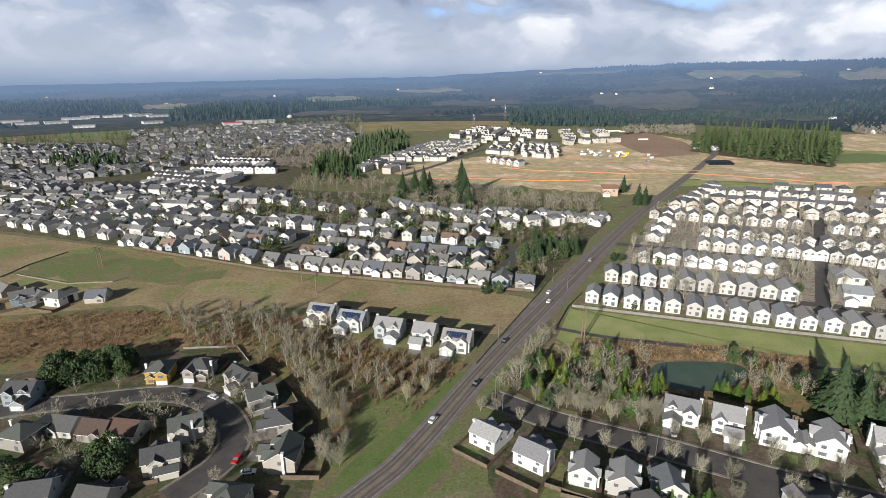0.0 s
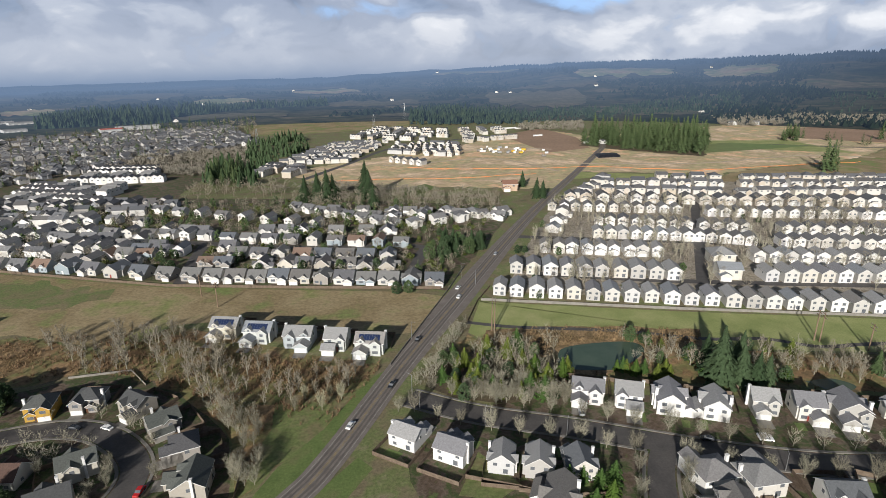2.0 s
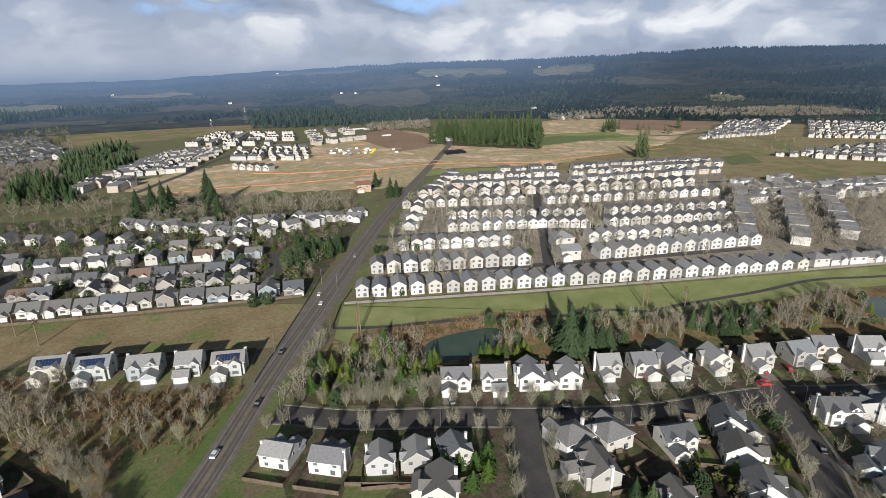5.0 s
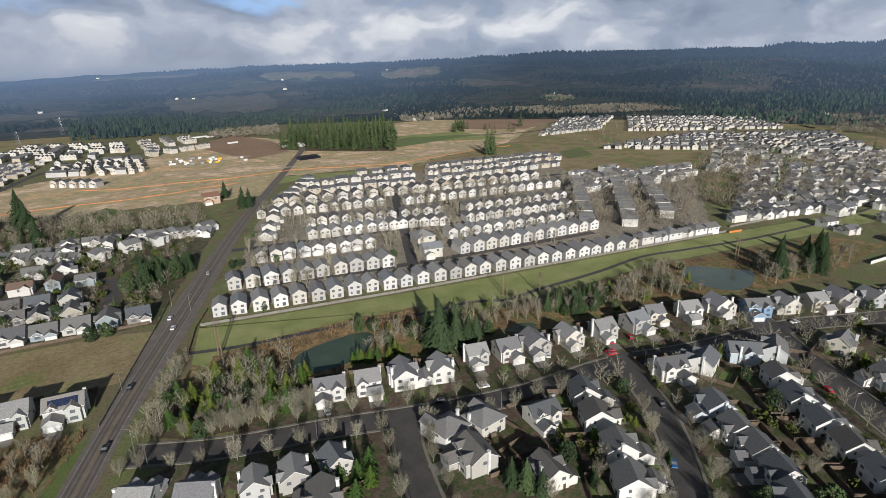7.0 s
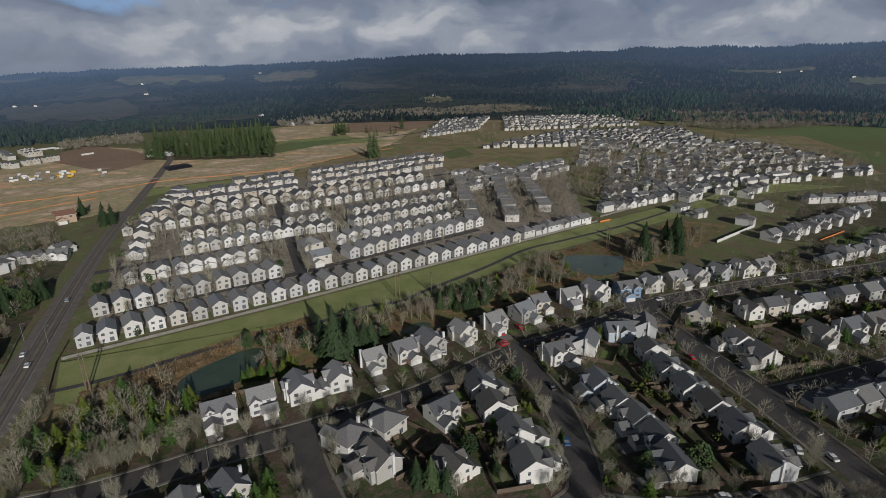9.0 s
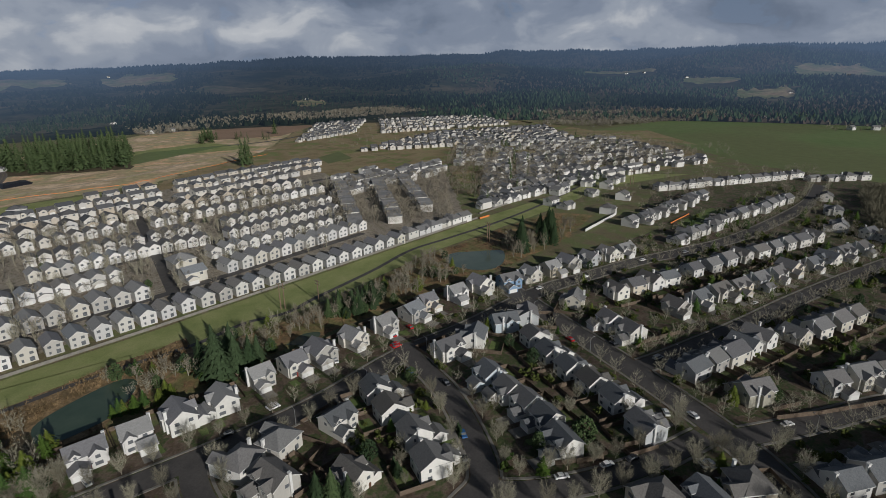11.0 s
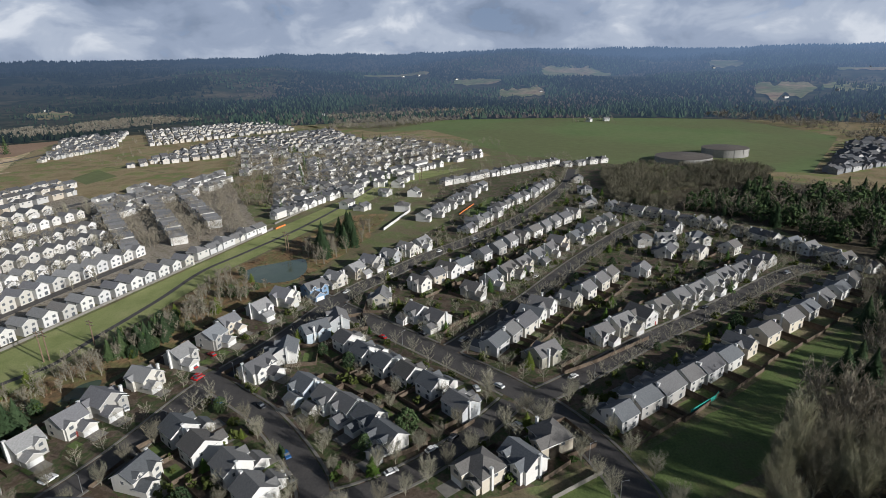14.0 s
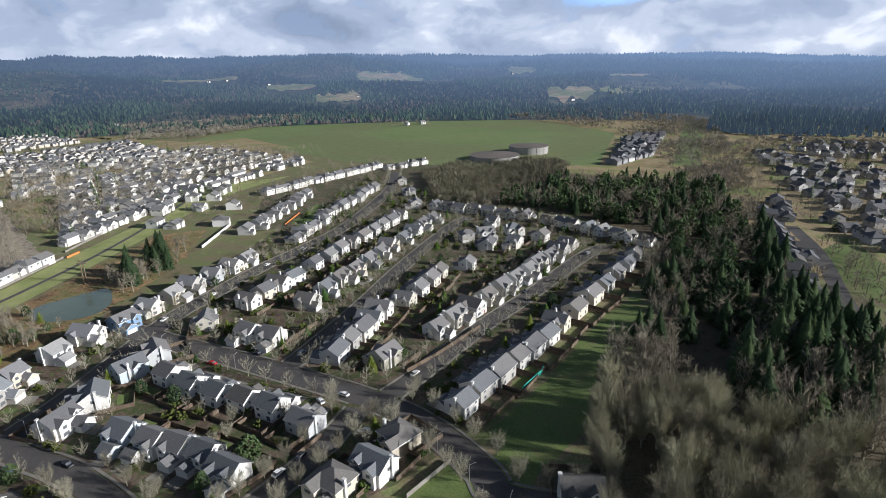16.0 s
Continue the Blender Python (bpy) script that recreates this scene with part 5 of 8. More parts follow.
# paint on the main road
for off, name, mat, lab in ((0.25, "road_line", "yellow", "double yellow centre line"), (-0.25, "road_line", "yellow", "double yellow centre line"), (3.6, "road_line", "paint", "white edge line"), (-3.6, "road_line", "paint", "white edge line")):
    bm = bmesh.new()
    ribbon_mesh(bm, road_line[:64], 0.07, 0.06, 0.076, off)
    tagged(new(name, mesh_of(name, bm, mat)), lab + " on the main road", "road marking", kind="structure")
for off in (-2.75, -1.25, 1.25, 2.75):
    bm = bmesh.new()
    ribbon_mesh(bm, road_line[:72], [0.38 + 0.12 * noise.noise(Vector((p.x * 0.05, p.y * 0.05, off))) for p in road_line[:72]], 0.06, 0.0735, off)
    tagged(new("wheel_track", mesh_of("wheel_track", bm, "track")), "dark polished wheel track worn into the main road", "road marking", kind="structure")
ribbon("path", [(59.1, 239.4), (79.4, 229.9), (106.8, 221.6), (130.2, 213.8), (161.9, 199.1), (187.9, 193.3), (206.4, 181.7), (228.1, 179.3), (276.5, 171.9), (320.8, 167.8), (355.7, 154.6), (413.3, 133.6), (494.9, 112.6), (606.7, 92.4)], 1.5, 0.07, "asphalt", "narrow dark asphalt footpath across the grass", "path")

# ---- houses ----
G1, G2, G3 = "houses along the grass strip", "houses of the white block", "houses of the tan block"
row(P_NARROW, 86.2, 273.2, 331.7, 185.1, 27, -1, G1, walls=WALL_WHITE, roofs=ROOF_PALE)
row(P_FAR, 347.2, 182.1, 403.2, 162.1, 6, -1, G1, walls=WALL_WHITE)
row(P_NARROW, 106.1, 303.4, 192.5, 273.6, 10, -1, G2, walls=WALL_WHITE, roofs=ROOF_PALE, size=1.07)
row(P_NARROW, 244.3, 258.1, 353.0, 231.4, 12, -1, G2, walls=WALL_WHITE, roofs=ROOF_PALE, size=1.07)
row(P_NARROW2, 138.2, 337.5, 206.0, 312.2, 9, 1, G2, walls=WALL_WHITE, roofs=ROOF_PALE, size=1.0)
row(P_NARROW2, 262.0, 289.0, 361.3, 257.7, 12, 1, G2, walls=WALL_WHITE, roofs=ROOF_PALE, size=1.0)
row(P_NARROW2, 187.0, 358.5, 245.3, 337.4, 8, -1, G2, walls=WALL_WHITE, roofs=ROOF_PALE, size=1.0)
row(P_NARROW2, 253.0, 334.1, 282.0, 318.7, 5, -1, G2, walls=WALL_WHITE, roofs=ROOF_PALE, size=1.0)
row(P_NARROW2, 301.2, 310.6, 391.4, 281.1, 12, -1, G2, walls=WALL_WHITE, roofs=ROOF_PALE, size=1.0)
row(P_NARROW2, 203.7, 391.3, 262.7, 362.5, 8, 1, G2, walls=WALL_WHITE, roofs=ROOF_PALE, size=1.0)
row(P_NARROW2, 273.1, 358.1, 299.9, 346.7, 4, 1, G2, walls=WALL_WHITE, roofs=ROOF_PALE, size=1.0)
row(P_NARROW2, 324.5, 336.3, 417.6, 306.5, 11, 1, G2, walls=WALL_WHITE, roofs=ROOF_PALE, size=1.0)
row(P_NARROW2, 184.9, 442.0, 282.1, 407.3, 11, -1, G2, walls=WALL_WHITE, roofs=ROOF_PALE, size=1.0)
row(P_NARROW2, 304.6, 393.0, 457.7, 343.7, 16, -1, G2, walls=WALL_WHITE, roofs=ROOF_PALE, size=1.0)
row(P_FAR, 160.5, 378.1, 185.9, 419.4, 3, 1, G2, walls=WALL_WHITE)
row(P_TAN, 215, 472, 340, 427, 10, 1, G3, walls=WALL_TAN, roofs=ROOF_DARK, size=1.1)
row(P_TAN, 345, 425, 474, 387, 11, 1, G3, walls=WALL_TAN, roofs=ROOF_DARK, size=1.1)
row(P_FAR, 264, 493, 359, 462, 8, -1, G3, walls=WALL_TAN, roofs=ROOF_DARK, size=1.1)
row(P_FAR, 384, 452, 552, 417, 11, -1, G3, walls=WALL_TAN, roofs=ROOF_DARK, size=1.1)
row(P_FAR, 282, 528, 384, 495, 8, 1, G3, walls=WALL_TAN, roofs=ROOF_DARK, size=1.1)
row(P_FAR, 412, 486, 590, 444, 12, 1, G3, walls=WALL_TAN, roofs=ROOF_DARK, size=1.1)
row(P_FAR, 351, 539, 403, 522, 4, -1, G3, walls=WALL_TAN, roofs=ROOF_DARK, size=1.1)
row(P_FAR, 438, 514, 602, 470, 12, -1, G3, walls=WALL_TAN, roofs=ROOF_DARK, size=1.1)
row(P_FAR, 227, 480, 287, 550, 5, 1, G3, walls=WALL_TAN, roofs=ROOF_DARK, size=1.1)
put_house(P_FAR[2], 236.8, 289.8, -110, "", "large pale clubhouse with hipped grey roof", [(0.66, 0.63, 0.56)], ROOF_PALE, 1.3)
put_house(P_FAR[1], 224.2, 266.3, -110, "", "pale clubhouse wing with grey roof", [(0.66, 0.63, 0.56)], ROOF_PALE, 1.15)

# north side of the street with the pond behind
G4 = "houses along the street"
row(P_FRONT, 89.3, 168.0, 128.6, 148.9, 4, 1, G4, walls=WALL_WHITE, roofs=ROOF_PALE, jit=0.9)
row(P_FRONT, 147.3, 146.9, 173.5, 136.4, 3, 1, G4, roofs=ROOF_PALE, jit=0.9)
row(P_FRONT, 189.5, 130.6, 223.8, 118.8, 3, 1, G4, walls=WALL_WHITE, roofs=ROOF_PALE, jit=0.9)
row(P_FRONT, 239.3, 115.7, 270.0, 98.6, 3, 1, G4, roofs=ROOF_PALE, jit=0.9)
put_house(P_FRONT[0], 282.0, 85.1, -130, G4, "light blue two-storey house with white trim", [(0.22, 0.34, 0.50)])
row(P_FRONT, 296.8, 77.4, 363.8, 31.8, 6, 1, G4, roofs=ROOF_PALE, jit=0.9)
# south side
row(P_FRONT, 18.8, 155.4, 31.5, 145.1, 2, -1, G4, walls=WALL_WHITE, roofs=ROOF_PALE, jit=0.5, size=0.88)
row(P_TIGHT[:2], 46.3, 138.9, 56.7, 134.7, 2, -1, G4, walls=WALL_WHITE, roofs=ROOF_PALE, jit=0.5, size=0.85)
put_house(P_TIGHT[1], 68.6, 130.9, 80, G4, "", WALL_MIX, ROOF_GREY, 0.85)
put_house(P_SUB[4], 56.8, 117.7, 60, G4)
put_house(P_SUB[3], 104.7, 117.9, 90, G4)
put_house(P_SUB[2], 117.2, 113.1, 88, G4)
put_house(P_SUB[0], 102.3, 102.6, 165, G4)
PALE = [(0.74, 0.73, 0.70), (0.72, 0.70, 0.65), (0.76, 0.75, 0.73), (0.66, 0.63, 0.56)]
for k, x, y, a in ((0, 156.3, 99.1, -38), (3, 147.5, 88.0, -38), (0, 138.5, 73.5, -40), (1, 127.6, 62.7, -42)):
    put_house(P_SIDE[k], x, y, a, G4, "", PALE, ROOF_UNLIT)
put_house(P_SUB[0], 135.6, 102.0, -105, G4, "", PALE, ROOF_UNLIT, 0.9)
put_house(P_SUB[4], 113.8, 82.3, -110, G4, "", PALE, ROOF_UNLIT, 0.88)
# between the side street and the curved road
G5 = "houses by the curved road"
put_house(P_SUB[1], 196.8, 86.4, -120, G5)
put_house(P_SUB[0], 211.2, 79.7, 100, G5)
put_house(P_SIDE[1], 183.0, 62.6, 140, G5, "pale blue two-storey house with low garage and grey roof", [(0.50, 0.56, 0.62)])
for k, x, y, a in ((0, 175.4, 52.3, 140), (3, 170.0, 43.5, 140), (2, 163.4, 34.8, 140)):
    put_house(P_SIDE[k], x, y, a, G5, "", PALE, ROOF_UNLIT, 0.94)
put_house(P_SUB[1], 153.0, 27.6, 135, G5, "", PALE, ROOF_UNLIT, 0.95)
for k, x, y, a in ((1, 220.8, 54.6, -44), (0, 209.6, 44.6, -44), (1, 200.0, 34.2, -44), (3, 192.8, 24.2, -44), (0, 184.6, 14.0, -44)):
    put_house(P_SIDE[k], x, y, a, G5, "", PALE, ROOF_UNLIT, 0.96)
put_house(P_SUB[1], 171.8, 2.8, -46, G5, "", WALL_MIX, ROOF_GREY, 0.92)
put_house(P_FRONT[3], 230.4, 71.7, 130, G5, "pale blue two-storey house with grey roof", [(0.52, 0.60, 0.66)])
put_house(P_FRONT[0], 241.9, 63.8, 110, G5)
put_house(P_SUB[3], 153.4, -26.3, 120, G5, "", [(0.50, 0.45, 0.36)])
put_house(P_SUB[0], 142.2, -16.0, 130, G5, "", [(0.74, 0.72, 0.68)])
put_house(P_SUB[2], 138.3, -3.5, 130, G5)
put_house(P_SUB[1], 113.0, -71.6, 160, G5, "", WALL_MIX, ROOF_DARK)
# beyond the curved road
G6 = "houses of the long rows"
row(P_SUB, 270.2, 46.1, 270.2, 46.1, 1, 1, G6, walls=WALL_TAN, jit=0.9)
put_house(P_SIDE[0], 250.0, 25.4, 136, G6, "", PALE)
put_house(P_SIDE[3], 242.0, 14.7, 136, G6, "", PALE)
row(P_FRONT, 289.4, 27.1, 318.3, 3.0, 4, -1, G6, jit=0.9)
row(P_FRONT, 338.0, -9.7, 437.0, -84.4, 9, -1, G6, walls=WALL_WHITE, jit=0.9)
row(P_FRONT, 279.4, -3.3, 360.3, -62.7, 7, 1, G6, jit=0.9)
row(P_FRONT, 373.1, -74.2, 418.7, -108.6, 4, 1, G6, jit=0.9)
row(P_FRONT, 217.9, -10.9, 256.6, -37.8, 5, -1, G6, walls=WALL_WHITE, jit=0.9)
row(P_FRONT, 264.6, -52.4, 300.1, -80.5, 4, -1, G6, walls=WALL_TAN, jit=0.9)
put_house(P_SUB[5], 208.5, -31.9, 130, G6, "", [(0.45, 0.43, 0.36)])
row(P_FRONT, 306.9, -101.0, 340.9, -126.1, 2, -1, G6, jit=0.9)
row(P_FRONT, 226.2, -58.7, 322.5, -178.8, 11, 1, G6, walls=WALL_WHITE, jit=0.9)
row(P_FRONT, 166.5, -52.1, 205.6, -103.7, 6, -1, "houses along the lawn", walls=WALL_WHITE, jit=0.9)
row(P_FRONT, 215.2, -115.7, 287.3, -207.9, 7, -1, "houses along the lawn", walls=WALL_MIX, jit=0.9)
row(P_FAR[:1] + P_SUB[:2] + P_SUB[4:], 460.5, -122.8, 400.6, -184.8, 8, -1, G6, jit=2.2, size=0.88)
row(P_FAR[:1] + P_SUB[:2] + P_SUB[4:], 384.3, -193.9, 311.7, -233.1, 8, -1, G6, jit=2.2, size=0.88)
row(P_FAR + P_SUB[:4], 365.2, -117.7, 367.2, -156.0, 3, 1, G6, jit=2.2)
row(P_FAR + P_SUB[:4], 402.3, 0.7, 558.6, -82.6, 12, -1, G6, jit=2.2)
row(P_FAR + P_SUB[:4], 434.4, 33.6, 550.3, -14.1, 9, 1, G6, jit=2.2)
row(P_FAR + P_SUB[:4], 575.2, 22.5, 687.8, -109.0, 16, -1, G6, jit=2.2)
row(P_FAR + P_SUB[:4], 669.6, -121.4, 695.3, -170.8, 4, -1, G6, jit=2.2)
row(P_FAR + P_SUB[:4], 576.1, -119.0, 470.1, -109.2, 3, 1, G6, jit=2.2)
for k, x, y, a in ((1, 392.0, -150.0, 130), (2, 346.0, -170.0, 40), (0, 338.0, -146.0, 130)):
    put_house(P_SIDE[k], x, y, a, G6, "", PALE)
put_house(P_FAR[2], 469.0, 57.1, -100, G6)
put_house(P_FAR[1], 524.6, 51.3, -100, G6)

# grass beside and behind the houses
lawn_rng = random.Random(77)
for o in [o for o in bpy.data.objects if o.get("category") == "house" and o.get("group") in (G4, G5, G6) and o.location.length < 330]:
    for ly, w, d in ((9.2, 9.0, 4.6), (-9.4, 3.6, 5.0)):
        if lawn_rng.random() < 0.62:
            cx = lawn_rng.uniform(-1.5, 1.5) if ly > 0 else lawn_rng.choice((-4.6, 4.6))
            w, d = w * lawn_rng.uniform(0.6, 1.0), d * lawn_rng.uniform(0.7, 1.1)
            quad = [o.matrix_basis @ Vector((cx + a * w / 2, ly + b * d / 2, 0)) for a, b in ((-1, -1), (1, -1), (1, 1), (-1, 1))]
            if not any(on_street(p.xy, -1, 1.0) for p in quad):
                sheet("lawn", [p.xy for p in quad], "lawn", 0.041, "small green lawn beside a house", "lawn", rough=0.35, seed=lawn_rng.randint(0, 9999))

# west of the main road
G7 = "houses along the winter field"
row(P_COT, 53.4, 294.0, -86.2, 332.6, 12, -1, G7, walls=WALL_OLD, roofs=ROOF_OLD)
row(P_COT, -102.0, 338.5, -214.6, 382.8, 8, -1, G7, walls=WALL_OLD, roofs=ROOF_OLD)
row(P_LOW, -240.9, 397.8, -349.9, 439.8, 7, 1, G7, walls=WALL_OLD, roofs=ROOF_OLD)
G8 = "houses of the western quarter"
row(P_COT, 31.5, 342.0, -65.1, 369.7, 8, -1, G8, walls=WALL_OLD, roofs=ROOF_OLD)
row(P_LOW, -104.2, 384.5, -172.1, 402.8, 6, -1, G8, walls=WALL_OLD, roofs=ROOF_OLD)
row(P_LOW, 43.7, 368.6, -77.4, 407.1, 9, 1, G8, walls=WALL_OLD, roofs=ROOF_OLD)
row(P_LOW, -94.5, 417.2, -165.9, 440.1, 6, 1, G8, walls=WALL_OLD, roofs=ROOF_OLD)
row(P_FAR, 43.8, 422.2, -33.0, 492.7, 8, -1, G8, walls=WALL_OLD, roofs=ROOF_OLD)
row(P_LOW, -15.6, 431.2, -150.1, 508.5, 8, 1, G8, walls=WALL_OLD, roofs=ROOF_OLD)
row(P_LOW, -185.6, 404.8, -370.8, 482.0, 10, 1, G8, walls=WALL_OLD, roofs=ROOF_OLD)
row(P_LOW, -178.2, 442.4, -338.2, 508.9, 9, -1, G8, walls=WALL_OLD, roofs=ROOF_OLD)
row(P_LOW, -154.2, 469.9, -321.5, 544.7, 8, 1, G8, walls=WALL_OLD, roofs=ROOF_OLD)
row(P_FAR, 59.9, 415.0, 137.3, 436.3, 5, 1, G8, walls=WALL_OLD, roofs=ROOF_DARK)
row(P_FAR, 92.4, 445.3, 131.0, 422.5, 3, 1, G8, walls=WALL_OLD, roofs=ROOF_DARK)
G9 = "houses with solar roofs by the main road"
for spot in ((-54.6, 252.2, P_SOLAR, -106), (-38.6, 243.9, P_SOLAR, -106), (-20.3, 235.4, P_SUB[1], -106), (-3.5, 229.4, P_SIDE[0], -106), (11.0, 222.0, P_SOLAR, -106)):
    put_house(spot[2], spot[0], spot[1], spot[3], G9, "", [(0.42, 0.46, 0.48), (0.58, 0.55, 0.46), (0.50, 0.52, 0.50)], ROOF_PALE, 1.05)
for spot in ((-238.0, 290.4, P_COT[0], 60), (-219.5, 277.2, P_SUB[5], 40), (-214.2, 281.7, P_COT[1], 55), (-199.8, 276.6, P_SUB[2], 75), (-182.0, 280.7, P_COT[3], 100)):
    put_house(spot[2], spot[0], spot[1], spot[3], "houses by the winter field", "", WALL_OLD, ROOF_OLD, 0.9)
# cul-de-sac
G10 = "houses round the cul-de-sac"
# Darker walls and roofs carry the cloud shade here in their colour.
OLD_SHADED = WALL_OLD[:2] + WALL_OLD[3:6]
ROOF_CUL_SHADED = [(0.085, 0.088, 0.09), (0.11, 0.115, 0.11), (0.10, 0.108, 0.10), (0.09, 0.09, 0.095)]
put_house(P_SUB[3], -110.9, 200.1, -85, G10, "yellow two-storey house with grey roof", [(0.50, 0.31, 0.06)], ROOF_CUL_SHADED, 0.85)
for x, y, k, a, z in ((-95.0, 201.5, 2, -95, 0.85), (-76.7, 194.0, 1, -130, 0.85), (-64.5, 180.1, 4, -150, 0.85), (-54.1, 164.5, 3, -165, 0.88), (-47.8, 147.2, 0, 178, 0.95), (-84.6, 162.2, 4, 20, 0.88), (-85.9, 146.6, 5, 20, 0.9), (-156.1, 185.7, 1, -90, 0.9), (-138.1, 159.6, 2, 75, 0.9), (-115.9, 132.3, 0, 100, 0.9), (-58.4, 127.7, 2, 170, 0.9)):
    put_house(P_SUB[k], x, y, a, G10, "", OLD_SHADED, ROOF_CUL_SHADED, z)
for x, y, k, rc in ((-104.5, 162.5, 0, (0.10, 0.062, 0.05)), (-115.0, 162.8, 1, (0.10, 0.07, 0.058)), (-127.6, 166.0, 2, (0.09, 0.09, 0.09)), (-97.8, 131.3, 3, (0.09, 0.09, 0.09))):
    put_house(P_COT[k], x, y, 80, G10, "", OLD_SHADED, [rc], 0.88)
# more of the western quarter
block(P_COT[:4] + P_LOW, (47.1, 319.8), (-175.3, 380.1), (-209.4, 462.1), (41.7, 409.2), "houses of the western quarter", WALL_OLD, ROOF_OLD, 12.5, (17.0, 23.0), lost=0.25)
block(P_LOW, (-179.4, 389.9), (-360.6, 454.4), (-419.9, 535.9), (-192.6, 510.2), "houses of the western quarter", WALL_OLD, ROOF_OLD, 12.5, (17.0, 23.0), lost=0.15)
block(P_LOW + P_FAR[:1], (126.4, 414.3), (-11.7, 460.6), (-33.6, 504.1), (139.4, 443.5), "houses of the western quarter", WALL_OLD, ROOF_OLD, 13.0, (17.0, 23.0), lost=0.35)
# far quarters
G11, G12 = "houses of the eastern quarter", "houses of the new quarter"
row([P_TOWN], 359.0, 236.9, 465.3, 321.0, 5, 1, G11)
row([P_TOWN], 387.1, 216.5, 497.9, 296.4, 5, 1, G11)
row([P_TOWN], 428.7, 209.1, 525.4, 281.0, 5, -1, G11)
block(P_NARROW2 + P_NARROW2 + P_FAR[:1], (443.8, 163.0), (618.3, 89.8), (816.3, 165.4), (668.5, 233.5), G11, along=13.5, deep=(19.0, 31.0), jit=0.8, lost=0.2, turned=0.55)
block(P_NARROW2 + P_NARROW2 + P_FAR[:1], (610.8, 91.1), (772.5, -29.4), (960.6, 124.9), (887.4, 229.4), G11, along=13.5, deep=(19.0, 31.0), jit=0.8, lost=0.2, turned=0.5)
block(P_FAR, (438.0, 312.5), (595.7, 263.8), (659.1, 300.4), (498.9, 355.7), G11, WALL_WHITE)
block(P_FAR, (717.8, 453.1), (946.7, 177.7), (1123.2, 273.0), (972.6, 434.9), G12, along=13.0, deep=(18.0, 27.0), size=0.85)
block(P_FAR, (936.0, 546.3), (1153.2, 357.2), (1319.7, 477.1), (1157.6, 676.3), G12, size=0.75, along=12.0, deep=(22.0, 34.0))
block(P_FAR, (774.2, 618.5), (930.6, 600.8), (1158.0, 710.8), (1034.0, 767.1), G12, size=0.75, along=12.0, deep=(20.0, 30.0))
block(P_FAR, (475.6, 336.0), (547.3, 324.8), (599.2, 358.1), (519.6, 363.6), G11, WALL_WHITE)
block(P_FAR, (499.1, 151.4), (469.1, 82.7), (626.4, 53.8), (664.3, 194.3), G11, along=15.0, lost=0.5)
block(P_FAR, (649.7, 272.5), (630.3, 105.1), (895.5, 141.9), (918.9, 374.6), G11, along=15.0, lost=0.5)
# building site flats and houses
block([P_TOWN], (207.6, 888.5), (315.3, 919.6), (332.1, 1053.1), (237.0, 1056.5), G12, WALL_TAN, ROOF_DARK, 27.0, (30.0, 30.0), 0.85, lost=0.2)
block([P_TOWN], (28.3, 990.4), (193.9, 910.8), (227.1, 1061.4), (98.8, 1147.7), G12, WALL_WHITE, ROOF_DARK, 27.0, (28.0, 28.0), 0.85, lost=0.2)
block(P_NARROW2, (81.0, 801.6), (177.2, 745.9), (200.1, 876.8), (102.1, 908.7), G12, WALL_WHITE, ROOF_DARK, 11.0, (17.0, 25.0), 0.9, lost=0.2)
row(P_NARROW2, 79.8, 728.6, 111.9, 695.3, 5, 1, G12, walls=WALL_WHITE)
block([P_TOWN], (-96.4, 677.3), (-30.3, 648.1), (-31.1, 684.5), (-78.3, 717.1), G12, WALL_WHITE, ROOF_DARK, 25.0, (18.0, 18.0))
block(P_NARROW2, (-67.7, 741.1), (21.1, 736.5), (95.4, 926.8), (-0.0, 901.1), G12, WALL_WHITE, ROOF_DARK, 11.0, (17.0, 25.0), 0.9, lost=0.15)
# old town to the north-west
G13, G15 = "houses of the far town", "apartment rows of the far town"
block([P_TOWN], (-307.3, 590.0), (-205.9, 548.7), (-209.1, 631.6), (-313.8, 665.4), G15, WALL_WHITE, ROOF_GREY, 25.0, (19.0, 22.0), jit=0.3)
block([P_TOWN], (-286.5, 664.2), (-184.4, 659.7), (-209.5, 727.7), (-280.1, 740.2), G15, WALL_WHITE, ROOF_GREY, 24.0, (22.0, 26.0), jit=0.3)
block(P_LOW, (-393.0, 513.6), (-148.8, 504.2), (-135.8, 538.0), (-451.4, 595.9), G13, WALL_OLD, ROOF_OLD, 12.5, (18.0, 25.0))
block(P_FAR, (-364.7, 660.0), (-118.3, 956.3), (-203.4, 1254.7), (-580.6, 1095.7), G13, WALL_OLD, ROOF_DARK, 14.0, (22.0, 34.0), jit=3, lost=0.2)
block(P_FAR, (-463.8, 596.4), (-361.3, 659.8), (-492.1, 896.4), (-689.6, 906.5), G13, WALL_OLD, ROOF_DARK, 14.0, (20.0, 30.0), jit=3, lost=0.2)
block(P_FAR, (-445.6, 423.0), (-405.3, 530.8), (-660.4, 866.3), (-736.3, 724.8), G13, WALL_OLD, ROOF_DARK, 15.0, (22.0, 32.0), jit=3, lost=0.25)
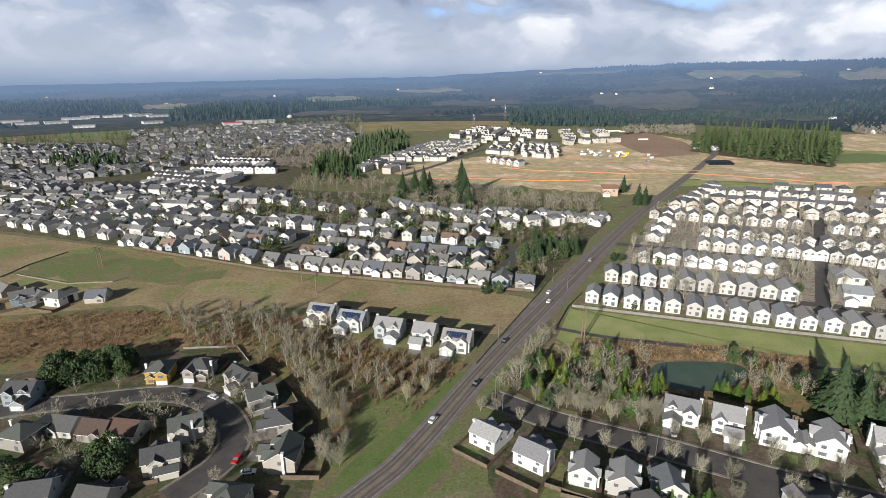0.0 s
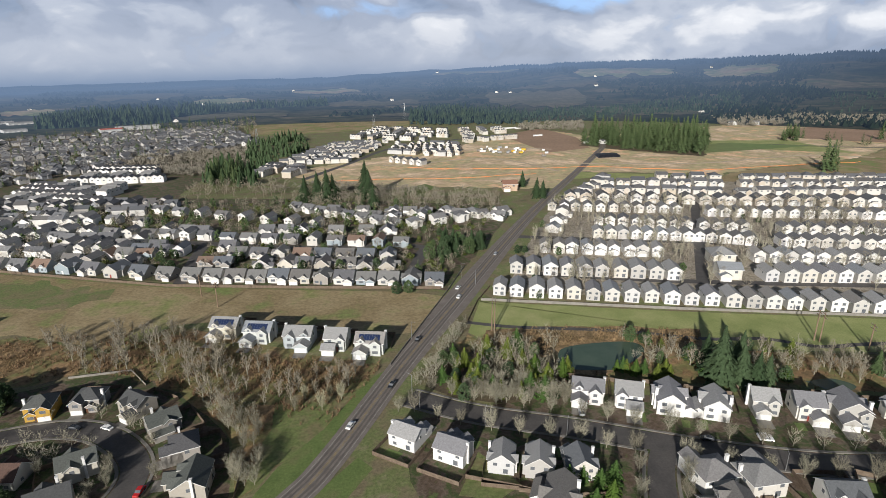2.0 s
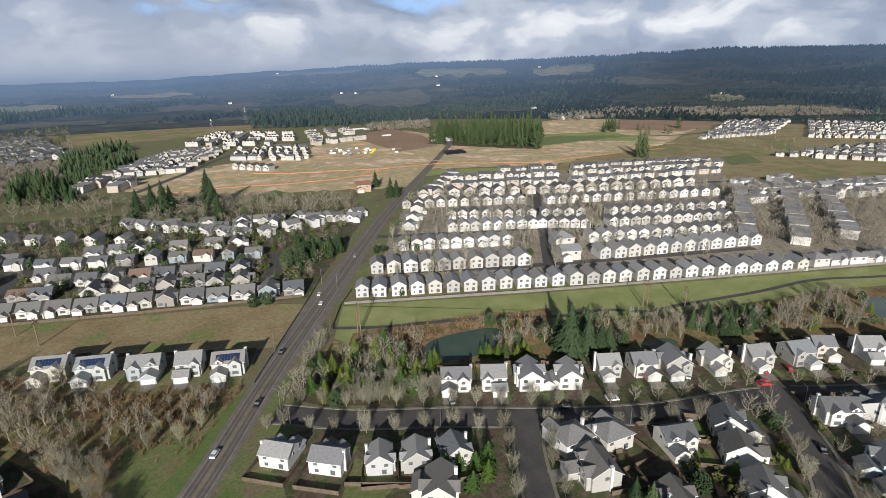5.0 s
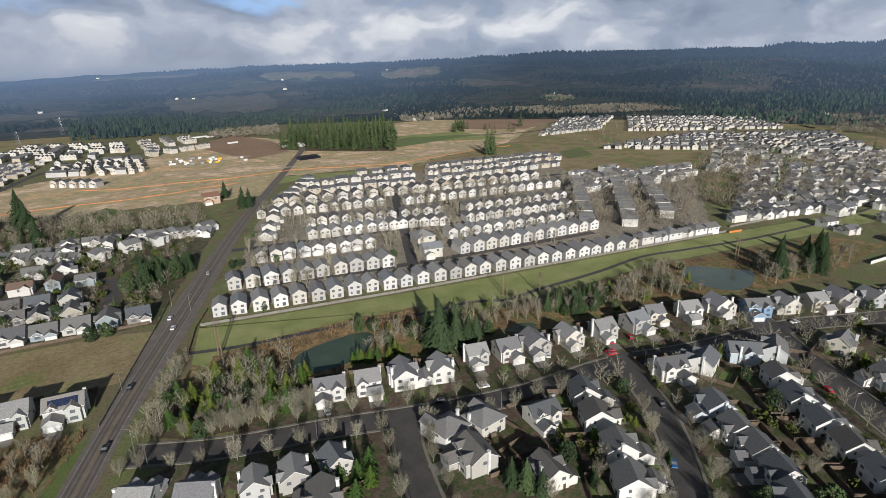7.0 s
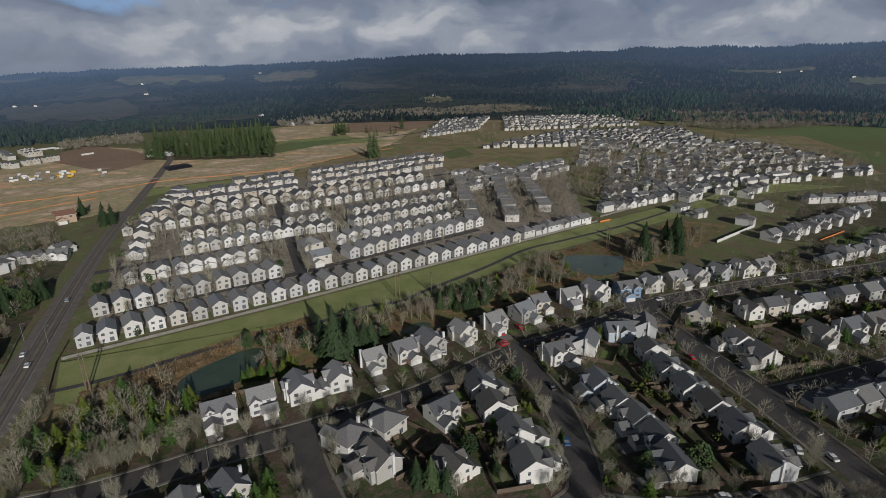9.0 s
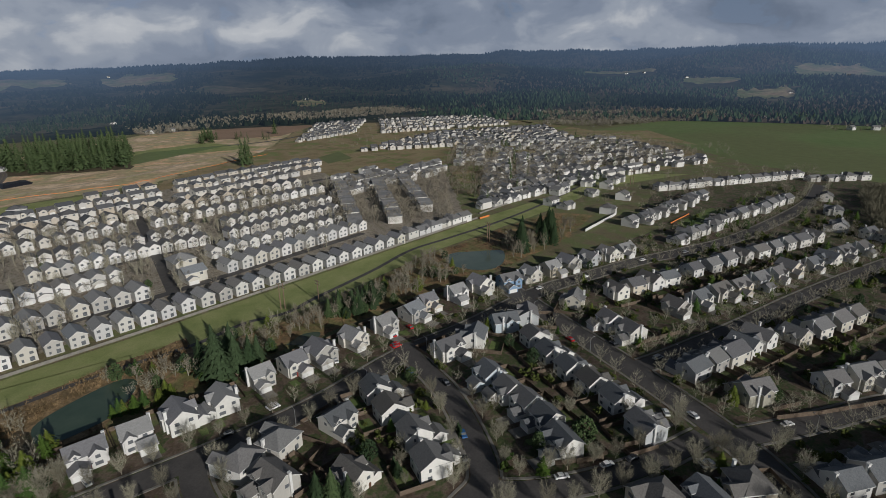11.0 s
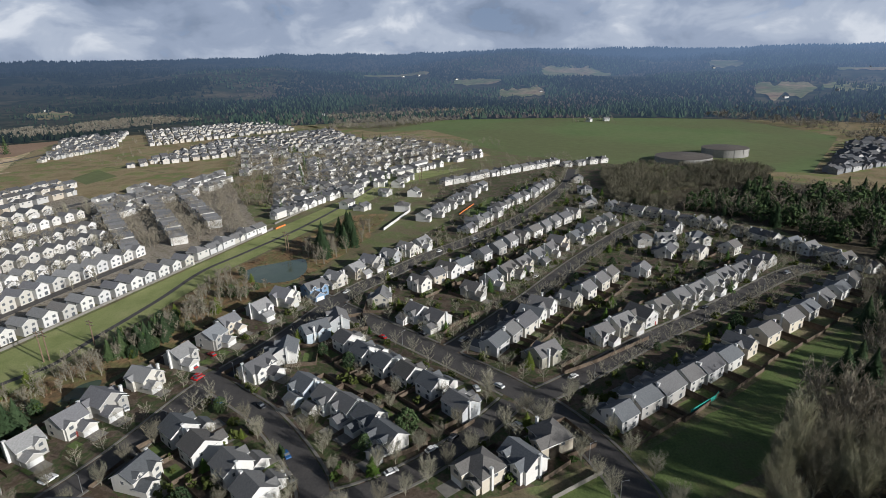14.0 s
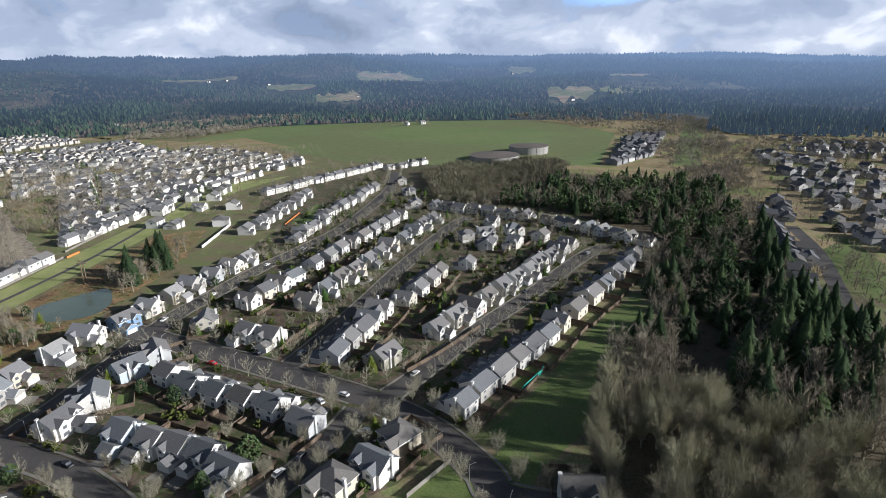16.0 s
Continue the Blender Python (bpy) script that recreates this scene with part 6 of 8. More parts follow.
# south-east quarter beyond the woods
G14 = "houses of the south-eastern quarter"
block(P_FAR, (368.4, -385.0), (203.0, -256.9), (200.3, -265.0), (380.0, -414.9), G14, WALL_OLD, ROOF_DARK, 14.0, (20.0, 26.0))
block(P_FAR, (300.8, -388.3), (241.9, -374.0), (438.7, -647.4), (628.5, -626.0), G14, WALL_OLD, ROOF_DARK, 15.0, (22.0, 32.0), jit=3, lost=0.35)
block(P_FAR, (589.2, -374.3), (646.6, -474.7), (826.8, -637.3), (854.8, -577.6), G14, WALL_OLD, ROOF_DARK, 13.0, (17.0, 25.0), jit=1)
block(P_FAR, (613.8, -659.9), (452.7, -710.2), (537.8, -835.9), (709.6, -758.9), G14, WALL_OLD, ROOF_DARK, 16.0, (22.0, 34.0), jit=3, lost=0.3)
# farms on the hills
for c in CLEAR:
    for i in range(1):
        a, r = rng.uniform(c[0], c[1]), rng.choice((c[2] - 15, c[3] + 10, (c[2] + c[3]) / 2))
        FAR_HOUSES.add(*flat_house(rng.choice(P_FAR)), pose(math.sin(radians(a)) * r, math.cos(radians(a)) * r, hill_height(a, r), 0, 0, rng.uniform(0, 360)) @ Matrix.Diagonal((0.9, 0.9, 0.9, 1)))
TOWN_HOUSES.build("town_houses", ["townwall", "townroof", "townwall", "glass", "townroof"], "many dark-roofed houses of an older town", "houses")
TAN_HOUSES.build("far_tan_houses", ["tanwall", "townroof", "trim", "glass", "trim"], "many distant cream houses with dark slate roofs", "houses")
WHITE_HOUSES.build("far_white_houses", ["whitewall", "paleroof", "trim", "glass", "trim"], "many distant white gabled houses in rows", "houses")
FAR_HOUSES.build("far_houses", ["farwall", "farroof", "trim", "glass", "trim"], "many distant gabled houses of the suburb", "houses")


# ---- trees ----
def tube(vs, fs, a, b, ra, rb, sides=3):
    d = (b - a).normalized()
    u = d.orthogonal().normalized()
    w = d.cross(u)
    n = len(vs)
    for p, r in ((a, ra), (b, rb)):
        for i in range(sides):
            k = 2 * math.pi * i / sides
            vs.append(p + (u * math.cos(k) + w * math.sin(k)) * r)
    for i in range(sides):
        j = (i + 1) % sides
        fs.append((n + i, n + j, n + sides + j, n + sides + i))


def blade(vs, fs, a, b, w, r):
    """A twig: a thin tapering sliver."""
    u = (b - a).cross(Vector((r.gauss(0, 1), r.gauss(0, 1), r.gauss(0, 1)))).normalized() * w
    n = len(vs)
    vs += [a - u, a + u, b]
    fs.append((n, n + 1, n + 2))


def bare_meshes(seed, h, limbs, twigs, spread, thick=1.0, fork=0.28, up=0.5, wood=None):
    """Trunk with limbs, and a crown of twigs, of a leafless tree."""
    r = random.Random(seed)
    tv, tf, cv, cf = [], [], [], []
    top = Vector((r.uniform(-0.3, 0.3), r.uniform(-0.3, 0.3), h * 0.72))
    base = Vector((0, 0, -0.2))
    mid = base.lerp(top, 0.45) + Vector((r.uniform(-0.15, 0.15), r.uniform(-0.15, 0.15), 0))
    rad = h * 0.016 * (wood or thick)
    tube(tv, tf, base, mid, rad * 1.3, rad * 0.8, 6)
    tube(tv, tf, mid, top, rad * 0.8, rad * 0.25, 5)
    ends = []
    for i in range(limbs):
        k = fork + (0.95 - fork) * i / limbs
        a = (base.lerp(mid, k / 0.45) if k < 0.45 else mid.lerp(top, (k - 0.45) / 0.55))
        az = i * 2.4 + r.uniform(-0.5, 0.5)
        out = spread * h * (0.42 - 0.22 * abs(k - 0.45)) * r.uniform(0.8, 1.15)
        b = a + Vector((math.cos(az) * out, math.sin(az) * out, h * up * r.uniform(0.35, 0.6) * (1.05 - k * 0.55)))
        b.z = min(b.z, h * 0.98)
        m = a.lerp(b, 0.5) + Vector((math.cos(az), math.sin(az), -0.4)) * out * 0.12
        tube(tv, tf, a, m, rad * 0.42, rad * 0.26, 4)
        tube(tv, tf, m, b, rad * 0.26, rad * 0.10, 3)
        ends += [(a, m), (m, b)]
    ends.append((mid.lerp(top, 0.5), top))
    for i in range(twigs):
        a, b = ends[i % len(ends)]
        p = a.lerp(b, r.uniform(0.1, 1.0))
        d = (b - a).normalized() + Vector((r.gauss(0, 0.5), r.gauss(0, 0.5), r.gauss(0.45, 0.4)))
        ln = h * r.uniform(0.10, 0.22)
        q = p + d.normalized() * ln
        blade(cv, cf, p, q, 0.0052 * h * thick, r)
        for _ in range(3):
            e_ = p.lerp(q, r.uniform(0.3, 1.0))
            blade(cv, cf, e_, e_ + (d.normalized() + Vector((r.gauss(0, 0.6), r.gauss(0, 0.6), r.gauss(0.2, 0.5)))).normalized() * ln * 0.62, 0.0042 * h * thick, r)
    return tv, tf, cv, cf


def fir_meshes(seed, h, rad, whorls=15, boughs=8, teeth=3, droop=0.25, low=0.08):
    """Trunk and drooping, toothed boughs of a conifer."""
    r = random.Random(seed)
    tv, tf, cv, cf = [], [], [], []
    tube(tv, tf, Vector((0, 0, -0.3)), Vector((0, 0, h * 0.97)), h * 0.014, 0.03, 6)
    for i in range(whorls):
        k = i / whorls
        z = h * (low + (0.99 - low) * k)
        rr = rad * min(1.0, (1 - k) * 1.35) ** 0.9 * r.uniform(0.78, 1.12) + 0.12
        for j in range(boughs):
            az = j * 2 * math.pi / boughs + i * 0.7 + r.uniform(-0.25, 0.25)
            ln = rr * r.uniform(0.55, 1.25)
            dx, dy = math.cos(az), math.sin(az)
            wd = ln * 0.36 + 0.12
            rise = h * 0.055
            n = len(cv)
            spine = []
            for t_ in range(teeth + 1):
                u = t_ / teeth
                spine.append(Vector((dx * ln * u, dy * ln * u, z + rise * (1 - u) - droop * ln * u * u)))
            for t_ in range(teeth):
                a, b = spine[t_], spine[t_ + 1]
                w = wd * (1 - t_ / teeth * 0.75) * r.uniform(0.8, 1.2)
                side = Vector((-dy, dx, 0)) * w
                m = a.lerp(b, 0.75) + Vector((0, 0, -0.14 * w - 0.05))
                n = len(cv)
                cv += [a, b, m + side, m - side]
                cf += [(n, n + 2, n + 1), (n, n + 1, n + 3)]
    return tv, tf, cv, cf


def clump_meshes(seed, h, rad, n, trunk=True, size=0.16, low=0.25):
    """Evergreen crown of many leafy clumps with gaps, on a short trunk."""
    r = random.Random(seed)
    tv, tf, cv, cf = [], [], [], []
    tube(tv, tf, Vector((0, 0, -0.2)), Vector((0, 0, h * 0.7)), h * 0.02, h * 0.008, 5)
    for i in range(n):
        a, k = r.uniform(0, 2 * math.pi), r.uniform(low, 1.0)
        prof = math.sin(math.pi * min(1, (k - low) / (1 - low) * 0.86 + 0.14)) ** 0.6
        rr = rad * prof * r.uniform(0.55, 1.08)
        c = Vector((math.cos(a) * rr, math.sin(a) * rr, h * k * r.uniform(0.93, 1.03)))
        s_ = rad * size * r.uniform(0.7, 1.5)
        b = len(cv)
        for d in ((1, 0, 0), (-1, 0, 0), (0, 1, 0), (0, -1, 0), (0, 0, 1), (0, 0, -1)):
            cv.append(c + Vector(d) * s_ * r.uniform(0.6, 1.3) + Vector((r.uniform(-.3, .3), r.uniform(-.3, .3), r.uniform(-.3, .3))) * s_)
        for x in (0, 1):
            for y in (2, 3):
                for z in (4, 5):
                    cf.append((b + x, b + y, b + z))
    return tv, tf, cv, cf


def fuzzy_meshes(seed, h, rad, n):
    """A leafless tree seen far off: trunk and a loose crown of upward twig blades."""
    r = random.Random(seed)
    tv, tf, cv, cf = [], [], [], []
    tube(tv, tf, Vector((0, 0, -0.2)), Vector((0, 0, h * 0.6)), h * 0.018, h * 0.006, 3)
    for i in range(n):
        a, u, v = r.uniform(0, 6.283), math.sqrt(r.random()), r.uniform(0.18, 0.86)
        e = rad * u * math.sqrt(max(0.08, 1 - (v * 1.9 - 0.95) ** 2))
        p = Vector((math.cos(a) * e, math.sin(a) * e, h * v))
        d = Vector((math.cos(a) * u * 0.8 + r.gauss(0, 0.3), math.sin(a) * u * 0.8 + r.gauss(0, 0.3), r.uniform(0.5, 1.1))).normalized()
        blade(cv, cf, p, p + d * h * r.uniform(0.12, 0.22), 0.0105 * h, r)
    return tv, tf, cv, cf


def tree_kind(name, made, crown, label, category="tree"):
    tv, tf, cv, cf = made
    t_me = raw("trunk", tv, tf, "bark_pale" if name == "bare_tree" else "bark")
    c_me = raw("crown", cv, cf, crown)
    v, f, mi = arrays(t_me)
    v2, f2, mi2 = arrays(c_me)
    return {"name": name, "trunk": t_me, "crown": c_me, "label": label, "category": category, "mat": crown,
            "flat": (np.concatenate([v, v2]), np.concatenate([f, f2 + len(v)]), np.concatenate([mi, mi2 + 1]))}


PILES = {}
LIMIT = {"bare_tree": 190, "fir_tree": 330, "shrub": 150, "evergreen_tree": 400, "cedar_tree": 400}


def plant(kind, x, y, s_, group="", turn=None, keep=True, z=0.0):
    """A tree of its own near the camera; far ones are joined."""
    turn = rng.uniform(0, 360) if turn is None else turn
    keep = keep and math.hypot(x, y) < LIMIT.get(kind["name"], 400)
    if not keep and kind in K_WOOD:
        kind = K_WOOD_FAR[K_WOOD.index(kind) % 2]
    elif not keep and kind in K_ROUND:
        kind = K_ROUND_FAR[K_ROUND.index(kind)]
    elif not keep and kind in K_STREET:
        kind = K_STREET_FAR[K_STREET.index(kind) % 2]
    m = pose(x, y, z, rng.uniform(-3, 3), rng.uniform(-3, 3), turn) @ Matrix.Diagonal((s_ * rng.uniform(0.9, 1.1), s_ * rng.uniform(0.9, 1.1), s_, 1))
    if not keep:
        PILES.setdefault((kind["name"], kind["mat"], kind["label"]), Pile()).add(*kind["flat"], m)
        return
    t_ = new(kind["name"])
    t_.matrix_basis = m
    for nm in ("trunk", "crown"):
        o = new(nm, kind[nm])
        o.parent = t_
    tagged(t_, kind["label"], kind["category"], group)


K_STREET = [tree_kind("bare_tree", bare_meshes(s_, 7.2, 24, 640, 0.66, 0.44, 0.14, 1.0, 0.8), "twig", "small leafless street tree with pale twigs") for s_ in (1, 2, 3)]
K_SLIM = [tree_kind("bare_tree", bare_meshes(s_, 13.0, 11, 80, 0.30, 1.2, 0.14, 1.0), "twig", "tall slender leafless tree with grey twigs") for s_ in (11, 12)]
K_WOOD = [tree_kind("bare_tree", bare_meshes(s_, 17.0, 34, 1000, 0.50, 0.38, 0.16, 1.05, 0.95), "twig_wood", "large leafless woodland tree with dense twigs") for s_ in (21, 22, 23)]
K_FIR = [tree_kind("fir_tree", fir_meshes(s_, 19.0, 5.0, 31, 10, 3, 0.34), "needle", "tall dark green fir tree") for s_ in (31, 32, 33)]
K_CEDAR = [tree_kind("cedar_tree", fir_meshes(s_, 9.0, 3.1, 12, 9, 2, 0.15, 0.02), "needle_bright", "bright green cedar tree") for s_ in (41, 42, 43)]
K_ROUND = [tree_kind("evergreen_tree", clump_meshes(s_, 10.0, 3.8, 330, True, 0.105, 0.08), "needle", "broad dark evergreen tree") for s_ in (51, 52)]
K_ROUND_FAR = [tree_kind("evergreen_tree", clump_meshes(s_, 10.0, 3.8, 70, True, 0.22, 0.08), "needle", "broad dark evergreen tree") for s_ in (53, 54)]
K_SHRUB = [tree_kind("shrub", clump_meshes(s_, 2.2, 1.4, 24, True, 0.34, 0.1), "shrub", "rounded green shrub in a garden bed", "shrub") for s_ in (61, 62, 63)]
K_WOOD_FAR = [tree_kind("bare_tree", bare_meshes(s_, 17.0, 9, 115, 0.48, 1.45, 0.16, 0.95), "twig_far", "large leafless woodland tree with dense twigs") for s_ in (24, 25)]
K_STREET_FAR = [tree_kind("bare_tree", bare_meshes(s_, 7.2, 10, 105, 0.80, 0.85, 0.12, 0.8), "twig", "small leafless street tree with pale twigs") for s_ in (4, 5)]
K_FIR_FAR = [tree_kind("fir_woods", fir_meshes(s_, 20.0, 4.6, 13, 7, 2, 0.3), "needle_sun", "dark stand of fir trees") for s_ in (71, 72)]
K_BARE_FAR = [tree_kind("bare_woods", bare_meshes(s_, 12.0, 6, 60, 0.85, 1.25, 0.2, 0.5), "twig_far", "stand of leafless trees") for s_ in (81, 82)]

K_MINI = [tree_kind("garden_woods", fuzzy_meshes(s_, 8.5, 2.6, 70), "twig_far", "stand of small leafless garden trees") for s_ in (83, 84)]
K_FUZZ = [tree_kind("garden_woods", fuzzy_meshes(s_, 11.0, 2.8, 95), "twig_far", "stand of small leafless garden trees") for s_ in (85, 86, 87)]
K_FIR_DIM = [tree_kind("fir_woods", fir_meshes(s_, 20.0, 4.8, 12, 7, 2, 0.3), "needle", "dark stand of fir trees") for s_ in (75, 76)]
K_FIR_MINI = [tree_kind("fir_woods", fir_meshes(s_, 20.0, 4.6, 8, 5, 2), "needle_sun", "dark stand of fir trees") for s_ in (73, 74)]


def in_pond(x, y):
    return any(inside((x, y), p) for p in PONDS)


def inside(p, poly):
    c = False
    j = len(poly) - 1
    for i in range(len(poly)):
        (xi, yi), (xj, yj) = poly[i], poly[j]
        if (yi > p[1]) != (yj > p[1]) and p[0] < (xj - xi) * (p[1] - yi) / (yj - yi) + xi:
            c = not c
        j = i
    return c


CELLS = {}
for s_ in SPOTS:
    for i in (-1, 0, 1):
        for j in (-1, 0, 1):
            CELLS.setdefault((int(s_[0] // 25) + i, int(s_[1] // 25) + j), []).append(s_)


def free(x, y, gap=1.0):
    return all((x - a) ** 2 + (y - b) ** 2 > (r + gap) ** 2 for a, b, r in CELLS.get((int(x // 25), int(y // 25)), ()))


def spires(name, mat, poly, n, h0, h1, seed, label, thin=0.2, twigs=30):
    """A far wood inside an outline: uneven tiered firs, or (thin over 0.3) rounded leafless crowns with loose twigs."""
    r = random.Random(seed)
    xs, ys = [p[0] for p in poly], [p[1] for p in poly]
    vs, fs, k = [], [], 0
    while k < n:
        x, y = r.uniform(min(xs), max(xs)), r.uniform(min(ys), max(ys))
        patch = noise.noise(Vector((x * 0.011, y * 0.011, seed)))
        if not inside((x, y), poly) or not free(x, y, 0.5) or patch < r.uniform(-0.75, -0.05):
            n -= 0.1
            continue
        k += 1
        far = math.hypot(x, y)
        base = hill_height(math.degrees(math.atan2(x, y)), far) if far > 1300 else 0.0
        h = (h0 + (h1 - h0) * r.random() ** 1.6) * (0.85 + 0.5 * patch) * r.choice((1.0, 1.0, 0.75, 0.55))
        o = r.uniform(0, 6.28)
        if thin > 0.3:
            w = h * r.uniform(0.42, 0.62)
            for i in range(twigs):
                a, e = r.uniform(0, 6.283), r.uniform(-0.3, 1.25)
                p = Vector((x + math.cos(a) * 0.12 * w, y + math.sin(a) * 0.12 * w, base + h * r.uniform(0.12, 0.45)))
                q = Vector((x + math.cos(a) * math.cos(e) * w, y + math.sin(a) * math.cos(e) * w, base + h * (0.55 + 0.45 * math.sin(e)) * r.uniform(0.85, 1.0)))
                blade(vs, fs, q, p, 0.78 / twigs * h, r)
            continue
        w = h * r.uniform(0.15, 0.25) + 0.6
        lean = (r.uniform(-0.03, 0.03) * h, r.uniform(-0.03, 0.03) * h)
        for z0, z1, ww in ((0.05, 0.55, 1.0), (0.3, 0.8, 0.78), (0.58, 1.0, 0.46)):
            b = len(vs)
            for i in range(5):
                e = w * ww * r.uniform(0.55, 1.3)
                vs.append((x + math.cos(o + i * 1.257) * e, y + math.sin(o + i * 1.257) * e, base + h * z0 * r.uniform(0.75, 1.25)))
            vs.append((x + lean[0] * z1, y + lean[1] * z1, base + h * z1))
            fs += [(b + i, b + (i + 1) % 5, b + 5) for i in range(5)]
            o += 0.6
    return tagged(new(name, raw(name, vs, fs, mat)), label, "woods", kind="stuff")


def scatter(kinds, poly, n, lo, hi, group="", keep=True, apart=3.0, gap=0.5, roads=True, seed=1):
    """Trees at random inside an outline, clear of houses and streets."""
    r = random.Random(seed)
    xs, ys = [p[0] for p in poly], [p[1] for p in poly]
    placed, tries = [], 0
    while len(placed) < n and tries < n * 30:
        tries += 1
        x, y = r.uniform(min(xs), max(xs)), r.uniform(min(ys), max(ys))
        if not inside((x, y), poly) or in_pond(x, y) or not free(x, y, gap) or any((x - a) ** 2 + (y - b) ** 2 < apart ** 2 for a, b in placed):
            continue
        if roads and on_street(Vector((x, y)), -1, 1.5):
            continue
        placed.append((x, y))
        plant(r.choice(kinds), x, y, r.uniform(lo, hi), group, None, keep)


# trees along the streets
for i, spacing, lo, hi in ((0, 9.0, 0.8, 1.3), (1, 10.0, 0.8, 1.2), (2, 11.5, 0.8, 1.15), (3, 9.5, 0.9, 1.4), (4, 8.5, 0.9, 1.3), (5, 8.5, 0.85, 1.3), (6, 8.5, 0.85, 1.3), (7, 14.0, 0.7, 1.0)):
    ln, hw = LINES[i]
    for sgn in (-1, 1):
        run = 4.0
        for a, b in zip(ln, ln[1:]):
            run += (b - a).length
            if run > spacing:
                run = rng.uniform(-1.5, 1.5)
                d = (b - a).normalized()
                q = b + Vector((d.y, -d.x)) * sgn * (hw + rng.uniform(2.2, 3.2))
                if not on_street(q, i, 1.0) and free(q.x, q.y, -3.0):
                    plant(rng.choice(K_STREET), q.x, q.y, rng.uniform(lo, hi), "street trees", None, q.length < 330)

# between the pond and the street
GR = [(30.3, 186.8), (32.4, 201.5), (57.4, 212.6), (90.2, 214.1), (90.3, 181.2), (80.4, 167.1), (57.4, 168.4), (40.4, 175.9)]
scatter(K_CEDAR, GR, 26, 0.75, 1.2, "cedars by the pond", True, 2.8, seed=5)
scatter(K_ROUND, GR, 12, 0.5, 0.75, "evergreens by the pond", True, 3, seed=55)
scatter(K_STREET, GR, 44, 0.9, 1.35, "bare trees by the pond", True, 2.4, seed=6)
scatter(K_STREET, [(42.0, 176.5), (57.4, 169.4), (79.0, 163.5), (82.0, 169.0), (58.0, 174.5), (44.0, 181.0)], 20, 0.85, 1.1, "bare trees by the pond", True, 2.0, seed=206)
for x, y, s_ in ((142.1, 164.3, 1.3), (150.4, 162.2, 0.95), (145.4, 177.2, 0.8), (155.5, 160.3, 0.8), (157.0, 172.5, 0.95), (161.2, 160.9, 0.7)):
    plant(rng.choice(K_FIR), x, y, s_, "firs by the grass strip")
for x, y in ((111.0, 181.5), (114.5, 178.1), (126.9, 176.5), (121.3, 173.1)):
    plant(rng.choice(K_CEDAR), x, y, 0.8, "cedars by the pond")
for x, y, s_ in ((58.5, 124.3, 0.75), (62.7, 125.3, 0.85), (67.6, 125.8, 0.7), (71.5, 122.5, 0.8), (76.2, 123.0, 0.95), (72.8, 117.3, 0.85), (66.4, 115.6, 0.8), (60.6, 122.0, 0.8), (109.1, 182.7, 0.6), (112.1, 180.7, 0.7), (115.3, 179.1, 0.65), (118.8, 178.4, 0.75), (126.7, 173.1, 0.7)):
    plant(rng.choice(K_CEDAR), x, y, s_, "cedars by the houses")
scatter(K_FIR, [(204.9, 168.2), (241.5, 148.3), (224.3, 140.3), (201.1, 157.7)], 13, 0.45, 0.65, "firs by the grass strip", True, 2.5, seed=7)
scatter(K_WOOD, [(176.1, 172.7), (219.6, 154.2), (316.4, 149.0), (301.5, 124.3), (241.5, 138.1), (202.1, 148.0)], 22, 0.45, 0.6, "bare trees by the grass strip", True, 3, seed=8)
BELT = [(104.0, 196.0), (150.0, 166.0), (228.0, 136.0), (292.0, 116.0), (318.0, 138.0), (244.0, 160.0), (176.0, 186.0), (124.0, 207.0)]
scatter(K_WOOD, BELT, 60, 0.34, 0.55, "bare trees by the grass strip", True, 3, seed=401)
scatter(K_ROUND, BELT, 24, 0.45, 0.85, "evergreens by the grass strip", True, 4, seed=402)
scatter(K_CEDAR, BELT, 16, 0.6, 1.0, "cedars by the pond", True, 4, seed=403)
scatter(K_STREET, BELT, 50, 0.7, 1.2, "bare trees by the grass strip", True, 2.5, seed=404)
scatter(K_FIR, [(360.3, 112.4), (411.1, 90.6), (369.9, 73.2), (338.1, 97.6)], 11, 0.8, 1.05, "firs behind the houses", True, 3, seed=9)
scatter(K_WOOD, [(343.2, 127.7), (418.1, 96.8), (417.2, 64.7), (356.4, 74.4), (315.0, 98.5)], 22, 0.5, 0.75, "bare trees behind the houses", True, 3, seed=10)
scatter(K_ROUND, [(52.7, 333.2), (92.5, 331.9), (99.8, 360.6), (60.7, 361.9)], 9, 0.9, 1.4, "evergreens by the main road", True, 3.5, gap=-4, seed=11)
scatter(K_FIR, [(52.7, 333.2), (92.5, 331.9), (99.8, 360.6), (60.7, 361.9)], 8, 0.55, 0.85, "evergreens by the main road", True, 4, gap=-4, seed=211)
for x, y, s_ in ((29.6, 282.8, 0.75), (36.5, 282.6, 0.75), (117.0, 334.3, 0.6), (122.5, 334.2, 0.5), (142.8, 325.0, 0.55), (104.2, 259.5, 0.45), (-318.3, 505.0, 1.0), (-327.5, 498.8, 0.9)):
    plant(rng.choice(K_ROUND), x, y, s_, "evergreens by the houses")
for x, y, s_ in ((-28.0, 516.7, 1.35), (-15.7, 521.0, 1.50), (-6.4, 515.9, 1.65), (-1.0, 520.5, 1.35), (28.1, 524.2, 1.88), (31.6, 519.2, 1.50), (33.2, 485.2, 1.05), (191.7, 538.1, 0.90), (187.2, 485.8, 1.05), (193.3, 485.6, 0.90)):
    plant(rng.choice(K_FIR), x, y, s_, "tall firs beyond the houses")
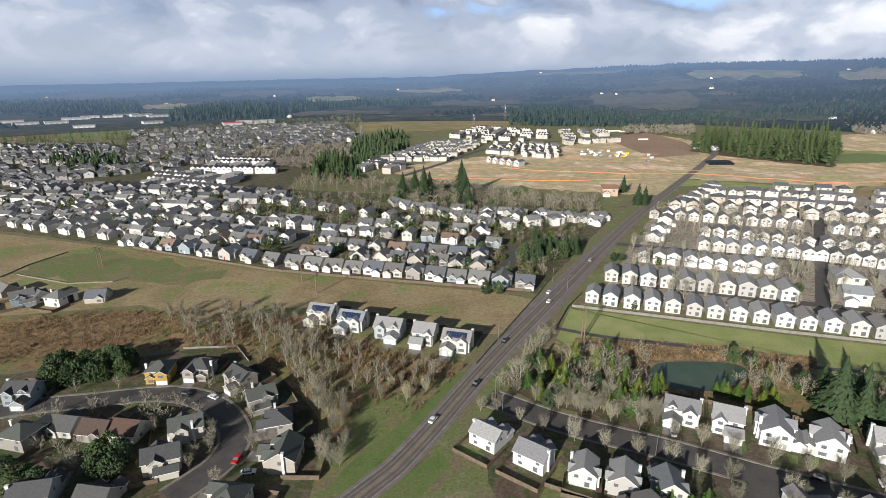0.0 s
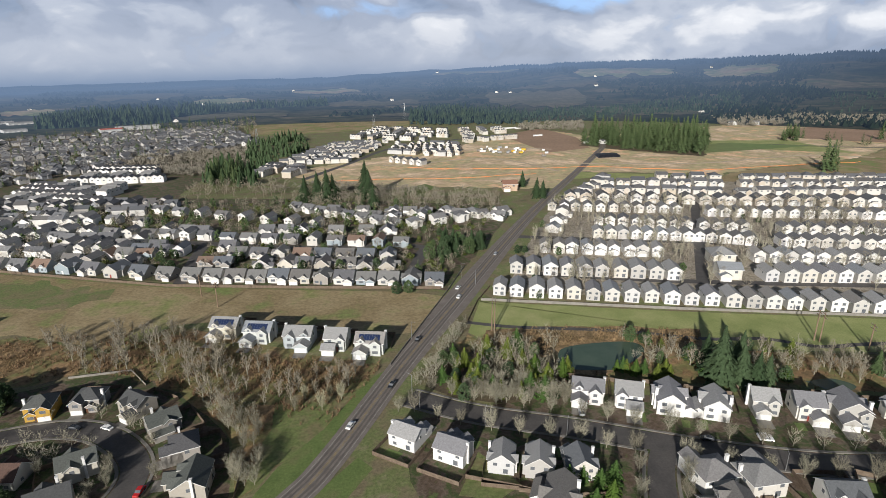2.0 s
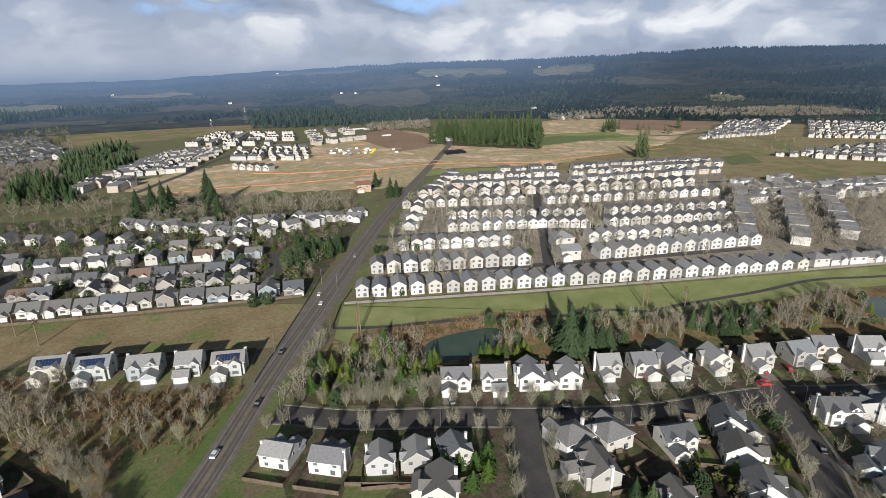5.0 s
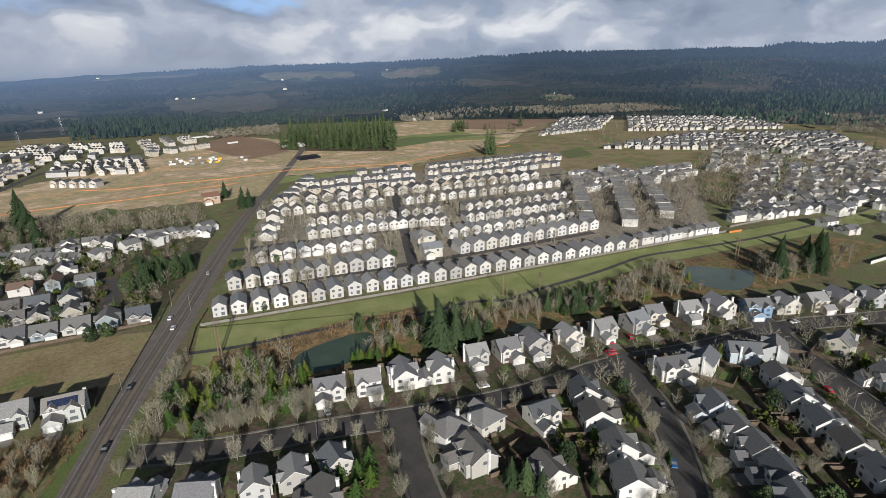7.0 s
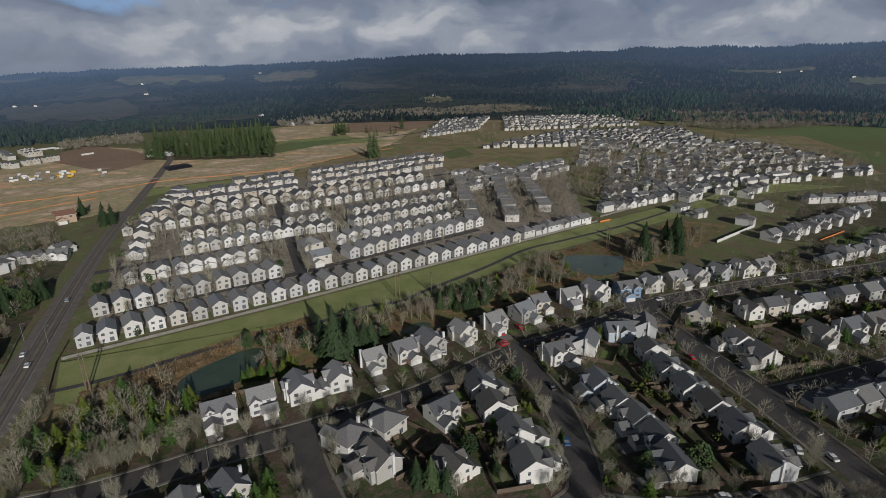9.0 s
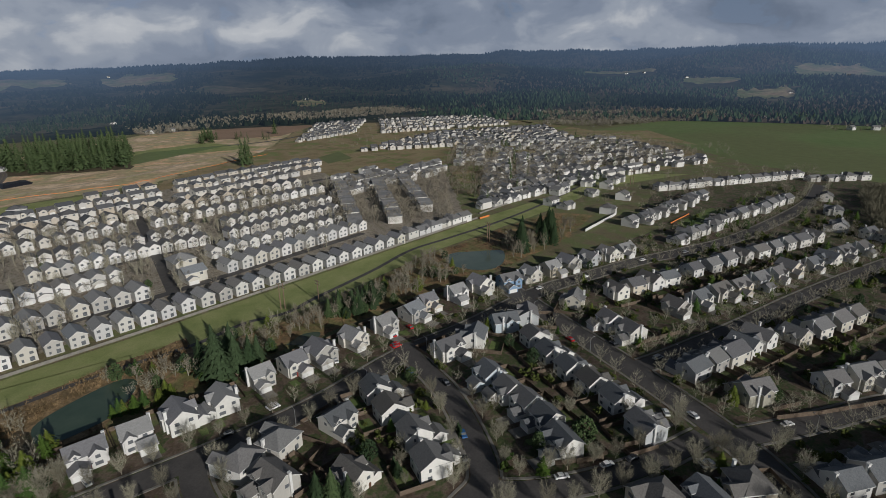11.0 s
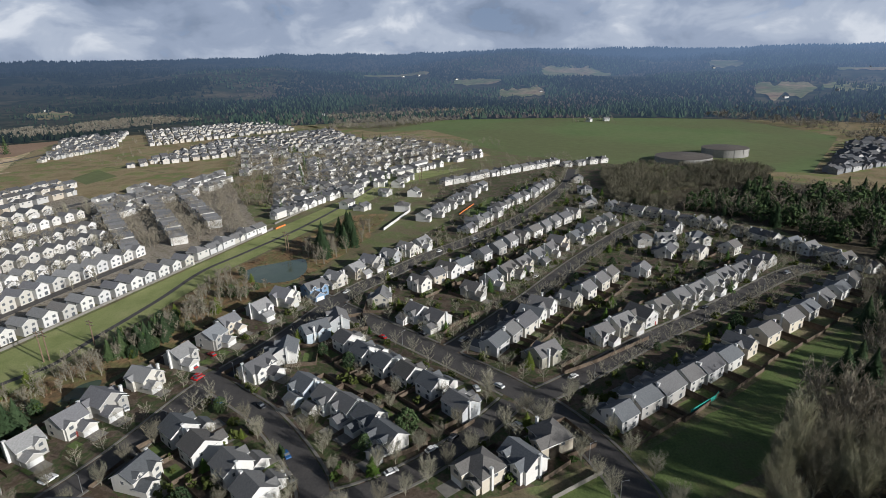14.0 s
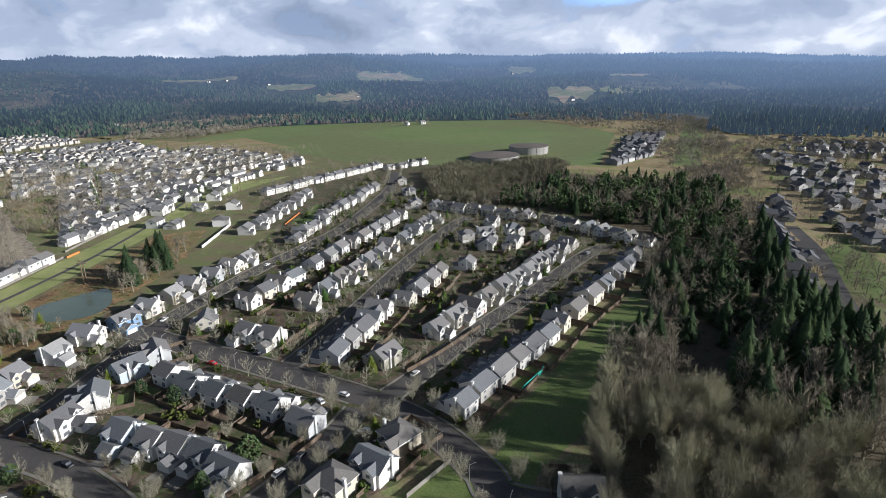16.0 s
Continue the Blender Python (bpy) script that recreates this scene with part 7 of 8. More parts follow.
scatter(K_FUZZ, [(-40.2, 522.0), (64.5, 530.2), (153.7, 491.5), (139.2, 442.0), (58.4, 478.0), (-22.8, 493.8)], 120, 0.7, 1.3, "", False, 4, seed=12)
scatter(K_FIR_FAR, [(-135.8, 602.8), (-96.9, 634.1), (-109.7, 699.1), (-141.7, 680.3)], 20, 0.9, 1.2, "", False, 5, seed=13)
scatter(K_BARE_FAR, [(-139.2, 551.1), (-47.7, 547.5), (-46.5, 611.9), (-107.8, 641.6), (-151.4, 603.5)], 60, 0.7, 1.0, "", False, 4, seed=14)
scatter(K_FIR_FAR, [(386.1, 821.5), (418.2, 762.7), (501.9, 677.3), (606.8, 814.2), (514.7, 877.7), (435.2, 898.1)], 150, 1.1, 2.2, "", False, 4.2, seed=18)
scatter(K_FIR_FAR, [(709.3, 772.8), (733.1, 764.9), (802.8, 836.4), (776.9, 841.9)], 10, 1.0, 1.3, "", False, 4, seed=19)
for x, y, s_ in ((559.9, 537.0, 1.95), (563.9, 530.1, 1.50), (577.1, 547.7, 1.80), (873.2, 747.2, 1.50)):
    plant(rng.choice(K_FIR_FAR), x, y, s_, "", None, False)
FOREST = [(452.0, -178.0), (490.0, -225.0), (540.0, -290.0), (527.0, -318.8), (452.9, -412.8), (302.8, -313.9), (173.8, -208.8), (162.2, -178.9), (186.2, -170.5), (271.3, -223.6), (341.0, -257.2), (410.8, -223.5)]
scatter(K_FIR, FOREST, 70, 0.55, 1.0, "firs of the wood", True, 4.0, seed=23)
scatter(K_ROUND, FOREST, 130, 0.9, 1.6, "broad evergreens of the wood", True, 5.0, seed=223)
scatter(K_FIR_DIM, FOREST, 90, 0.5, 0.9, "", False, 3.0, seed=123)
scatter(K_BARE_FAR, FOREST, 250, 0.9, 1.5, "", False, 3.5, seed=24)
scatter(K_WOOD, [(179.8, -124.1), (179.1, -150.1), (140.4, -140.3), (110.2, -126.8), (86.8, -108.3), (98.0, -71.7), (131.1, -86.2)], 62, 0.8, 1.15, "bare trees of the wood", True, 3.4, seed=25)
scatter(K_WOOD, [(160.6, -168.9), (167.4, -211.4), (145.5, -231.3), (74.1, -150.0), (86.8, -108.3), (110.2, -126.8)], 85, 0.75, 1.1, "bare trees of the wood", True, 3.8, seed=26)
scatter(K_FIR, [(158.4, -161.3), (171.5, -216.0), (152.5, -240.7), (112.0, -186.7), (125.5, -143.7)], 40, 0.85, 1.35, "firs of the wood", True, 4, seed=27)
scatter(K_BARE_FAR, [(311.9, -288.0), (315.4, -320.9), (419.7, -426.3), (459.8, -394.8), (545.0, -441.1), (514.6, -517.4), (380.2, -400.5)], 70, 0.8, 1.2, "", False, 4, seed=28)
EDGE = [(306.1, -225.6), (270.2, -226.9), (184.7, -175.3), (172.2, -147.7), (177.4, -124.0), (213.0, -165.8)]
scatter(K_FIR, EDGE, 15, 0.6, 1.0, "firs of the wood", True, 4.0, seed=301)
scatter(K_WOOD, EDGE, 34, 0.5, 0.8, "bare trees of the wood", True, 4.0, seed=302)
SOUTH = [(326.0, -336.3), (295.0, -336.0), (195.9, -249.9), (152.5, -240.7), (122.6, -220.9), (157.3, -194.4), (218.4, -240.4)]
scatter(K_FIR, SOUTH, 40, 0.75, 1.3, "firs of the wood", True, 4.0, seed=303)
scatter(K_WOOD, SOUTH, 50, 0.5, 0.8, "bare trees of the wood", True, 4.0, seed=304)
scatter(K_BARE_FAR, [(316.3, -363.7), (219.8, -344.6), (143.2, -238.2), (186.5, -246.4)], 50, 0.6, 1.1, "", False, 4.0, gap=-2, seed=305)
scatter(K_MINI, [(1143.1, -211.0), (1120.5, -307.4), (1228.5, -330.7), (1249.7, -231.2)], 16, 1.0, 1.6, "", False, 4, gap=-4, seed=306)
scatter(K_FIR_MINI, [(1352.3, -115.3), (1353.5, -237.1), (1416.4, -248.4), (1446.3, -124.0)], 16, 0.5, 0.9, "", False, 4, gap=-4, seed=307)
scatter(K_FIR_MINI, [(716.5, 707.9), (788.3, 663.0), (878.1, 737.8), (781.3, 833.6)], 9, 0.6, 1.1, "", False, 6, gap=-4, seed=308)
# far woods and thickets
FW, BW = "dense far stand of dark fir trees", "far thicket of leafless trees"
spires("fir_woods", "needle", [(-114.4, 757.7), (-90.7, 719.7), (-33.3, 863.9), (-49.4, 1027.3), (-132.4, 989.8)], 260, 12, 20, 101, FW)
spires("thicket", "thicket", [(-276.9, 750.8), (-169.7, 681.5), (-99.7, 678.5), (-127.5, 914.8), (-187.9, 917.9), (-270.5, 827.9)], 900, 6, 11, 102, BW, 0.4)
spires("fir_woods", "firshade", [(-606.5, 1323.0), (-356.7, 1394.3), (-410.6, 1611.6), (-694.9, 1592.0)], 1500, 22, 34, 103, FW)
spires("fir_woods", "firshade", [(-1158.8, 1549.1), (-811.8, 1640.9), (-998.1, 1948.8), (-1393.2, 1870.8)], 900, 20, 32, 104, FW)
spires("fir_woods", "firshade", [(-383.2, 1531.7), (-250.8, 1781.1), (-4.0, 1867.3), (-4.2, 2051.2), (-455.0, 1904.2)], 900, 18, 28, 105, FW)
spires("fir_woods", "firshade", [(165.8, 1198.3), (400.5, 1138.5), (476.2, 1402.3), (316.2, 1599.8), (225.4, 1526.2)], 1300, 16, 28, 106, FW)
spires("fir_woods", "needle", [(-464.7, 675.1), (-389.3, 699.1), (-436.9, 782.4), (-517.2, 761.8)], 90, 14, 24, 107, FW)
spires("fir_woods", "needle", [(-141.8, 634.0), (-83.7, 595.5), (-78.6, 713.3), (-146.7, 792.3)], 130, 12, 24, 121, FW)
spires("thicket", "thicket", [(-247.3, 758.5), (-163.2, 704.3), (-136.6, 787.7), (-160.4, 924.4), (-267.5, 918.2)], 350, 7, 12, 122, BW, 0.4)
spires("thicket", "thicket", [(-68.0, 588.7), (65.0, 526.3), (101.0, 543.0), (-16.2, 608.4)], 240, 5, 9, 123, BW, 0.4)
spires("thicket", "thicket", [(350.5, 1022.8), (468.2, 982.0), (536.4, 1130.4), (407.9, 1160.4)], 300, 7, 12, 108, BW, 0.4)
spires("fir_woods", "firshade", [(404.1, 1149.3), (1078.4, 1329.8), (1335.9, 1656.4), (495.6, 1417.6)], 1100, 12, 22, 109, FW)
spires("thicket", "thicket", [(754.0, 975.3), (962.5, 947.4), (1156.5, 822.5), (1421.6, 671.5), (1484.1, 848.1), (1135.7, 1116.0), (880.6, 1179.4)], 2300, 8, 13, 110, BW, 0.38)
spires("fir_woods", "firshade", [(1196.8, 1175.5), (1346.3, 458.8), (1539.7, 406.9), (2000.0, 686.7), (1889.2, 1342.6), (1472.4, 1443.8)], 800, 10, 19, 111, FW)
spires("thicket", "thicket", [(1141.3, 277.2), (1148.2, 179.7), (1330.2, -44.1), (1570.1, -48.0), (1431.7, 351.2)], 1100, 8, 14, 112, BW, 0.38)
spires("fir_woods", "firshade", [(1405.3, 370.2), (1539.3, -47.5), (2061.6, -56.0), (1958.0, 520.9)], 700, 10, 19, 113, FW)
spires("thicket", "thicket_shaded", [(618.2, -150.0), (680.6, -215.4), (672.0, -290.0), (609.0, -330.0), (490.0, -265.0), (488.0, -215.0), (452.0, -172.0), (478.0, -128.0)], 1250, 9, 14, 114, BW, 0.35, 80)
spires("thicket", "thicket", [(1313.2, 342.2), (1116.3, 173.1), (1195.2, 89.6), (1397.6, -25.9), (1547.1, -1.1), (1397.4, 151.7), (1418.4, 251.2)], 500, 6, 11, 115, BW, 0.38)
spires("thicket", "thicket", [(1255.9, -520.0), (1077.8, -575.3), (915.8, -594.4), (579.9, -460.1), (549.8, -534.2), (984.7, -867.4), (1284.8, -846.1), (1426.0, -673.3)], 1600, 8, 14, 116, BW, 0.4)
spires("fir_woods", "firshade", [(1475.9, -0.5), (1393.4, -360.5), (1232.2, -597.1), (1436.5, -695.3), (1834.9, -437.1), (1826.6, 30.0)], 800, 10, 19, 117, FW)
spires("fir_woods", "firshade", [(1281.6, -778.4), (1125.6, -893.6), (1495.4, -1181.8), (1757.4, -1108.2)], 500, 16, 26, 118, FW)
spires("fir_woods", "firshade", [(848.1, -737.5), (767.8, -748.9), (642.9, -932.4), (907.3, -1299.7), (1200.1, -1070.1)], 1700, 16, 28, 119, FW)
spires("thicket", "thicket", [(521.6, -500.0), (623.0, -710.4), (541.6, -791.7), (619.9, -900.5), (735.0, -729.1), (677.9, -613.1)], 700, 6, 11, 120, BW, 0.38)
spires("thicket", "thicket", [(870.0, -620.0), (452.0, -375.0), (336.0, -324.0), (429.0, -435.0), (763.0, -698.0), (1100.0, -900.0)], 900, 7, 12, 125, BW, 0.38)
scatter(K_MINI, [(385.2, -387.0), (245.6, -364.9), (587.6, -821.2), (659.1, -656.2)], 420, 0.8, 1.4, "", False, 5, gap=-3, seed=131)
spires("thicket", "thicket", [(551.2, -445.9), (516.9, -511.6), (349.6, -370.3), (226.5, -268.1), (292.2, -303.8), (463.2, -425.3)], 420, 6, 11, 124, BW, 0.4)
scatter(K_FIR_MINI, [(385.2, -387.0), (245.6, -364.9), (587.6, -821.2), (659.1, -656.2)], 40, 0.5, 0.8, "", False, 8, gap=-2, seed=132)
scatter(K_MINI, [(-461.5, 591.9), (-348.0, 651.8), (-127.4, 1031.6), (-176.2, 1446.7), (-746.5, 983.1)], 700, 0.7, 1.2, "", False, 6, gap=-2, seed=133)
scatter(K_FIR_MINI, [(-461.5, 591.9), (-348.0, 651.8), (-127.4, 1031.6), (-176.2, 1446.7), (-746.5, 983.1)], 260, 0.5, 1.0, "", False, 8, gap=-2, seed=134)
scatter(K_MINI, [(529.7, 236.1), (470.9, 70.8), (696.4, -61.8), (922.8, -48.6), (1107.7, 463.4)], 420, 0.7, 1.2, "", False, 5, gap=-2, seed=135)
scatter(K_BARE_FAR, [(455.9, 207.1), (506.5, 170.8), (770.1, 228.7), (906.1, 343.2), (868.4, 369.3)], 70, 0.9, 1.3, "", False, 4, gap=-2, seed=136)
scatter(K_FIR_MINI, [(529.7, 236.1), (521.4, 104.5), (737.3, 40.8), (948.3, 91.4), (1107.7, 463.4)], 36, 0.4, 0.9, "", False, 8, gap=-2, seed=137)
scatter(K_BARE_FAR, [(446.0, 160.0), (560.0, 112.0), (650.0, 160.0), (530.0, 214.0)], 70, 0.7, 1.1, "", False, 4, gap=-3, seed=405)
scatter(K_FIR_MINI, [(446.0, 160.0), (560.0, 112.0), (650.0, 160.0), (530.0, 214.0)], 8, 0.5, 0.8, "", False, 6, gap=-3, seed=406)
scatter(K_MINI, [(440.9, 34.4), (591.0, -51.0), (659.4, -154.5), (757.8, -145.9), (655.9, 31.7)], 130, 0.7, 1.1, "", False, 4, gap=-2, seed=138)
# west side
scatter(K_WOOD, [(-136.6, 258.6), (-102.7, 267.9), (-57.7, 249.7), (-31.6, 217.7), (-45.1, 185.0), (-69.6, 211.4), (-113.6, 230.6)], 78, 0.32, 0.62, "bare trees of the wetland", True, 3, seed=33)
scatter(K_WOOD, [(-49.2, 206.1), (-15.9, 205.1), (7.8, 204.5), (-5.8, 176.4), (-27.3, 180.7)], 24, 0.3, 0.5, "bare trees of the wetland", True, 4, seed=34)
scatter(K_STREET, [(6.5, 169.2), (26.5, 201.7), (52.9, 240.1), (61.0, 239.9), (32.0, 190.7), (6.0, 156.5)], 46, 0.4, 0.95, "bare trees by the main road", True, 1.8, seed=35)
scatter(K_ROUND, [(-151.4, 191.8), (-121.1, 199.3), (-126.8, 213.0), (-159.2, 209.2)], 30, 0.7, 1.05, "evergreens by the cul-de-sac", True, 2.6, gap=-2, seed=36)
scatter(K_ROUND, [(-109.0, 140.8), (-91.6, 140.3), (-100.1, 153.6), (-115.0, 154.0)], 5, 0.7, 0.95, "evergreens by the cul-de-sac", True, 4, gap=-3, seed=37)
scatter(K_ROUND, [(-126.4, 132.0), (-114.7, 133.9), (-124.5, 148.8), (-139.0, 149.2)], 4, 0.7, 0.95, "evergreens by the cul-de-sac", True, 4, gap=-4, seed=38)
scatter(K_STREET, [(-97.2, 138.1), (-60.4, 139.5), (-74.7, 189.7), (-141.2, 187.6), (-151.9, 167.0), (-131.5, 139.0)], 26, 0.7, 1.0, "bare garden trees", True, 4, seed=39)
scatter(K_STREET, [(-39.8, 146.6), (-30.0, 143.7), (-28.2, 163.6), (-39.9, 192.8), (-55.4, 201.8), (-49.5, 185.1), (-36.6, 167.0)], 30, 0.7, 1.1, "bare garden trees", True, 2.5, seed=40)
# gardens
Q_W = [(60.9, 298.7), (-216.5, 381.6), (-352.4, 442.1), (-421.3, 536.7), (-34.8, 521.8), (141.9, 451.2)]
scatter(K_FUZZ, Q_W, 380, 0.45, 0.9, "", False, 5, gap=-1, seed=41)
scatter(K_ROUND, Q_W, 100, 0.35, 0.8, "garden evergreens", True, 6, gap=-1.5, seed=42)
scatter(K_SHRUB, Q_W, 380, 0.8, 1.7, "garden shrubs", True, 3, gap=-2.5, seed=145)
scatter(K_MINI, Q_W, 220, 0.5, 0.9, "", False, 4, gap=-1.5, seed=143)
scatter(K_FIR_MINI, Q_W, 70, 0.35, 0.7, "", False, 8, gap=-1.5, seed=142)
Q_N = [(96.9, 282.6), (343.2, 212.7), (497.9, 357.7), (200.7, 473.0)]
scatter(K_FUZZ, Q_N, 210, 0.7, 1.25, "", False, 3, gap=-2.5, seed=243)
scatter(K_ROUND, Q_N, 14, 0.4, 0.6, "garden evergreens", True, 8, gap=-3, seed=244)
scatter(K_SLIM, Q_N, 190, 0.6, 1.0, "", False, 2.5, gap=-3, seed=43)
scatter(K_FUZZ, [(341.5, 244.0), (407.4, 173.2), (583.2, 257.9), (489.1, 348.8)], 250, 0.7, 1.2, "", False, 4, gap=-2, seed=44)
scatter(K_BARE_FAR, [(526.3, 232.0), (578.5, 203.5), (776.0, 268.2), (724.4, 305.2)], 40, 0.8, 1.2, "", False, 4, gap=-2, seed=45)
scatter(K_FUZZ, [(490.4, 171.0), (662.4, 96.8), (818.4, -26.4), (993.7, 129.2), (695.0, 261.5)], 430, 0.75, 1.3, "", False, 3.5, gap=-4, seed=46)
scatter(K_FIR_MINI, [(490.4, 171.0), (662.4, 96.8), (818.4, -26.4), (993.7, 129.2), (695.0, 261.5)], 26, 0.4, 0.8, "", False, 8, gap=-4, seed=146)
scatter(K_FUZZ, [(721.3, 455.3), (965.0, 180.9), (1183.3, 287.9), (1377.9, 428.5), (1211.1, 707.5), (800.9, 639.9)], 170, 0.5, 0.9, "", False, 5, gap=-4, seed=147)
scatter(K_FIR_FAR, [(464.4, 171.7), (574.3, 154.8), (847.0, 259.0), (772.1, 274.9)], 9, 0.6, 1.0, "", False, 6, seed=47)
Q_E = [(220.7, 114.6), (377.1, 35.2), (645.1, -89.5), (501.3, -138.9), (327.7, -242.9), (161.1, -51.5), (135.1, -21.5), (134.3, 41.1), (92.9, 87.4)]
scatter(K_STREET, Q_E, 270, 0.6, 1.1, "bare garden trees", True, 3.2, gap=-2.0, seed=48)
scatter(K_FUZZ, [(375.8, 31.5), (645.1, -89.5), (501.3, -138.9), (327.7, -242.9), (226.0, -126.0), (252.6, -45.0)], 170, 0.5, 0.85, "", False, 3.2, gap=-3, seed=248)
scatter(K_SHRUB, Q_E, 620, 0.6, 1.4, "garden shrubs", True, 2, gap=-3, seed=49)
scatter(K_STREET_FAR, [(470.0, -118.0), (405.0, -195.0), (300.0, -240.0), (306.0, -222.0), (380.0, -184.0), (440.0, -128.0)], 60, 0.8, 1.3, "", False, 4, gap=-2, seed=407)
scatter(K_CEDAR, Q_E, 60, 0.45, 0.95, "garden cedars", True, 8, gap=-1, seed=50)
scatter(K_ROUND, Q_E, 34, 0.4, 0.75, "garden evergreens", True, 8, gap=-1.5, seed=151)
plant(K_ROUND[0], 159.2, 21.4, 1.0, "garden evergreens")
plant(K_ROUND[1], 214.0, 64.0, 0.6, "garden evergreens")
for x, y, s_ in ((105.7, 84.3, 0.6), (107.6, 79.2, 0.5), (103.4, 88.2, 0.55), (121.8, 71.2, 0.3), (124.0, 73.6, 0.28), (147.4, 60.6, 0.22), (149.2, 62.2, 0.22)):
    plant(rng.choice(K_FIR), x, y, s_, "garden evergreens")
for (nm, mat, lab), pile in PILES.items():
    pile.build(nm if nm.endswith("woods") else "distant_trees", ["bark_pale" if nm == "bare_tree" else "bark", mat], lab if nm.endswith("woods") else "distant " + lab, "trees")

# brush of the wetlands
def brush(poly, n, lo, hi, seed, label, mat="brush"):
    r = random.Random(seed)
    pile_v, pile_f = [], []
    xs, ys = [p[0] for p in poly], [p[1] for p in poly]
    k = 0
    while k < n:
        x, y = r.uniform(min(xs), max(xs)), r.uniform(min(ys), max(ys))
        if not inside((x, y), poly) or in_pond(x, y) or not free(x, y, 0) or noise.noise(Vector((x * 0.06, y * 0.06, seed))) < r.uniform(-0.5, 0.15):
            n -= 0.3
            continue
        k += 1
        h = r.uniform(lo, hi)
        for _ in range(12):
            a = r.uniform(0, 2 * math.pi)
            o = h * r.uniform(0.2, 0.8)
            w = 0.05 * h
            b = len(pile_v)
            px, py = x + math.cos(a) * 0.2 * h, y + math.sin(a) * 0.2 * h
            pile_v += [(px - math.sin(a) * w, py + math.cos(a) * w, 0), (px + math.sin(a) * w, py - math.cos(a) * w, 0), (x + math.cos(a) * o, y + math.sin(a) * o, h * r.uniform(0.6, 1.0))]
            pile_f.append((b, b + 1, b + 2))
    me = raw("brush", pile_v, pile_f, mat)
    tagged(new("brush", me), label, "brush", kind="stuff")


brush([(-136.6, 262.0), (-100.0, 268.0), (-52.0, 249.0), (-22.0, 214.0), (6.0, 206.0), (-6.0, 178.0), (-30.0, 182.0), (-45.0, 186.0), (-70.0, 211.0), (-114.0, 230.0)], 620, 0.9, 2.8, 71, "tangled reddish brush of the wetland")
brush([(-420.0, 230.0), (-219.5, 259.7), (-153.4, 269.4), (-82.0, 256.9), (-43.7, 231.3), (15.3, 208.9), (-5.7, 171.2), (-34.2, 170.3), (-68.3, 206.6), (-99.6, 227.5), (-133.1, 223.2), (-183.2, 209.9)], 4500, 0.6, 2.2, 3, "dense brown brush of the wetland")
brush([(56.4, 226.6), (84.2, 202.7), (119.7, 202.9), (164.8, 186.1), (210.3, 173.2), (313.4, 151.3), (450.0, 101.1), (446.9, 67.7), (310.7, 91.2), (267.3, 121.3), (189.7, 149.7), (133.2, 166.5), (82.9, 176.4), (42.9, 186.8)], 3000, 0.5, 1.7, 5, "brown brush beside the pond")

brush([(95.0, 227.2), (135.0, 218.0), (166.0, 207.0), (153.7, 192.3), (131.8, 198.7), (128.5, 205.7), (108.9, 208.2), (92.4, 206.7), (84.3, 197.8), (76.5, 202.5), (58.6, 217.6), (66.3, 228.1)], 1500, 0.7, 1.7, 7, "dry orange reeds round the pond", "reed")
brush([(-213.2, 251.1), (-185.7, 260.0), (-148.0, 264.3), (-129.4, 248.6), (-138.4, 228.6), (-167.0, 221.6), (-186.7, 214.7)], 1800, 0.6, 1.4, 8, "pale dry reeds of the wetland", "reed")
brush([(-54.2, 231.6), (-16.6, 217.2), (7.8, 204.5), (-10.6, 191.9), (-39.7, 205.8)], 900, 0.6, 1.8, 9, "dry orange reeds beside the houses", "reed")

# ---- fences, poles, lamps ----
def fence(pts, h=1.8, mat="wood", label="weathered cedar board fence", gap=2.4, category="fence"):
    """Boards between posts along a line."""
    f = new("fence")
    tagged(f, label, category)
    ln = [Vector(p) for p in pts]
    bm = bmesh.new()
    for a, b in zip(ln, ln[1:]):
        d = (b - a).normalized()
        s_ = Vector((d.y, -d.x)) * 0.04
        n = max(1, int((b - a).length / gap))
        for i in range(n):
            p, q = a.lerp(b, i / n) + d * 0.01, a.lerp(b, (i + 1) / n) - d * 0.01
            hh = h + rng.uniform(-0.05, 0.05)
            bot = [bm.verts.new((*(v), 0.03)) for v in (p - s_, q - s_, q + s_, p + s_)]
            top = [bm.verts.new((v.co.x, v.co.y, hh)) for v in bot]
            bm.faces.new(top)
            for k in range(4):
                bm.faces.new((bot[k], bot[(k + 1) % 4], top[(k + 1) % 4], top[k]))
    o = part("board_run", bm, mat, f)
    o["kind"] = "stuff"
    pb = bmesh.new()
    for a, b in zip(ln, ln[1:]):
        n = max(1, int((b - a).length / gap))
        for i in range(n + 1):
            p = a.lerp(b, i / n)
            box(pb, p.x - 0.07, p.x + 0.07, p.y - 0.07, p.y + 0.07, 0, h + 0.12)
    o = part("post_run", pb, mat, f)
    o["kind"] = "stuff"
    return f


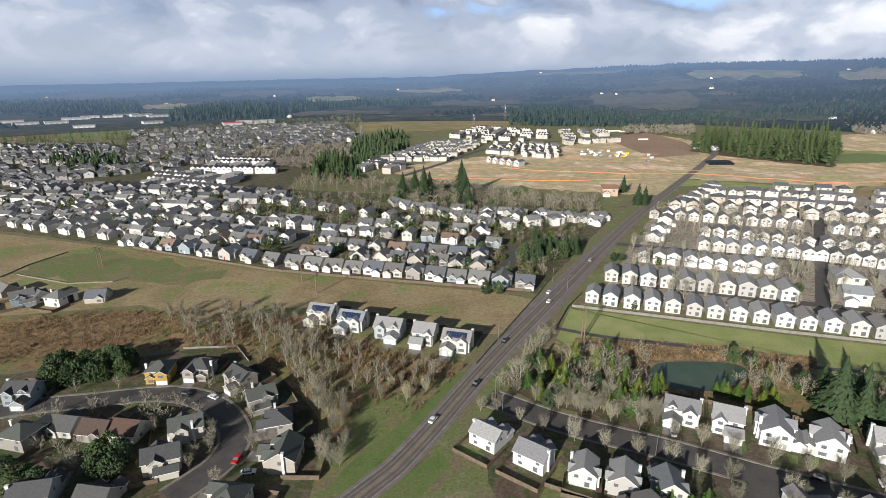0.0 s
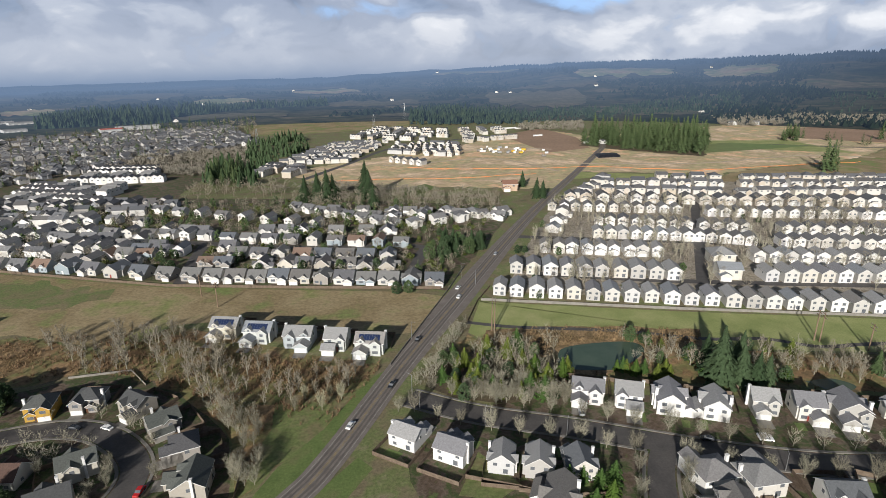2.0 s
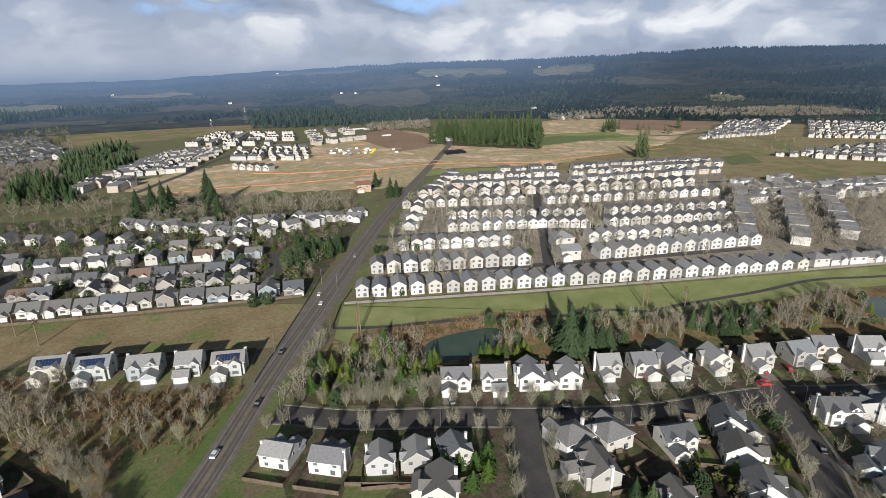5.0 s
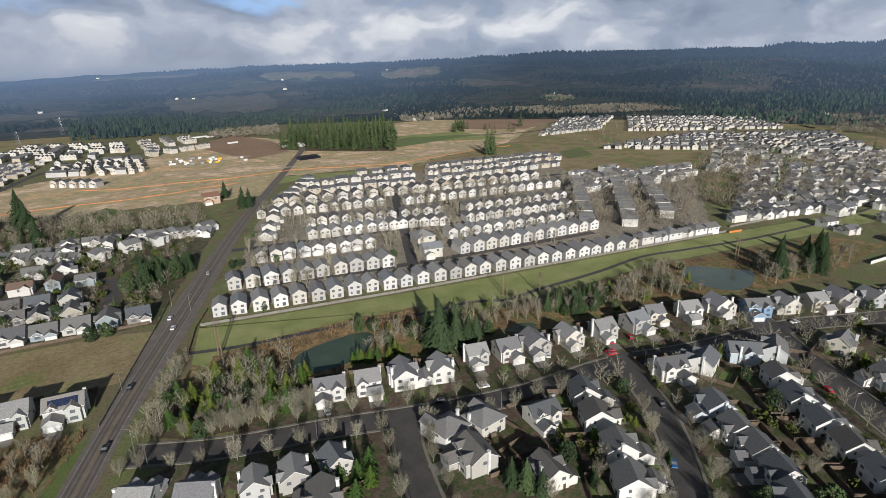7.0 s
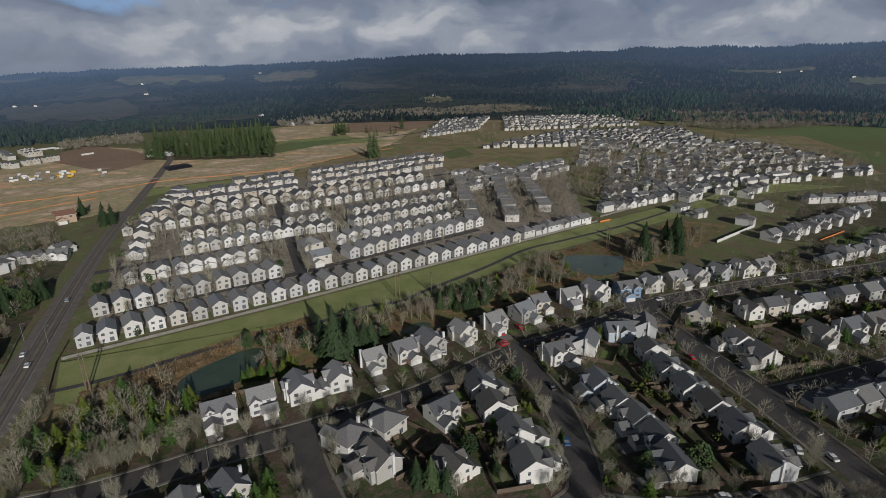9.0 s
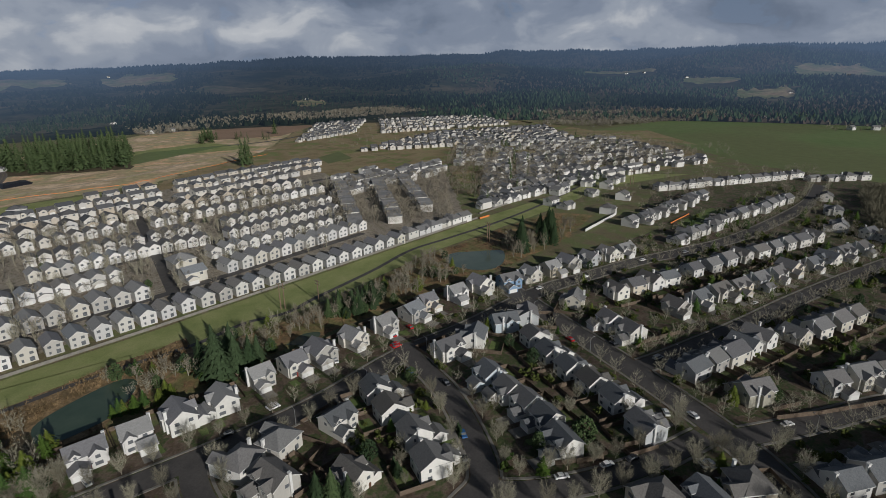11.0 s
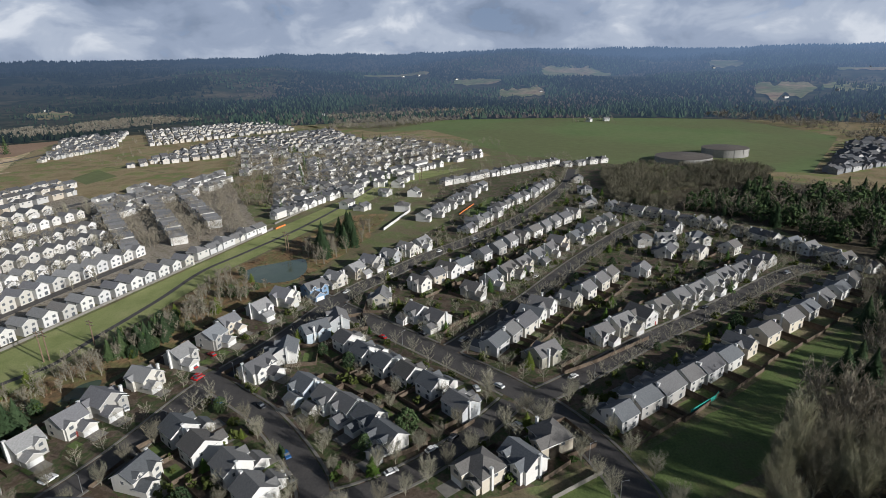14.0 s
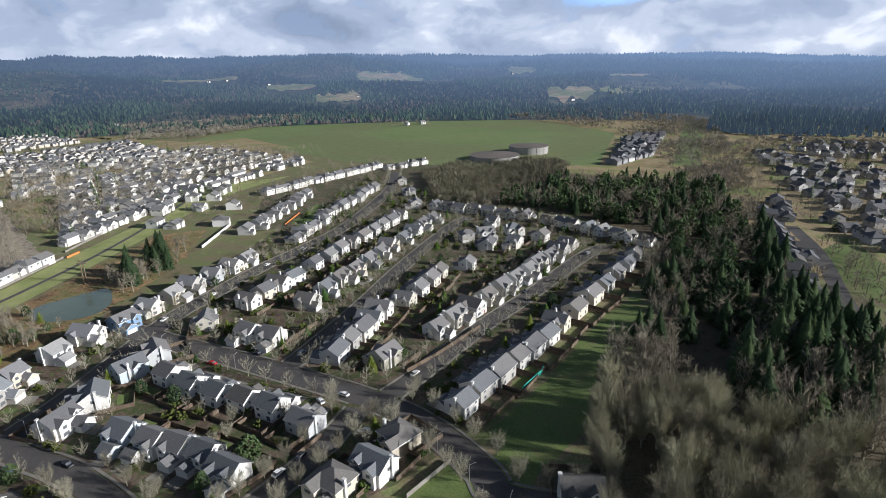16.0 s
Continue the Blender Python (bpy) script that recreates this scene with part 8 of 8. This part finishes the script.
fence([(73.0, 263.6), (167.8, 230.6), (276.6, 196.2), (414.3, 153.5)], 1.5, "concrete", "pale fence along the grass strip")
fence([(428.4, 156.7), (524.4, 130.1), (639.6, 92.9)], 1.5, "concrete", "pale fence along the grass strip")
fence([(55.1, 284.4), (-21.7, 302.2), (-99.8, 322.6), (-209.2, 371.0)], 1.6, "wood", "weathered board fence behind the houses")
fence([(17.9, 206.0), (36.5, 240.6), (58.1, 280.3), (76.5, 316.9)], 1.1, "concrete", "low pale rail beside the main road")
fence([(59.7, 239.9), (70.6, 262.6), (82.8, 281.1)], 1.2, "wood", "board fence by the road corner")
fence([(232.6, 11.3), (242.4, 6.7), (255.2, -5.8)], 1.8)
fence([(197.5, -38.7), (206.6, -53.3), (227.3, -81.5)], 1.8)
fence([(153.2, -55.1), (164.4, -70.2), (170.5, -79.8)], 1.6)
fence([(129.1, -23.7), (140.2, -40.5)], 1.7, "concrete", "pale board fence at the lawn")
fence([(162.1, 8.5), (170.0, -1.3)], 1.8)
fence([(144.9, 27.5), (153.2, 13.9)], 1.8)
fence([(406.5, 64.2), (463.3, 49.4)], 2.2, "trim", "long white wall behind houses", category="wall")
fence([(33.0, 134.4), (48.4, 126.3), (52.8, 123.6)], 1.6)
fence([(170.8, -78.7), (179.9, -91.0), (182.5, -93.2)], 2.0, "greenmesh", "turquoise mesh fence round a play court")
fence([(-260.6, 316.2), (-258.7, 338.0), (-249.5, 363.7)], 0.7, "concrete", "white rail fence on a field path")
fence([(-253.7, 320.7), (-213.2, 304.7), (-188.1, 306.6), (-182.5, 313.7)], 0.7, "concrete", "white rail fence on a field path")
fence([(-112.0, 223.6), (-88.4, 224.5), (-79.3, 211.6)], 1.0, "concrete", "white garden fence of the cul-de-sac")
sheet("play_court", [(176.6, -76.4), (185.7, -90.4), (181.7, -91.1), (171.5, -79.1)], "lawn", 0.05, "green play court", "court", seed=31)
for pts, lab in (([(307.8, 630.7), (374.5, 600.2), (420.5, 574.6), (493.6, 574.7), (583.7, 578.7), (658.7, 578.0)], 1), ([(86.8, 679.2), (177.4, 647.0), (268.1, 632.1), (307.3, 632.6)], 2), ([(-4.9, 618.9), (125.4, 601.4), (232.2, 598.3)], 3)):
    fence([tuple(p + Vector((rng.uniform(-4, 4), rng.uniform(-4, 4)))) for p in smooth(pts, 5)], 0.45, "silt", "long orange silt fence on the building site", gap=6.0)
fence([(413.6, 151.0), (424.5, 146.7)], 1.4, "silt", "short orange mesh barrier")
fence([(451.5, 6.4), (485.6, -6.0)], 1.0, "silt", "orange mesh barrier on a lawn")


def pole(x, y, h, arms=1, label="tall wooden power pole with crossarms"):
    p = new("power_pole")
    bm = bmesh.new()
    bmesh.ops.create_cone(bm, cap_ends=True, segments=8, radius1=0.32, radius2=0.2, depth=h + 0.6, matrix=Matrix.Translation((0, 0, h / 2 - 0.3)))
    part("post", bm, "pole", p)
    for i in range(arms):
        bm = bmesh.new()
        box(bm, -2.2, 2.2, -0.12, 0.12, h - 1.0 - i * 1.6, h - 0.75 - i * 1.6)
        arm = part("crossarm", bm, "pole", p)
        for k in (-2.0, -0.7, 0.7, 2.0):
            ib = bmesh.new()
            bmesh.ops.create_cone(ib, cap_ends=True, segments=6, radius1=0.09, radius2=0.06, depth=0.4, matrix=Matrix.Translation((k, 0, h - 0.55 - i * 1.6)))
            part("insulator", ib, "steel", arm)
    p.matrix_basis = pose(x, y, 0, 0, 0, 70)
    tagged(p, label, "power pole", "power poles")
    return p


for x, y, h in ((68.6, 228.0, 17), (69.9, 228.0, 16.5), (208.5, 187.3, 15), (210.0, 185.8, 14.5), (223.5, 174.0, 13), (356.8, 124.6, 15), (357.6, 123.3, 14.5), (593.4, 51.3, 16), (595.0, 48.8, 16), (-213.2, 336.5, 13), (-209.4, 334.3, 13), (-64.7, 285.7, 14), (-76.4, 303.0, 13)):
    pole(x, y, h, 2)


def tower(x, y, h):
    """Lattice pylon."""
    t_ = new("pylon")
    for sx, sy in ((-1, -1), (1, -1), (1, 1), (-1, 1)):
        vs, fs = [], []
        tube(vs, fs, Vector((sx * 3, sy * 3, 0)), Vector((sx * 0.6, sy * 0.6, h)), 0.16, 0.12, 4)
        part_raw("leg", vs, fs, "steel", t_)
    for k in range(6):
        z0, z1 = h * k / 6, h * (k + 1) / 6
        w0, w1 = 3 - 2.4 * k / 6, 3 - 2.4 * (k + 1) / 6
        for a, b in (((-w0, -w0, z0), (w1, -w1, z1)), ((w0, w0, z0), (-w1, w1, z1)), ((-w0, w0, z0), (-w1, -w1, z1)), ((w0, -w0, z0), (w1, w1, z1))):
            vs, fs = [], []
            tube(vs, fs, Vector(a), Vector(b), 0.09, 0.09, 3)
            part_raw("brace", vs, fs, "steel", t_)
    for z, w in ((h * 0.72, 6), (h * 0.85, 5), (h * 0.98, 4)):
        vs, fs = [], []
        tube(vs, fs, Vector((-w, 0, z)), Vector((w, 0, z)), 0.15, 0.15, 4)
        part_raw("crossarm", vs, fs, "steel", t_)
    t_.matrix_basis = pose(x, y, 0, 0, 0, 20)
    tagged(t_, "grey steel lattice power pylon", "pylon", "pylons")


def part_raw(name, vs, fs, mat, parent):
    o = new(name, raw(name, vs, fs, mat))
    o.parent = parent
    return o


for x, y, h in ((-289.0, 728.6, 30), (-117.8, 950.2, 26), (85.0, 1118.7, 30), (174.1, 1329.5, 36)):
    tower(x, y, h)


def street_lamp(x, y, turn, h=9.0):
    l_ = new("street_lamp")
    bm = bmesh.new()
    bmesh.ops.create_cone(bm, cap_ends=True, segments=8, radius1=0.13, radius2=0.08, depth=h, matrix=Matrix.Translation((0, 0, h / 2)))
    part("post", bm, "steel", l_)
    vs, fs = [], []
    tube(vs, fs, Vector((0, 0, h - 0.1)), Vector((1.8, 0, h + 0.3)), 0.06, 0.05, 5)
    part_raw("arm", vs, fs, "steel", l_)
    bm = bmesh.new()
    box(bm, 1.65, 2.2, -0.12, 0.12, h + 0.22, h + 0.34)
    part("lamp_head", bm, "steel", l_)
    l_.matrix_basis = pose(x, y, 0, 0, 0, turn)
    tagged(l_, "grey steel street lamp beside the road", "street lamp", "street lamps")


for x, y, a in ((30.0, 227.5, -40), (70.1, 298.4, -40), (23.6, 182.3, 140), (75.8, 286.4, -40)):
    street_lamp(x, y, a)
for i in (0, 3, 5, 6):
    ln, hw = LINES[i]
    for j in range(6, len(ln), 20):
        d = (ln[j] - ln[j - 1]).normalized()
        q = ln[j] + Vector((d.y, -d.x)) * (hw + 0.6)
        if not on_street(q, i) and q.length < 330:
            street_lamp(q.x, q.y, math.degrees(math.atan2(d.x, -d.y)), 6.5)


# ---- cars ----
def car_kind(mat, label, van=False):
    c = new("car")
    PROTOS.append(c)
    ln, w, h = (5.0, 1.95, 1.75) if van else (4.6, 1.82, 1.45)
    bm = bmesh.new()
    prof = [(-ln / 2, 0.35), (ln / 2, 0.35), (ln / 2, 0.72), (ln / 2 - 0.15, 0.85), (ln * 0.24, 0.95), (-ln * 0.42, 0.98), (-ln / 2, 0.9)]
    solid(bm, [(x, -w / 2, z) for x, z in prof], (0, w, 0))
    bmesh.ops.bevel(bm, geom=bm.edges[:], offset=0.06, segments=1, affect="EDGES")
    body = part("body", bm, mat, c)
    bm = bmesh.new()
    cab = [(ln * 0.25, 0.93), (ln * 0.10, h), (-ln * 0.26, h), (-ln * 0.42, 0.95)] if not van else [(ln * 0.30, 0.93), (ln * 0.16, h), (-ln * 0.42, h), (-ln * 0.47, 0.95)]
    solid(bm, [(x, -w / 2 + 0.12, z) for x, z in cab], (0, w - 0.24, 0))
    part("cabin", bm, "glass", c)
    bm = bmesh.new()
    box(bm, cab[2][0] - 0.02, cab[1][0] + 0.02, -w / 2 + 0.14, w / 2 - 0.14, h, h + 0.05)
    part("roof_panel", bm, mat, c)
    for x in (-ln * 0.3, ln * 0.3):
        for y in (-w / 2 + 0.05, w / 2 - 0.05):
            bm = bmesh.new()
            bmesh.ops.create_cone(bm, cap_ends=True, segments=12, radius1=0.34, radius2=0.34, depth=0.22, matrix=Matrix.Translation((x, y, 0.34)) @ Matrix.Rotation(math.pi / 2, 4, "X"))
            part("wheel", bm, "tyre", c)
    tagged(c, label, "car")
    c.matrix_basis = PROTO_AT
    return c


CAR_WHITE = car_kind("carwhite", "white saloon car parked on the street")
CAR_RED = car_kind("carred", "red saloon car parked on the street")
CAR_DARK = car_kind("cardark", "dark saloon car parked on the street")
CAR_GREY = car_kind("cargrey", "silver van parked on the street", True)
CAR_BLUE = car_kind("carblue", "blue hatchback parked on a driveway")


def car(kind, x, y, turn, label=""):
    c = copy_thing(kind, pose(x, y, 0.07, 0, 0, turn))
    c["group"] = "cars"
    if label:
        c["label"] = label
    SPOTS.append((x, y, 2.5))


def heading(i, x, y):
    """The way of street i nearest to a place."""
    ln = LINES[i][0]
    j = min(range(1, len(ln)), key=lambda k: (ln[k] - Vector((x, y))).length)
    d = ln[j] - ln[j - 1]
    return math.degrees(math.atan2(d.y, d.x))


R1 = len(LINES) - 1
for kind, i, x, y in ((CAR_WHITE, R1, -0.3, 167.6), (CAR_DARK, R1, 16.7, 190.3), (CAR_WHITE, R1, 64.7, 282.7), (CAR_DARK, R1, 32.9, 226.2), (CAR_GREY, R1, 102.4, 334.8), (CAR_WHITE, R1, 62.3, 270.1),
                      (CAR_RED, 0, 194.5, 110.7), (CAR_WHITE, 0, 135.6, 130.8), (CAR_WHITE, 0, 284.4, 68.1), (CAR_WHITE, 3, 188.6, -11.8), (CAR_DARK, 2, 135.5, 54.4), (CAR_BLUE, 2, 147.7, 59.8), (CAR_WHITE, 2, 139.1, 58.8),
                      (CAR_WHITE, 4, 140.1, 24.4), (CAR_WHITE, 4, 150.8, 12.5), (CAR_DARK, 4, 156.6, 5.7), (CAR_WHITE, 5, 304.9, -40.1), (CAR_GREY, 5, 227.0, 2.2), (CAR_DARK, 2, 175.0, 77.9), (CAR_BLUE, 2, 177.6, 95.3),
                      (CAR_WHITE, 6, 195.2, -41.7), (CAR_DARK, 6, 260.3, -119.8), (CAR_GREY, 6, 307.4, -185.5), (CAR_WHITE, 0, 311.6, 47.4), (CAR_WHITE, 0, 353.9, 19.0), (CAR_GREY, 0, 379.8, -5.2), (CAR_DARK, 0, 116.6, 135.2), (CAR_WHITE, 0, 136.1, 132.3), (CAR_RED, 0, 195.6, 112.4),
                      (CAR_DARK, 7, -95.3, 186.4), (CAR_WHITE, 7, -84.1, 184.1), (CAR_RED, 7, -63.3, 148.5)):
    car(kind, x, y, heading(i, x, y) + rng.choice((0, 180)))
for kind, x, y, a in ((CAR_WHITE, 81.8, 158.1, 75), (CAR_RED, 203.5, 117.5, 60), (CAR_WHITE, 173.4, 128.9, 40), (CAR_RED, 213.9, 114.0, 60), (CAR_DARK, 232.9, 21.5, 50), (CAR_WHITE, 162.6, -14.7, 30), (CAR_WHITE, 163.4, -17.2, 30),
                      (CAR_BLUE, -102.2, 203.1, 80), (CAR_WHITE, -57.8, 142.4, 10), (CAR_WHITE, 238.2, 21.7, 50), (CAR_RED, 229.9, 40.0, 50), (CAR_WHITE, 186.7, -3.0, 20)):
    car(kind, x, y, a, "car parked on a house driveway")

# ---- tanks, site things ----
def water_tank(x, y, r, h, label):
    t_ = new("water_tank")
    bm = bmesh.new()
    bmesh.ops.create_cone(bm, cap_ends=True, segments=56, radius1=r, radius2=r, depth=h, matrix=Matrix.Translation((0, 0, h / 2)))
    part("shell", bm, "tank", t_)
    bm = bmesh.new()
    bmesh.ops.create_cone(bm, cap_ends=True, segments=56, radius1=r + 0.4, radius2=r * 0.1, depth=1.6, matrix=Matrix.Translation((0, 0, h + 0.8)))
    part("roof", bm, "tanktop", t_).color = (0.2, 0.18, 0.16, 1)
    for i in range(14):
        a = 2 * math.pi * i / 14
        bm = bmesh.new()
        box(bm, r - 0.1, r + 0.35, -0.4, 0.4, 0, h)
        part("buttress", bm, "tank", t_).matrix_basis = pose(0, 0, 0, 0, 0, math.degrees(a))
    t_.matrix_basis = pose(x, y, 0)
    tagged(t_, label, "water tank", "water tanks")


water_tank(692.1, -267.4, 33, 7.0, "large round concrete water tank with brown roof")
water_tank(734.6, -335.8, 28, 10.0, "tall round concrete water tank beside another")

TARP = [(360.7, 724.7), (395.5, 720.8), (387.2, 688.8), (351.5, 688.4)]
bm = bmesh.new()
g_ = [[None] * 9 for _ in range(5)]
for j in range(5):
    for i in range(9):
        u, v = i / 8, j / 4
        p = Vector(TARP[3]).lerp(Vector(TARP[2]), u).lerp(Vector(TARP[0]).lerp(Vector(TARP[1]), u), v)
        g_[j][i] = bm.verts.new((p.x, p.y, 0.0 if i in (0, 8) or j in (0, 4) else 2.5 + rng.uniform(-0.6, 0.6)))
for j in range(4):
    for i in range(8):
        bm.faces.new((g_[j][i], g_[j][i + 1], g_[j + 1][i + 1], g_[j + 1][i]))
tagged(new("soil_mound", mesh_of("soil_mound", bm, "tarp")), "soil heap under a black tarpaulin", "heap")


def container(x, y, turn, mat, ln, label):
    c = new("site_trailer")
    bm = bmesh.new()
    box(bm, -ln / 2, ln / 2, -1.2, 1.2, 0.5, 3.0)
    bmesh.ops.bevel(bm, geom=bm.edges[:], offset=0.08, segments=1, affect="EDGES")
    part("body", bm, mat, c)
    for k in (-ln * 0.3, ln * 0.3):
        bm = bmesh.new()
        box(bm, k - 0.5, k + 0.5, -1.0, 1.0, 0.0, 0.5)
        part("axle", bm, "tyre", c)
    c.matrix_basis = pose(x, y, 0.03, 0, 0, turn)
    tagged(c, label, "trailer", "site trailers")


rs = random.Random(4)
SITE = [(204.6, 773.4), (289.0, 711.6), (314.1, 784.6), (227.6, 825.2)]
for i in range(34):
    u, v = rs.random(), rs.random()
    p = Vector(SITE[0]).lerp(Vector(SITE[1]), u).lerp(Vector(SITE[3]).lerp(Vector(SITE[2]), u), v)
    container(p.x, p.y, rs.uniform(-15, 15), rs.choice(("trim", "trim", "concrete", "diggeryellow", "cargrey")), rs.uniform(2.5, 7), "pale site trailer or pipe stack on bare earth")
for x, y, ln in ((358.2, 935.6, 18), (347.4, 1064.2, 30), (367.6, 1054.1, 24), (401.8, 826.8, 15)):
    container(x, y, 10, "trim", ln, "long white shed at the field edge")
for x, y, a in ((422.9, 819.4, -60), (447.2, 839.9, 30), (1985.6, 1060.1, 0)):
    put_house(P_FAR[0], x, y, a, "farmhouses", "white farmhouse among fir trees", [(0.6, 0.6, 0.58)])
for x, y, a in ((1203.7, -295.6, 10), (1195.3, -258.2, 50), (1430.5, -221.9, 0), (1369.2, -143.7, 0), (802.0, 1006.9, 0), (849.0, 996.0, 40), (1475.0, 375.7, 20)):
    put_house(P_FAR[1], x, y, a, "farmhouses", "white farm building by a field", [(0.6, 0.6, 0.58)], [(0.2, 0.2, 0.2)], 1.0)
put_house(P_FAR[1], 173.7, 526.0, -100, "", "brown-roofed farmhouse beside the main road", [(0.45, 0.33, 0.24)], [(0.24, 0.13, 0.09)], 1.3)

def warehouse(x, y, turn, ln, w, h, roof, label):
    """Long low shed with a shallow gabled roof."""
    s_ = new("warehouse")
    wb, rb = volume(-ln / 2, ln / 2, -w / 2, w / 2, 0, h * 0.6, "x", 0.08, 0.4)
    part("wall", wb, "wall", s_).color = (0.40, 0.41, 0.42, 1)
    part("roof", rb, ("roof", "trim"), s_).color = (*roof, 1)
    for k in range(4):
        fit_in("loading_door", GARAGE, s_, -ln * 0.36 + ln * 0.24 * k, -w / 2, 0, "s")
    r = math.hypot(x, y)
    s_.matrix_basis = pose(x, y, hill_height(math.degrees(math.atan2(x, y)), r) + 0.4 if r > 1300 else 0.0, 0, 0, turn)
    tagged(s_, label, "warehouse", "warehouses of the valley")


WHITE_SHED, RED_SHED = "long pale warehouse on the valley floor", "red-roofed store on the valley floor"
for x, y, ln, c in ((-971.9, 1318.8, 60, 0.55), (-903.9, 1275.8, 50, 0.5), (-849.6, 1298.0, 45, 0.6), (-864.8, 1397.1, 60, 0.65), (-857.4, 1443.3, 40, 0.6), (-808.1, 1456.2, 45, 0.5), (-789.2, 1488.5, 55, 0.6), (-751.6, 1485.9, 50, 0.62), (-698.5, 1465.4, 50, 0.5), (-732.1, 1205.7, 40, 0.5), (-627.2, 1284.3, 40, 0.5)):
    warehouse(x, y, 35 + rng.uniform(-8, 8), ln, 26, 8, (c * 0.45, c * 0.46, c * 0.5), WHITE_SHED)
warehouse(-430.9, 1234.6, 28, 40, 30, 9, (0.45, 0.12, 0.10), RED_SHED)
for k in (445, 470):
    x, y = (-407.9, 1270.7) if k == 445 else (-378.3, 1281.8)
    warehouse(x, y, 22, 50, 36, 9, (0.5, 0.5, 0.5), WHITE_SHED)
# ---- the patterns that were copied go ----
for base in PROTOS:
    for o in (*base.children_recursive, base):
        bpy.data.objects.remove(o)
